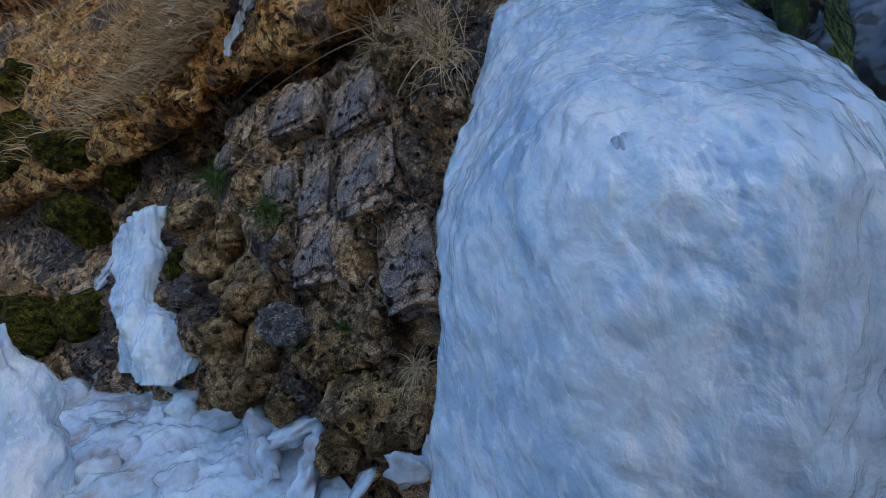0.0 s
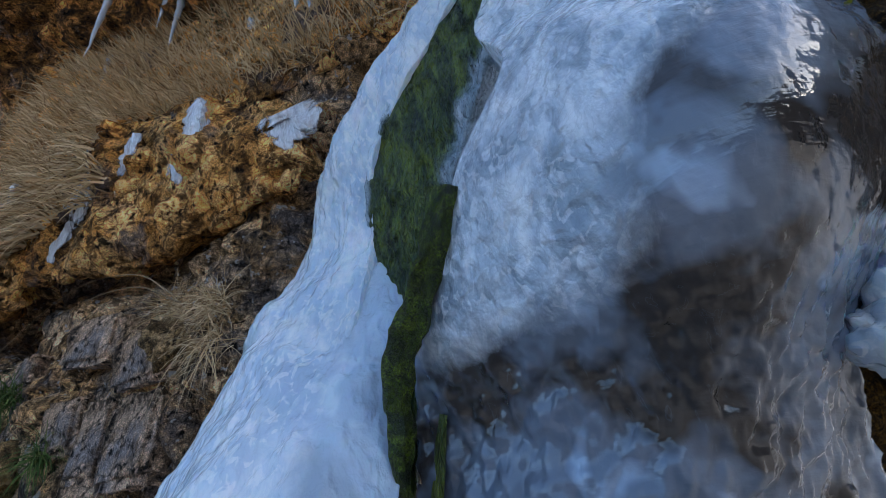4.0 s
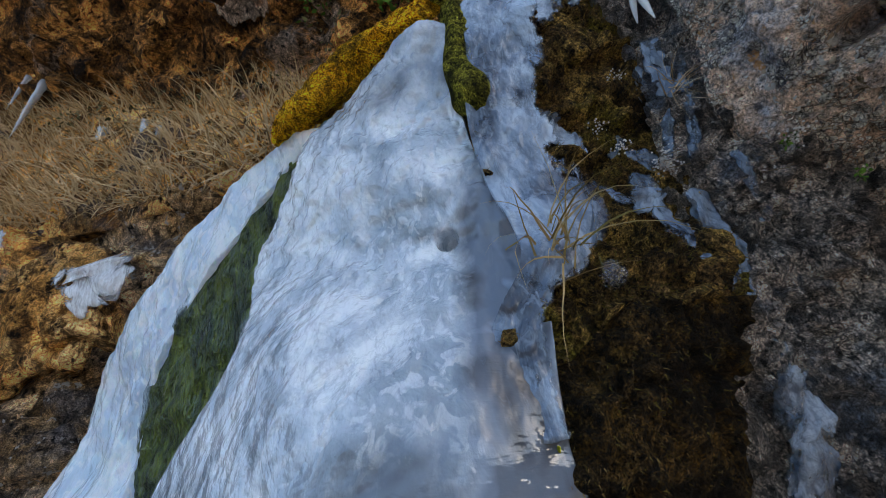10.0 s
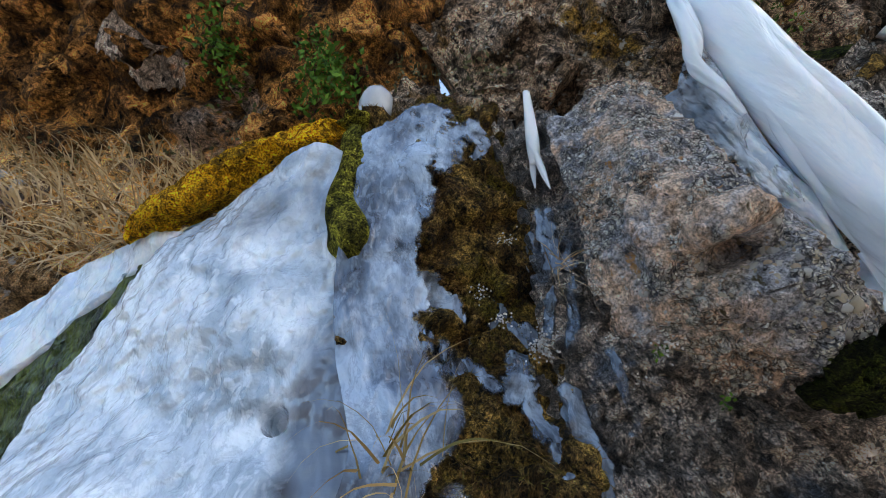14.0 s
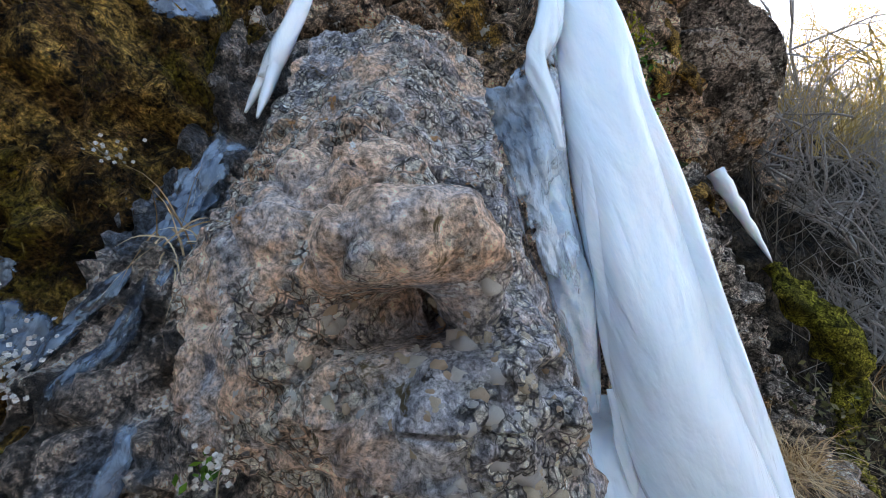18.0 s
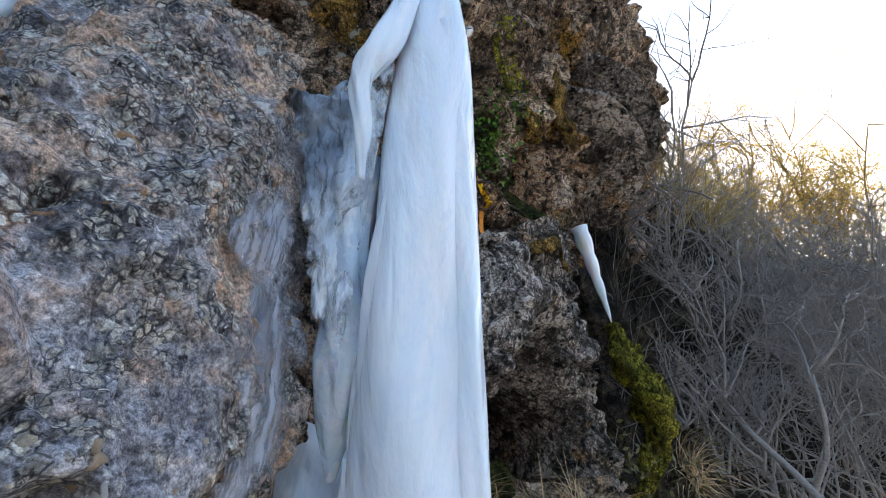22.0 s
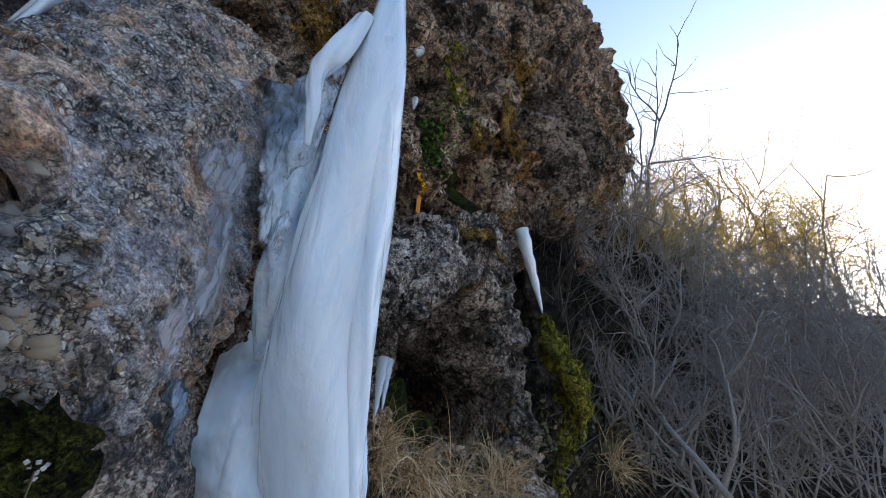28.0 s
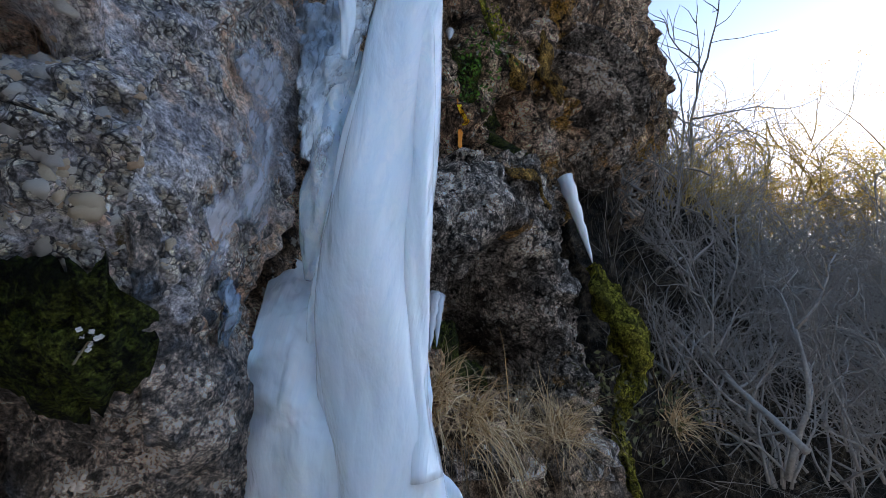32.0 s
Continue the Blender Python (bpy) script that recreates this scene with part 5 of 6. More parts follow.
ice_tongue([(2.290, -1.110, 4.120), (2.380, -1.050, 4.075), (2.470, -1.060, 4.060), (2.520, -1.090, 3.990)], [0.04, 0.06, 0.05, 0.03], ICE_THIN, "blue wet ice spreading over the moss", 35, "ice_glaze", flat=0.14, lift=0.02)
ice_tongue([(2.590, -1.166, 4.120), (2.565, -1.150, 4.040), (2.550, -1.130, 3.950)], [0.03, 0.05, 0.05], ICE_THIN, "blue wet ice spreading over the moss", 36, "ice_glaze", flat=0.14, lift=0.02)
for k, (p, r_) in enumerate((((3.255, -2.400, 5.150), 0.022), ((3.300, -2.420, 5.060), 0.014))):
    ice_tongue([(p[0], p[1], p[2] + r_), p, (p[0], p[1], p[2] - r_)], [r_ * 0.6, r_, r_ * 0.5], LICHEN_ORANGE, "bright orange lichen on the rock", 320 + k, "lichen", "lichen", None, 0.06, 0.0)
ice_tongue([(0.95, 0.50, 6.84), (1.15, 0.40, 6.73), (1.34, 0.36, 6.66), (1.50, 0.20, 6.52)], [0.12, 0.2, 0.17, 0.08], ROCK_SCAR, "pale freshly broken patch on the dark cliff", 341, "rock_scar", "rock", (BACK_G, BACK_N), 0.1, 0.03)
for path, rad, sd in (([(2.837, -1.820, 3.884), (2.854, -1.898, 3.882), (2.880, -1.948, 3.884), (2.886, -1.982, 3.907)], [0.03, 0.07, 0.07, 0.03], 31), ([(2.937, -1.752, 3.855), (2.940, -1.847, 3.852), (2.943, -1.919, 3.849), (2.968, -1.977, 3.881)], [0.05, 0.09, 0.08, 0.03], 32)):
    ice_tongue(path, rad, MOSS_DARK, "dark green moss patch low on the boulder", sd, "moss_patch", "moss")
for k, (p, q, w) in enumerate((((0.416, 1.635, 4.989), (0.424, 1.961, 4.519), 0.07), ((1.172, 1.016, 4.799), (1.039, 1.388, 4.488), 0.11), ((-0.023, 2.130, 4.974), (-0.065, 2.320, 4.741), 0.05), ((-0.297, 2.625, 4.712), (-0.332, 2.805, 4.489), 0.06),
                              ((-0.321, 2.561, 4.909), (-0.447, 2.945, 4.302), 0.05), ((-0.059, 2.473, 1.818), (-0.041, 2.488, 1.676), 0.03), ((-1.605, 4.317, 3.176), (-1.621, 4.433, 2.899), 0.09))):
    m_ = tuple((a + b) / 2 + 0.02 * k % 0.03 for a, b in zip(p, q))
    p, q = tuple(a + 0.18 * (a - b) for a, b in zip(p, q)), tuple(b + 0.12 * (b - a) for a, b in zip(p, q))
    ice_tongue([p, m_, q], [w * 1.5, w * 2.1, w * 0.8], ICE_SEEP, "frozen seep of pale ice on tan rock", 20 + k, "ice_patch", "ice", (LIP_G, LIP_N) if k < 5 else None, 0.12)


for k, (p, r_) in enumerate((((2.486, -0.712, 2.786), 0.09), ((2.382, -0.638, 2.657), 0.1), ((2.484, -0.658, 2.613), 0.11), ((2.326, -0.598, 2.515), 0.11), ((2.485, -0.624, 2.488), 0.12), ((2.318, -0.564, 2.551), 0.07))):
    tagged(stone("ice_lump", p, (r_, r_ * 0.9, r_ * 1.1), ICE_WHITE, None, k + 40, 0.4, 4), "rough white ice lump beside the dome", "ice lump", "ice lumps beside the dome")
LEAF_AT, LEAF_N = snap((2.104, -0.809, 3.278), (FLOW_G, FLOW_N))
tagged(stone("fallen_leaf", tuple(LEAF_AT + LEAF_N * 0.004), (0.009, 0.006, 0.003), LEAF_YELLOW, None, 2, 0.3), "small yellow fallen leaf frozen on the ice", "leaf")


# ---- icicles ----
ICICLES = (((0.136, 2.530, 7.335), 0.55, 0.045), ((-0.051, 2.611, 7.492), 0.35, 0.03), ((-0.752, 2.971, 7.834), 0.85, 0.05), ((-0.566, 3.291, 6.852), 0.36, 0.035), ((-0.401, 3.185, 6.845), 0.14, 0.03),
           ((-1.065, 3.084, 7.965), 0.2, 0.03), ((3.549, -2.353, 4.460), 0.22, 0.022), ((3.561, -2.372, 4.462), 0.2, 0.018), ((3.065, -2.367, 5.496), 0.1, 0.016), ((2.886, -2.362, 5.603), 0.06, 0.03),
           ((-0.752, 3.734, 5.256), 0.28, 0.05), ((-0.871, 3.827, 5.137), 0.12, 0.04), ((-2.038, 4.995, 2.469), 0.2, 0.05))
for k, (p, l_, r_) in enumerate(ICICLES):
    if k < 6 or k > 9:
        q, n_ = snap(p)
        p = tuple(q + n_ * 0.07)
    ob = icicle("icicle", p, l_ * (1.45 if k < 6 else 1.0), r_ * (0.8 if k < 6 else 1.0), ICE_CLEAR, None, k)
    tagged(ob, "clear pointed icicle hanging from the rock", "icicle", "icicles of the cliff")
RIGHT_IC = icicle("icicle", (3.936, -3.060, 5.680), 0.454, 0.05, ICE_COLUMN, None, 41, lean=(0.254, -0.133), sides=14)
tagged(RIGHT_IC, "thick white icicle above green moss", "icicle", "icicles of the cliff")
FORK = thing("forked_icicle", "white forked icicle on dark mossy rock", "icicle", at=(2.504, -1.505, 5.131))
for nm, pth, rad in (("stem", [(2.490, -1.545, 5.150), (2.528, -1.506, 5.045), (2.566, -1.466, 4.935), (2.594, -1.434, 4.850)], [0.016, 0.024, 0.027, 0.02]),
                     ("tine", [(2.580, -1.444, 4.900), (2.602, -1.414, 4.835), (2.620, -1.391, 4.765)], [0.018, 0.013, 0.003]),
                     ("tine", [(2.580, -1.456, 4.895), (2.598, -1.450, 4.800), (2.608, -1.449, 4.700)], [0.018, 0.014, 0.003])):
    V_, F_ = tube(glide(pth, 24), glide(np.array(rad)[:, None], 24)[:, 0], 14, 2, 0.15)
    o_ = mesh_object(nm, V_, F_, ICE_COLUMN)
    o_.parent, o_.matrix_parent_inverse = FORK, FORK.matrix_world.inverted()
V_, F_ = tube(glide([(2.161, -0.959, 5.244), (2.139, -0.998, 5.306), (2.124, -1.034, 5.358), (2.117, -1.058, 5.390)], 24), glide(np.array([[0.075], [0.075], [0.06], [0.012]]), 24)[:, 0], 18, 4, 0.1)
tagged(mesh_object("ice_stub", V_, F_, ICE_CLEAR), "rounded clear ice stub on the ridge", "ice stub")
tagged(stone("ice_ball", (2.305, -1.070, 3.706), (0.042, 0.042, 0.048), ICE_GLASS, None, 3, 0.1), "small round ball of clear ice", "ice ball")

for k, (dx, dz, l_) in enumerate(((0.0, 0.0, 0.06), (0.022, 0.008, 0.045), (-0.016, 0.012, 0.035))):
    q, n_ = snap((0.587 + dx, 0.522, 1.92 + dz), (MOUND_G, MOUND_N))
    tagged(icicle("ice_drip", tuple(q + n_ * 0.008), l_, 0.008, ICE_CLEAR, None, 60 + k), "tiny clear icicle on the white ice mound", "icicle", "drips of the mound")

for k, (p, l_, r_) in enumerate((((0.683, 1.660, 6.14), 0.17, 0.04), ((0.976, 1.130, 5.86), 0.13, 0.025), ((1.080, 1.080, 5.80), 0.15, 0.03))):
    tagged(icicle("icicle", p, l_, r_, ICE_CLEAR, None, 70 + k), "stubby clear icicle above the dry grass", "icicle", "icicles of the cliff")
for k, pth in enumerate(([(-0.89, 3.81, 3.70), (-0.36, 3.22, 4.11), (0.17, 2.33, 3.90), (0.53, 1.60, 3.44)], [(-0.55, 3.45, 3.72), (-0.22, 3.05, 3.95), (0.20, 2.36, 3.82), (0.54, 1.62, 3.42)])):
    V_, F_ = tube(glide(pth, 30), np.linspace(0.0025, 0.005, 30), 5)
    tagged(mesh_object("grass_stalk", V_, F_, STALK), "long dry straw stalk arching from the grass tuft", "grass", "grass tufts")

# ---- moss cushions ----
BAND = glide([(1.616, -0.078, 4.829), (1.668, -0.210, 4.891), (1.751, -0.354, 4.956), (1.832, -0.526, 5.036), (1.917, -0.687, 5.099), (2.001, -0.816, 5.146), (2.060, -0.887, 5.169)], 70)
V_, F_ = tube(BAND, glide(np.array([[0.03], [0.085], [0.095], [0.085], [0.07], [0.06], [0.03]]), 70)[:, 0], 28, 5, 0.25)
V_ = [np.array(v) + 0.022 * np.array(noise.noise_vector(Vector(v) * 16)) + 0.008 * np.array(noise.noise_vector(Vector(v) * 50)) for v in V_]
tagged(mesh_object("moss_band", V_, F_, MOSS_ORANGE), "orange moss band along the ridge beside the ice", "moss")
tagged(stone("moss_cushion", (2.083, -0.922, 5.187), (0.08, 0.08, 0.04), MOSS_GREEN, None, 5, 0.35, 4), "olive moss cushion on the ridge beside the ice", "moss")
TONGUE = [(2.060, -0.953, 5.035), (2.080, -0.952, 4.825), (2.079, -0.923, 4.639), (2.105, -0.930, 4.485), (2.125, -0.928, 4.395)]
V_, F_ = tube(glide(TONGUE, 40), glide(np.array([[0.05], [0.06], [0.06], [0.085], [0.05]]), 40)[:, 0], 24, 6, 0.3)
tagged(mesh_object("moss_tongue", V_, F_, MOSS_GREEN), "green moss tongue between the ice flows", "moss")
DRIP = [(4.236, -3.207, 5.246), (4.315, -3.285, 5.054), (4.417, -3.381, 4.867), (4.530, -3.396, 4.726), (4.687, -3.330, 4.513), (4.886, -3.370, 4.243)]
V_, F_ = tube(glide(DRIP, 80), glide(np.array([[0.035], [0.075], [0.1], [0.05], [0.035], [0.045]]), 80)[:, 0], 32, 8, 0.35)
V_ = [np.array(v) + 0.04 * np.array(noise.noise_vector(Vector(v) * 9)) + 0.016 * np.array(noise.noise_vector(Vector(v) * 34)) for v in V_]
tagged(mesh_object("moss_drip", V_, F_, MOSS_GREEN), "hanging olive green moss drip below an icicle", "moss")
for k, (p, sz) in enumerate((((-1.863, 4.625, 3.523), (0.2, 0.2, 0.3)), ((-2.134, 4.884, 2.557), (0.3, 0.3, 0.22)), ((-1.606, 4.662, 2.595), (0.25, 0.25, 0.3)), ((-1.512, 4.550, 3.943), (0.2, 0.2, 0.3)), ((-2.929, 5.290, 5.508), (0.25, 0.2, 0.3)),
                             ((-0.782, 3.901, 2.832), (0.15, 0.14, 0.2)), ((-2.66, 5.12, 4.5), (0.42, 0.3, 0.4)), ((-1.95, 4.55, 4.25), (0.3, 0.22, 0.3)))):
    tagged(stone("mossy_rock", p, sz, MOSS_DEEP, None, k + 9, 0.35, 4), "rock overgrown with dark green moss", "rock", "mossy rocks of the ledge")

# ---- left pool and stalagmite ----
POOL, POOL_G, POOL_N = sheet("pool_ice", [[(-3.812, 6.129, 2.521), (-2.344, 5.507, 2.348), (-1.354, 4.743, 2.138), (-0.507, 3.916, 1.942), (-0.095, 3.107, 1.553)],
                                          [(-2.848, 4.768, 1.820), (-1.733, 4.264, 1.699), (-0.958, 3.764, 1.615), (-0.333, 3.273, 1.512), (0.179, 2.622, 1.348)],
                                          [(-2.145, 3.789, 1.282), (-1.170, 3.326, 1.194), (-0.540, 2.924, 1.153), (-0.037, 2.566, 1.126), (0.351, 2.248, 1.111)],
                                          [(-1.697, 3.315, 0.589), (-0.907, 2.902, 0.558), (-0.304, 2.555, 0.548), (0.154, 2.259, 0.553), (0.580, 1.974, 0.562)]],
                             ICE_POOL, None, 150, 130, 0.09, 0.34, 0.022, thick=0.2)
tagged(POOL, "lumpy pale blue ice covering the pool", "ice", kind="structure")
STAL, STAL_G, STAL_N = sheet("ice_stalagmite", [[(-1.421, 4.189, 3.319), (-1.272, 4.004, 3.350), (-1.113, 3.930, 3.378), (-0.979, 3.979, 3.411)], [(-1.475, 4.258, 3.050), (-1.274, 4.021, 3.017), (-1.090, 3.937, 2.990), (-0.957, 4.059, 3.040)],
                                                [(-1.324, 4.077, 2.548), (-1.128, 3.785, 2.515), (-0.966, 3.728, 2.497), (-0.832, 3.889, 2.537)], [(-1.260, 4.032, 2.309), (-1.011, 3.694, 2.194), (-0.780, 3.613, 2.169), (-0.464, 3.668, 2.294)],
                                                [(-1.137, 3.938, 1.989), (-0.934, 3.676, 1.871), (-0.735, 3.551, 1.845), (-0.600, 3.641, 1.920)]], ICE_WHITE, None, 70, 90, 0.1, 0.24, 0.014, thick=0.22, stretch=0.5)
tagged(STAL, "white ice stalagmite beside mossy rock", "ice stalagmite")
V_, F_ = tube(glide([(-1.584, 3.206, 2.201), (-1.483, 3.292, 1.884), (-1.400, 3.326, 1.570), (-1.348, 3.389, 1.214)], 30), glide(np.array([[0.03], [0.13], [0.2], [0.26]]), 30)[:, 0], 40, 5, 0.25)
V_ = [np.array(v) + 0.05 * np.array(noise.noise_vector(Vector(v) * 6)) + 0.02 * np.array(noise.noise_vector(Vector((v[0], v[1], v[2] * 0.4)) * 22)) for v in V_]
tagged(mesh_object("ice_cone", V_, F_, ICE_WHITE), "white dripping ice cone at the pool", "ice cone")
V_, F_ = tube(glide([(-3.028, 5.571, 5.475), (-3.033, 5.698, 5.157), (-3.072, 5.888, 4.716), (-3.112, 5.977, 4.529)], 24), glide(np.array([[0.08], [0.17], [0.13], [0.04]]), 24)[:, 0], 18, 3, 0.3)
tagged(mesh_object("ice_curtain", V_, F_, ICE_WHITE), "small white ice curtain on the mossy bank", "ice curtain")
LUMPS = (((-1.11, 3.74, 1.67), 0.09),
     ((-0.83, 3.66, 1.62), 0.07),
     ((-1.55, 4.35, 1.89), 0.12),
     ((-0.86, 3.45, 1.44), 0.08),
     ((-0.63, 3.60, 1.69), 0.1),
     ((0.06, 2.63, 1.45), 0.13),
     ((0.19, 2.44, 1.36), 0.1),
     ((-0.08, 2.78, 1.34), 0.12),
     ((0.11, 2.46, 1.24), 0.12),
     ((0.35, 2.21, 1.21), 0.07),
     ((0.53, 2.06, 1.26), 0.09),
     ((0.62, 2.00, 1.32), 0.07),
     ((-0.52, 3.04, 1.27), 0.1),
     ((-1.02, 3.44, 1.33), 0.11),
     ((-0.34, 3.31, 1.58), 0.1))
for k, (p, r_) in enumerate(LUMPS):
    tagged(stone("ice_lump", p, (r_ * 1.15, r_, r_ * 0.42), ICE_POOL, None, k, 0.55), "broken pale ice lump on the frozen pool", "ice lump", "ice lumps of the pool")
ROCKS = (((0.01, 2.43, 2.00), 0.13),
     ((-0.22, 2.91, 2.31), 0.2),
     ((-0.31, 3.07, 2.02), 0.22),
     ((0.18, 2.39, 1.79), 0.12),
     ((0.35, 2.30, 1.55), 0.17),
     ((0.50, 2.25, 1.40), 0.14),
     ((-0.23, 2.96, 1.76), 0.18),
     ((0.00, 2.59, 1.59), 0.09),
     ((-0.48, 3.26, 2.70), 0.2),
     ((-0.66, 3.53, 3.08), 0.2),
     ((-0.39, 3.43, 3.35), 0.16),
     ((0.51, 1.70, 3.22), 0.13),
     ((0.41, 2.43, 1.91), 0.14),
     ((0.60, 2.09, 1.42), 0.1),
     ((0.27, 2.36, 1.35), 0.12),
     ((-2.34, 4.95, 2.89), 0.2))
for k, (p, r_) in enumerate(ROCKS):
    tagged(stone("rock", p, (r_, r_ * 0.85, r_ * 0.8), ROCK_WET if k == 0 else ROCK_OCHRE, None, k, 0.5, 4), "dark rounded stone with ice" if k == 0 else "rough tan rock at the foot of the wall", "rock", "rocks under the wall")


def block(name, centre, size, mat, seed, yaw):
    """A weathered rock block with broken edges."""
    bm = bmesh.new()
    bmesh.ops.create_cube(bm, size=2.0)
    bmesh.ops.bevel(bm, geom=bm.edges[:], offset=0.22, segments=2, affect="EDGES")
    bmesh.ops.subdivide_edges(bm, edges=bm.edges[:], cuts=5, use_grid_fill=True)
    for v in bm.verts:
        v.co *= 1 + 0.13 * noise.fractal(v.co * 1.3 + Vector((seed * 2.3, 0, seed)), 1.0, 2.0, 5)
        v.co = Vector((v.co.x * size[0], v.co.y * size[1], v.co.z * size[2]))
    me = bpy.data.meshes.new(name)
    bm.to_mesh(me)
    bm.free()
    me.materials.append(mat)
    me.polygons.foreach_set("use_smooth", [True] * len(me.polygons))
    ob = new(name, me)
    ob.matrix_world = pose(*centre, 4 * math.sin(seed), 5 * math.cos(seed * 2), yaw)
    return ob


BLOCKS = (((0.085, 2.638, 3.430), 0.2, 0.13), ((0.603, 2.221, 3.246), 0.2, 0.13), ((0.057, 2.760, 3.004), 0.12, 0.14), ((0.332, 2.536, 2.863), 0.11, 0.18), ((0.612, 2.230, 2.780), 0.17, 0.2),
          ((0.710, 2.170, 2.255), 0.14, 0.22), ((0.373, 2.527, 2.410), 0.16, 0.16), ((-0.410, 3.174, 3.435), 0.11, 0.09), ((-0.409, 3.200, 2.789), 0.14, 0.11), ((-0.268, 3.072, 2.392), 0.16, 0.13),
          ((-0.198, 2.878, 1.945), 0.15, 0.12), ((0.343, 2.418, 1.846), 0.12, 0.1), ((0.241, 2.342, 1.561), 0.15, 0.12), ((0.473, 2.111, 1.481), 0.12, 0.11), ((-0.694, 3.505, 3.023), 0.12, 0.1))
for k, (p, w_, h_) in enumerate(BLOCKS):
    q, n_ = snap(p)
    yaw = math.degrees(math.atan2(n_[1], n_[0])) + 90
    grey = k < 8
    tagged(block("rock_block", tuple(q + n_ * (0.02 if grey else -0.02)), (w_ * 1.3, 0.1, h_ * 1.25), ROCK_SLAB if grey else ROCK_OCHRE, k, yaw + (0 if grey else 25 * math.sin(k * 3))),
           "grey weathered rock block with dark stains" if grey else "tan broken rock lump in the wall", "rock block", "blocks of the rock wall")

# ---- dry grass of the ledge ----
roots, ups = pick(LEDGE_G, LEDGE_N, 8500, 3, v=(0.0, 0.85))
blades("ledge_grass", roots, ups * 0.6 + np.array([-0.1, -0.35, 0.5]), 0.26, 0.006, 1.5, STRAW, None, 3, 5, 0.5, "stuff", "pale dry straw grass matted on the ledge", "grass")
roots, ups = pick(LEDGE_G, LEDGE_N, 1500, 4, v=(0.6, 0.88))
blades("hanging_grass", roots, ups * 0.4 + np.array([-0.2, -0.6, 0.0]), 0.26, 0.003, 2.4, STRAW, None, 5, 6, 0.35, "stuff", "dry straw grass hanging over the ledge", "grass")

roots, ups = pick(LIP_G, LIP_N, 1500, 14, (0.0, 0.6), (0.0, 0.3))
blades("lip_grass", roots, ups * 0.7 + np.array([-0.1, -0.3, 0.1]), 0.4, 0.009, 2.2, STRAW, None, 15, 6, 0.35, "stuff", "long dry straw hanging over the rock lip", "grass")


def tuft(name, p, out, count, length, width, droop, mat, seed, label, group="grass tufts", spread=0.5, lift=0.0):
    r = np.random.RandomState(seed)
    q, n_ = snap(p)
    roots = q + n_ * lift + r.normal(0, length * 0.1, (count, 3))
    ob = blades(name, roots, np.tile(np.array(out, float), (count, 1)), length, width, droop, mat, None, seed, 6, spread)
    return tagged(ob, label, "grass", group)


tuft("straw_tuft", (0.673, 1.664, 3.417), (-0.6, -0.5, 0.1), 160, 0.4, 0.003, 2.6, STRAW, 1, "long dry grass hanging beside the ice mound", lift=0.12)
tuft("straw_tuft", (0.766, 1.603, 3.195), (-0.5, -0.5, 0.0), 120, 0.42, 0.003, 2.8, STRAW, 2, "long dry grass hanging beside the ice mound", lift=0.12)
tuft("straw_tuft", (0.554, 1.878, 3.492), (-0.5, -0.6, 0.1), 90, 0.4, 0.003, 2.2, STRAW, 3, "long dry grass hanging beside the ice mound", lift=0.12)
tuft("straw_tuft", (0.555, 2.060, 1.673), (-0.3, -0.6, 0.2), 140, 0.22, 0.003, 2.4, STRAW, 4, "dry grass tuft low on the rock wall")
tuft("green_tuft", (-0.405, 3.244, 3.253), (0.0, -0.7, 0.3), 160, 0.32, 0.004, 2.6, GREEN_BLADE, 5, "green grass tuft hanging on the rock wall", lift=0.06)
tuft("green_tuft", (-0.045, 2.784, 2.754), (0.0, -0.7, 0.3), 170, 0.3, 0.004, 2.6, GREEN_BLADE, 6, "green grass tuft hanging on the rock wall", lift=0.06)
tuft("green_tuft", (0.428, 2.349, 1.937), (0.0, -0.6, 0.5), 50, 0.12, 0.003, 1.0, GREEN_BLADE, 7, "small green grass tuft on the rock wall", lift=0.06)
tuft("green_tuft", (0.024, 2.444, 1.809), (0.0, -0.6, 0.3), 110, 0.16, 0.003, 1.8, GREEN_BLADE, 8, "dark green grass tuft between stones", lift=0.06)
tuft("sedge_tuft", (2.163, -1.016, 3.776), (-0.3, -0.5, 0.7), 34, 0.36, 0.0036, 1.9, SEDGE, 9, "yellow green sedge tuft on wet moss", spread=0.75, lift=0.07)
tuft("straw_tuft", (2.602, -1.411, 4.422), (-0.2, -0.4, -0.3), 30, 0.2, 0.002, 1.5, STRAW, 10, "dry grass strands on the wet rock")
tuft("straw_tuft", (3.810, -2.420, 4.256), (-0.4, -0.1, 0.5), 220, 0.3, 0.002, 2.2, STRAW, 11, "dry grass tuft below the ice column")
tuft("straw_tuft", (4.359, -2.912, 4.345), (-0.6, 0.1, 0.4), 300, 0.36, 0.0025, 2.2, STRAW, 12, "dry grass tuft at the foot of the rock")
tuft("straw_tuft", (4.226, -2.734, 4.265), (-0.6, 0.1, 0.3), 160, 0.3, 0.0025, 2.2, STRAW, 13, "dry grass tuft at the foot of the rock")
tuft("straw_tuft", (4.03, -2.489, 4.214), (-0.5, -0.2, 0.2), 200, 0.42, 0.003, 2.6, STRAW, 15, "long pale grass hanging below the rock")
tuft("straw_tuft", (5.054, -3.912, 4.712), (-0.5, 0.2, 0.5), 200, 0.4, 0.003, 1.8, STRAW, 14, "dry grass tuft on the slope")


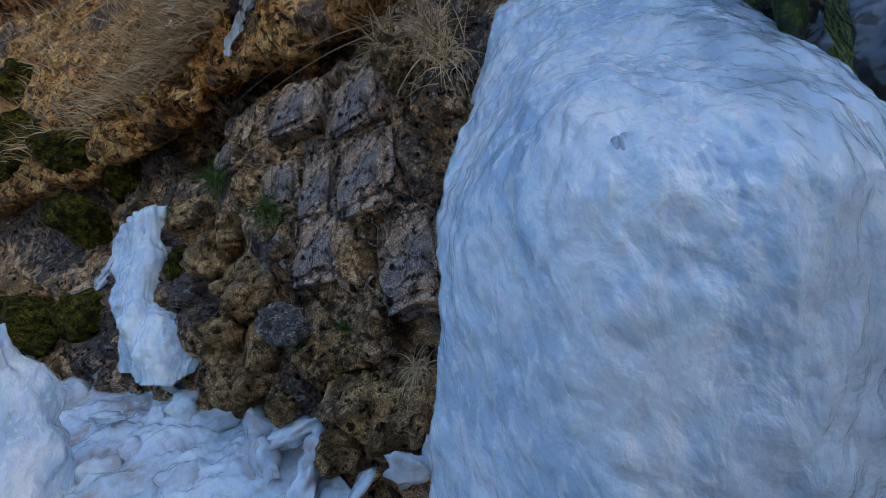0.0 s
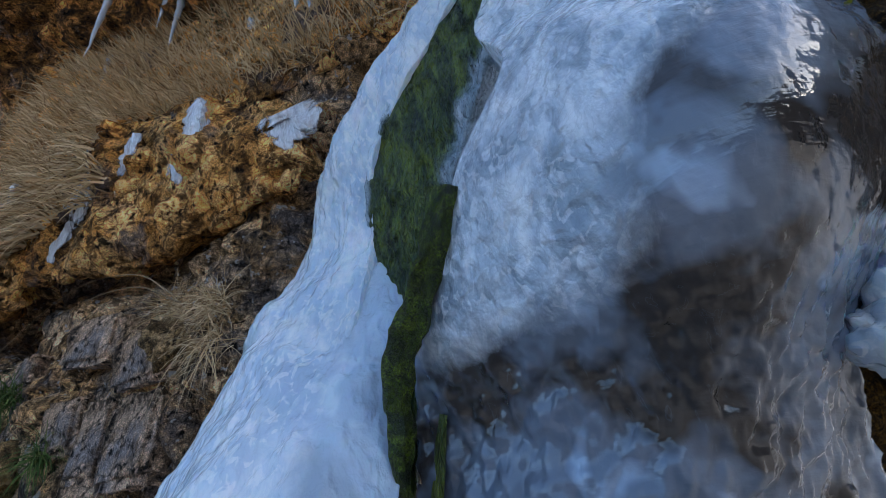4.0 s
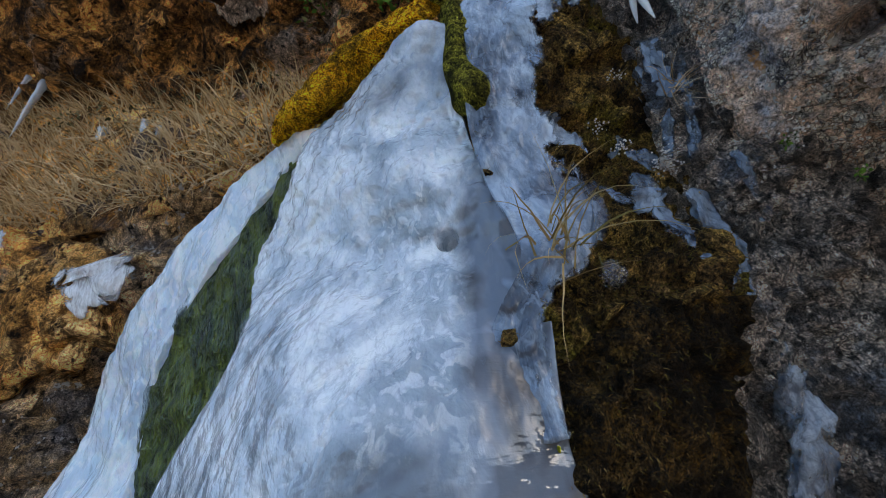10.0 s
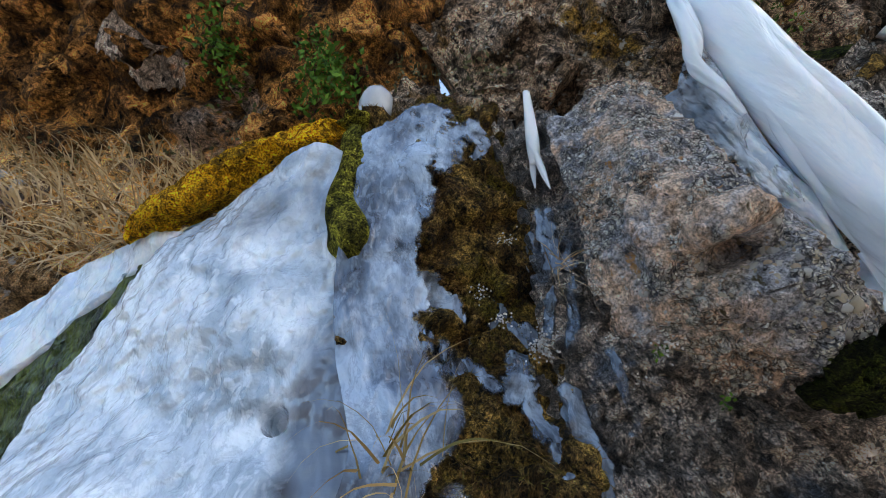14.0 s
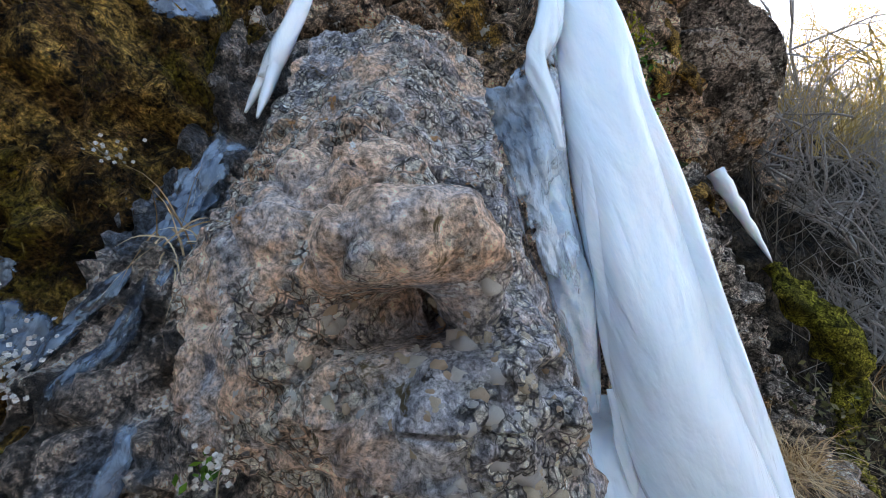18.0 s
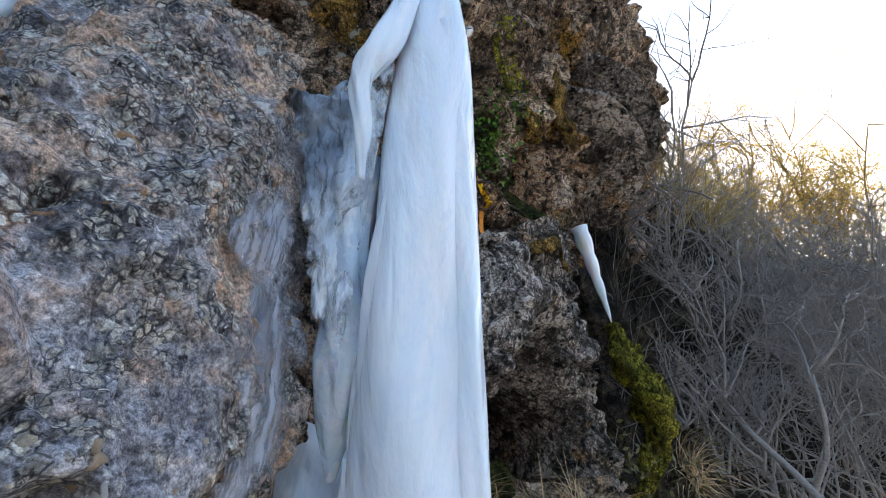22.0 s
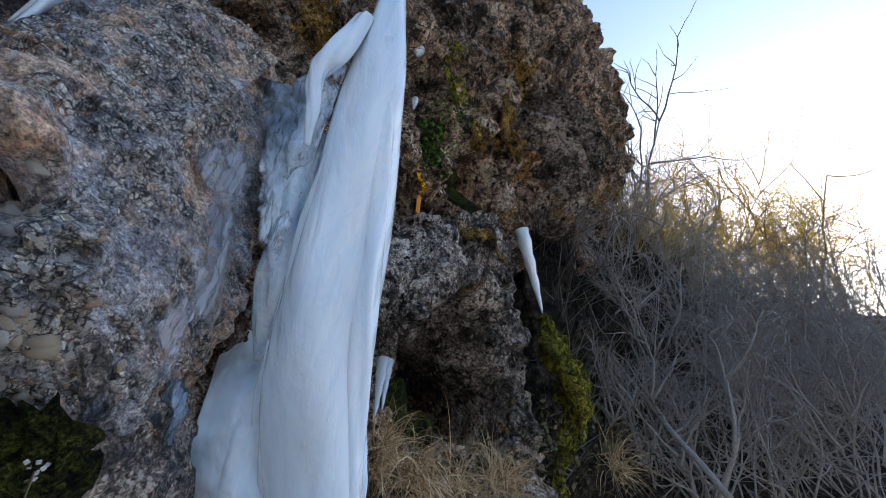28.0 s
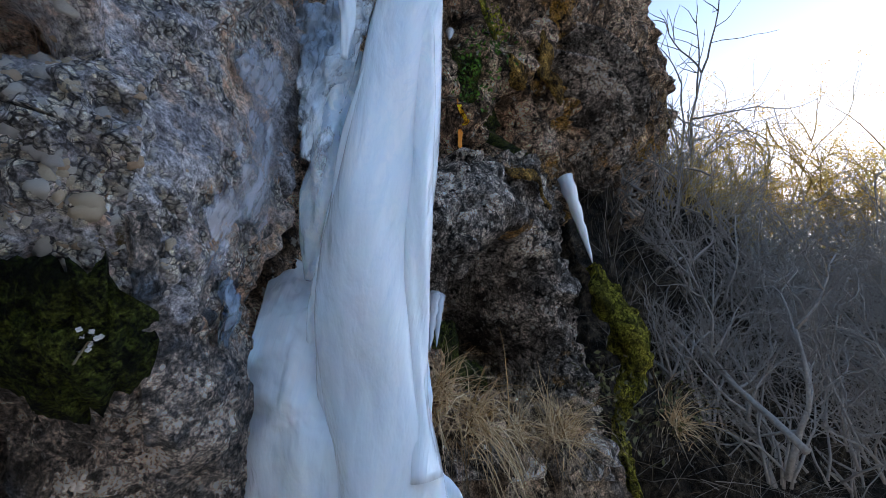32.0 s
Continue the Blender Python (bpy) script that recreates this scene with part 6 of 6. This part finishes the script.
for g_, n_, count, name_ in ((MMOUND_G, MMOUND_N, 9000, "moss_mound_fuzz"), (MLOW_G, MLOW_N, 2500, "moss_flank_fuzz")):
    roots, ups = pick(g_, n_, count, 21)
    blades(name_, roots, ups + np.array([0, 0, -0.2]), 0.022 if count > 5000 else 0.014, 0.0014, 0.8, MOSS_FUZZ, None, 22, 2, 0.6, "stuff", "fine brown and olive moss shoots", "moss")
V_, F_ = tube(glide([(1.428, 0.082, 3.304), (1.374, 0.258, 2.975), (1.327, 0.414, 2.698), (1.354, 0.526, 2.405), (1.369, 0.578, 2.097), (1.372, 0.617, 1.777)], 50), glide(np.array([[0.055], [0.05], [0.042], [0.03], [0.02], [0.01]]), 50)[:, 0], 16, 6, 0.4)
V_ = [np.array(v) + 0.03 * np.array(noise.noise_vector(Vector(v) * 9)) + 0.012 * np.array(noise.noise_vector(Vector(v) * 40)) for v in V_]
o_ = mesh_object("algae_strand", V_, F_, ALGAE, FALL, True, "bright green algae strand")
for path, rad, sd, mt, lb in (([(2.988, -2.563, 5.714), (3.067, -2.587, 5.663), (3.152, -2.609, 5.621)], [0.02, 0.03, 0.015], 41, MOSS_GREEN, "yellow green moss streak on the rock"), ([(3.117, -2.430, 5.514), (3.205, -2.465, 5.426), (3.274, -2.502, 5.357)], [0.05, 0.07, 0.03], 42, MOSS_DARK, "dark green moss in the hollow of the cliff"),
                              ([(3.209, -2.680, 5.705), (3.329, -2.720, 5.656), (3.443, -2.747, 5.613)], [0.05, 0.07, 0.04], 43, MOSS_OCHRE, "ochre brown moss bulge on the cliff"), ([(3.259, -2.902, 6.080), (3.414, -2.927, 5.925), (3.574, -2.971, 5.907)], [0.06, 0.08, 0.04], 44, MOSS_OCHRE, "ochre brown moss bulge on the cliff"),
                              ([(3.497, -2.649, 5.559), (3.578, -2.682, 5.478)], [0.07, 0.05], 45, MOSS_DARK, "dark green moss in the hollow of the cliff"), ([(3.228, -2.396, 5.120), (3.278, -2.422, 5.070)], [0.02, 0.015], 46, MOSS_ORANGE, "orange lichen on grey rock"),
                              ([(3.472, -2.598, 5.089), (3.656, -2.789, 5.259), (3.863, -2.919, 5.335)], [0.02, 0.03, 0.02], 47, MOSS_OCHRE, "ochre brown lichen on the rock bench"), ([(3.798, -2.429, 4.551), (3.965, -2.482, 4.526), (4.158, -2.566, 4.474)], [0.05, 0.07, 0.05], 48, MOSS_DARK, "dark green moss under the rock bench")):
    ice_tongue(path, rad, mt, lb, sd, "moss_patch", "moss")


# ---- leaves, flowers ----
def leaves(name, spots, radius, count, size, mat, seed, label, kind="stuff"):
    r = np.random.RandomState(seed)
    V, F = [], []
    for p in spots:
        p, q = snap(p)
        p = p + q * 0.05
        for _ in range(count):
            c = np.array(p) + r.normal(0, radius, 3)
            a = r.normal(0, 1, 3)
            a /= np.linalg.norm(a)
            b = np.cross(a, r.normal(0, 1, 3))
            b /= np.linalg.norm(b) + 1e-9
            s = size * r.uniform(0.5, 1.2)
            k = len(V)
            V += [c - a * s, c + b * s * 0.5, c + a * s, c - b * s * 0.5]
            F.append((k, k + 1, k + 2, k + 3))
    ob = mesh_object(name, V, F, mat)
    return tagged(ob, label, "leaves", "", kind)


leaves("ivy", [(1.563, -0.188, 6.374), (1.60, -0.25, 6.25), (1.93, -0.836, 5.793), (2.056, -0.729, 5.691), (2.0, -0.8, 5.92), (2.008, -0.746, 5.962), (2.074, -0.693, 5.811), (1.910, -0.724, 6.078), (2.047, -0.619, 5.668), (2.114, -0.748, 5.662), (1.588, -0.257, 6.292), (1.519, -0.308, 6.411), (1.697, -0.208, 6.142)], 0.07, 110, 0.022, LEAF_BRIGHT, 2, "small green ivy on the dark cliff")
leaves("creeper", [(2.343, -1.125, 5.554), (2.454, -1.306, 5.443), (2.510, -1.436, 5.448), (2.266, -1.118, 5.754), (2.397, -1.328, 5.605)], 0.07, 60, 0.016, LEAF_DULL, 3, "dull green creeper on the cliff")
leaves("creeper", [(0.556, 1.694, 6.314), (0.839, 1.431, 6.172), (1.094, 1.157, 6.067), (1.302, 0.917, 5.968), (1.694, 0.384, 5.761), (1.886, -0.194, 5.785), (0.395, 1.931, 6.374)], 0.09, 60, 0.02, LEAF_DULL, 4, "dull green creeper above the ledge")
leaves("fern", [(3.152, -2.457, 5.479), (3.223, -2.436, 5.408), (3.135, -2.507, 5.567), (3.236, -2.414, 5.325)], 0.05, 90, 0.012, LEAF_BRIGHT, 5, "bright green fern leaves beside the column")
leaves("fern", [(3.006, -2.582, 5.696), (3.071, -2.598, 5.674), (2.961, -2.569, 5.741)], 0.025, 60, 0.01, LEAF_YELLOW, 6, "yellow green moss leaves on the rock")
leaves("creeper", [(4.786, -3.433, 4.555), (4.651, -3.314, 4.619), (4.520, -3.169, 4.679), (4.886, -3.716, 4.739), (5.065, -4.011, 4.984)], 0.1, 80, 0.02, LEAF_DULL, 7, "dull green creeper at the slope")
leaves("leaf_sprig", [(2.744, -1.497, 4.033)], 0.012, 16, 0.01, LEAF_BRIGHT, 8, "tiny green leaf sprig on the boulder")
leaves("leaf_sprig", [(2.814, -1.579, 3.895)], 0.012, 16, 0.01, LEAF_BRIGHT, 9, "tiny green leaf sprig on wet rock")


def flowers(p, seed, count=26, radius=0.018):
    p, q = snap(p)
    p = tuple(p + q * 0.02)
    f = thing("dry_flower", "small white dry flower cluster on a thin stalk", "flower", "dry flowers", at=p)
    r = np.random.RandomState(seed)
    V, F = [], []
    for _ in range(count):
        c = r.normal(0, radius, 3)
        for q in range(4):
            a = r.normal(0, 1, 3)
            a /= np.linalg.norm(a)
            b = np.cross(a, r.normal(0, 1, 3))
            b /= np.linalg.norm(b) + 1e-9
            k = len(V)
            s = 0.0042
            V += [c - a * s, c + b * s, c + a * s, c - b * s]
            F.append((k, k + 1, k + 2, k + 3))
    o = mesh_object("blossom", V, F, PETAL, f)
    V, F = tube([tuple(-q * 0.02 + np.array((0, 0, -0.012))), (0.003, 0.003, -0.006), (0, 0, 0)], [0.0015, 0.0012, 0.001], 5)
    mesh_object("stalk", V, F, STALK, f)


for k, p in enumerate(((2.522, -1.237, 4.512), (2.482, -1.128, 4.343), (2.543, -1.189, 4.252), (2.604, -1.254, 4.181), (2.571, -1.201, 4.118), (2.617, -1.268, 4.098), (2.682, -1.561, 3.995), (2.583, -1.235, 4.144),
                       (2.760, -1.404, 4.022), (2.871, -1.967, 3.850), (2.898, -1.978, 3.837))):
    flowers(p, k, 30 if k < 9 else 22, 0.018 if k < 9 else 0.009)

# ---- pebbles of the boulder ----
PEBBLES = []
for k in range(5):
    bm = bmesh.new()
    bmesh.ops.create_icosphere(bm, subdivisions=2, radius=1.0)
    for v in bm.verts:
        v.co *= 1 + 0.45 * noise.noise(v.co * 1.7 + Vector((k * 5.0, 0, 0)))
        v.co.z *= 0.6
    me = bpy.data.meshes.new("pebble")
    bm.to_mesh(me)
    bm.free()
    me.materials.append((PEBBLE_PALE, PEBBLE_GREY, PEBBLE_PALE, PEBBLE_TAN, PEBBLE_WARM)[k])
    me.polygons.foreach_set("use_smooth", [True] * len(me.polygons))
    PEBBLES.append(me)
rnd = np.random.RandomState(12)
for host, g_, n_, count, vr, ur in ((BTOP, BTOP_G, BTOP_N, 110, (0.72, 1.0), (0.1, 1.0)), (BLOW, BLOW_G, BLOW_N, 120, (0.1, 0.75), (0.0, 1.0)), (BSIDE, BSIDE_G, BSIDE_N, 50, (0.3, 0.9), (0.0, 0.5))):
    ps, ns = pick(g_, n_, count, 5, ur, vr)
    for p, q in zip(ps, ns):
        o = new("pebble", PEBBLES[rnd.randint(5)])
        s_ = 0.004 + 0.008 * rnd.rand() ** 1.8
        o.matrix_world = Matrix.Translation(Vector(p - q * s_ * 0.5)) @ Vector(q).to_track_quat("Z", "Y").to_matrix().to_4x4() @ pose(0, 0, 0, 0, 0, rnd.uniform(0, 360)) @ Matrix.Diagonal((s_ * rnd.uniform(0.7, 1.5), s_, s_ * 0.9, 1))
        o.parent = host

for k, p in enumerate(((2.717, -1.924, 3.939), (2.753, -1.950, 3.958), (2.782, -1.971, 3.959), (2.632, -1.878, 4.092), (2.578, -1.920, 4.135), (2.717, -1.931, 3.970), (2.791, -1.899, 3.913), (2.626, -1.912, 4.053),
                       (2.630, -1.903, 4.014), (2.761, -1.952, 3.950), (2.738, -1.936, 3.945), (2.699, -1.924, 3.985), (2.816, -1.926, 3.911), (2.642, -1.945, 4.102), (2.638, -1.869, 4.108), (2.665, -1.900, 4.000))):
    p, q = snap(p)
    o = new("clast", PEBBLES[(0, 4, 2, 1)[k % 4]])
    s_ = 0.011 + 0.004 * math.sin(k * 2.3)
    o.matrix_world = Matrix.Translation(Vector(p - q * s_ * 0.3)) @ Vector(q).to_track_quat("Z", "Y").to_matrix().to_4x4() @ pose(0, 0, 0, 0, 0, 47 * k) @ Matrix.Diagonal((s_ * 1.3, s_, s_, 1))
    o.parent = BLOW

# ---- shrubs and trees ----
def shrub(name, p, height, seed, mat, label, count=5, lean=(0, 0), thick=0.012, levels=3, leaf=None, category="shrub", kinks=0.35, twigs=4):
    r = np.random.RandomState(seed)
    t = thing(name, label, category, "bare shrubs" if category == "shrub" else "sunlit trees", at=p)
    V, F, tips = [], [], []

    def grow(q, d, length, rad, level):
        n = 6
        path, pts = [q.copy()], [q.copy()]
        for k in range(n):
            d = d + r.normal(0, kinks * 0.45, 3) + np.array([0, 0, 0.05])
            d /= np.linalg.norm(d)
            q = q + d * length / n
            path.append(q.copy())
            if level and k >= 1:
                for _ in range(1 if r.rand() < 0.75 else 2):
                    e = d + r.normal(0, 0.75, 3)
                    e /= np.linalg.norm(e)
                    grow(q.copy(), e, length * r.uniform(0.35, 0.65), rad * 0.5, level - 1)
        v, f = tube(path, np.linspace(rad, rad * 0.35, n + 1), 5 if level else 3, seed)
        b = len(V)
        V.extend(v)
        F.extend([tuple(i + b for i in x) for x in f])
        if not level:
            tips.append(q)

    for _ in range(count):
        d = np.array([lean[0], lean[1], 1.0]) + r.normal(0, 0.45, 3) * np.array([1, 1, 0.3])
        root = np.array([*(r.normal(0, 0.16, 2) * height), -0.08]) if category == "shrub" else np.zeros(3)
        grow(root, d / np.linalg.norm(d), height * r.uniform(0.6, 1.0), thick, levels - 1)
    mesh_object("branchwork", V, F, mat, t)
    if leaf:
        LV, LF = [], []
        for q in tips:
            for _ in range(twigs):
                c = q + r.normal(0, 0.09, 3) * height * 0.3
                a = r.normal(0, 1, 3)
                a /= np.linalg.norm(a)
                b = np.cross(a, r.normal(0, 1, 3))
                b /= np.linalg.norm(b) + 1e-9
                s = 0.013 * height * 0.5
                k = len(LV)
                LV += [c - a * s, c + b * s * 0.6, c + a * s, c - b * s * 0.6]
                LF.append((k, k + 1, k + 2, k + 3))
        mesh_object("foliage", LV, LF, leaf, t)
    return t


SHRUBS = (((5.486, -4.417, 4.564), 1.1), ((5.744, -4.830, 4.732), 1.2), ((6.009, -5.342, 4.751), 1.3), ((6.179, -5.890, 4.864), 1.4), ((5.323, -4.194, 4.869), 0.9), ((6.249, -5.770, 5.643), 1.3),
          ((6.773, -6.704, 5.686), 1.5), ((5.492, -4.477, 5.973), 0.9), ((4.957, -4.018, 6.082), 0.8), ((6.046, -5.154, 6.127), 1.2), ((6.732, -6.990, 5.445), 1.6), ((4.596, -3.782, 6.160), 0.6), ((6.201, -5.453, 5.973), 1.3),
          ((6.407, -6.784, 4.921), 1.5), ((6.139, -5.479, 7.166), 1.4), ((5.589, -4.914, 7.148), 1.2), ((6.666, -6.330, 6.923), 1.5), ((7.013, -7.223, 6.861), 1.6), ((7.372, -8.245, 6.787), 1.7), ((5.107, -3.905, 5.083), 0.6),
          ((5.096, -4.532, 6.933), 1.0), ((6.325, -5.860, 5.143), 1.4), ((5.776, -4.729, 5.265), 1.0))
for k, (p, h_) in enumerate(SHRUBS):
    shrub("bare_shrub", p, h_, k, TWIG, "tangled leafless grey shrub on the slope", 9, (-0.15, 0.1), 0.011, kinks=0.45)
TREES = (((6.283, -5.608, 8.153), 2.6), ((6.967, -6.464, 8.319), 2.8), ((7.566, -7.600, 8.571), 2.6), ((7.977, -8.595, 8.728), 2.6), ((8.404, -9.559, 8.869), 2.9), ((8.762, -10.694, 9.079), 3.3), ((9.280, -12.117, 9.412), 3.6),
         ((8.549, -9.087, 9.854), 2.8), ((7.781, -7.838, 9.488), 2.5), ((9.346, -11.386, 10.052), 3.2), ((9.806, -13.915, 9.597), 3.6), ((9.106, -10.496, 10.290), 2.9))
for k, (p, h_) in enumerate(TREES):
    shrub("sunlit_tree", p, h_, 50 + k, TWIG_SUNLIT if k else TWIG, "thin branched tree with sunlight put as gold into its twigs" if k > 1 else "thin bare grey tree against the bright sky", 6, (0, 0), 0.03, 3, SUNLIT_LEAF if k > 1 else None, "tree", 0.3, 26)
MORE = (((5.589, -6.802, 6.137), 1.2), ((5.595, -7.117, 5.797), 1.3), ((5.515, -7.059, 5.312), 1.3), ((5.377, -6.246, 4.997), 1.1), ((6.006, -8.552, 6.605), 1.4), ((5.353, -6.008, 5.343), 1.0), ((5.921, -8.541, 6.119), 1.5), ((5.620, -6.592, 6.711), 1.1))
for k, (p, h_) in enumerate(MORE):
    shrub("bare_shrub", p, h_, 130 + k, TWIG, "tangled leafless grey shrub on the slope", 9, (-0.1, 0.1), 0.011, kinks=0.45)
BUSHES = (((5.889, -5.361, 7.698), 1.0), ((6.546, -6.176, 7.891), 1.2), ((6.903, -6.803, 7.819), 1.3), ((7.304, -7.613, 7.985), 1.4), ((7.565, -8.314, 8.008), 1.5), ((7.923, -9.232, 8.218), 1.6), ((8.286, -10.214, 8.423), 1.7), ((8.410, -10.822, 8.300), 1.7),
          ((6.624, -6.242, 7.248), 1.1), ((7.129, -7.316, 7.311), 1.3), ((7.598, -8.662, 7.411), 1.4))
# every other bush takes the leaf colour with sunlight in it
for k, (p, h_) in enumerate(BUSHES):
    shrub("leafy_bush", p, h_, 90 + k, TWIG, "twiggy brown bush along the crest of the slope", 8, (0, 0), 0.014, 3, LEAF_DULL if k % 2 else SUNLIT_LEAF, "shrub", 0.4, 6)
for k, (p, h_) in enumerate((((5.60, -4.70, 4.75), 1.9), ((6.25, -6.20, 5.10), 2.2), ((5.45, -4.30, 4.60), 1.5))):
    p, _ = snap(p, (SLOPE_G, SLOPE_N))
    shrub("bare_shrub", tuple(p), h_, 170 + k, TWIG, "tall leafless pale shrub with forked stems", 4, (-0.2, 0.0), 0.024, 4, kinks=0.3)
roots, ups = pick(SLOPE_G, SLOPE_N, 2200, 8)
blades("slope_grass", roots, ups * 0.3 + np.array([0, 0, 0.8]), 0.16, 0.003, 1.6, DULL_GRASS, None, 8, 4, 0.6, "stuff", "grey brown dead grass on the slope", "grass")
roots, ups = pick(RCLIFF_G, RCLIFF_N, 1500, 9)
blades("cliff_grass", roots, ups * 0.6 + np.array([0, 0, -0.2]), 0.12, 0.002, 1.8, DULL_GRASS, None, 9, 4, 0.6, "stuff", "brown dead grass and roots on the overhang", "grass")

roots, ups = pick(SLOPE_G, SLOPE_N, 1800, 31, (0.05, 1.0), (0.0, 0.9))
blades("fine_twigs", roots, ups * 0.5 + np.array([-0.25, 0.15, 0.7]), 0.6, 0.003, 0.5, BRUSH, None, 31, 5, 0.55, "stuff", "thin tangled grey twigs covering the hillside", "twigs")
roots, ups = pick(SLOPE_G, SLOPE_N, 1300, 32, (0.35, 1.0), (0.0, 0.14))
blades("crest_twigs", roots, ups * 0.3 + np.array([-0.1, 0.1, 0.9]), 1.3, 0.004, 0.35, BRUSH_SUNLIT, None, 32, 6, 0.45, "stuff", "twigs along the crest, low sunlight put into their gold colour", "twigs")
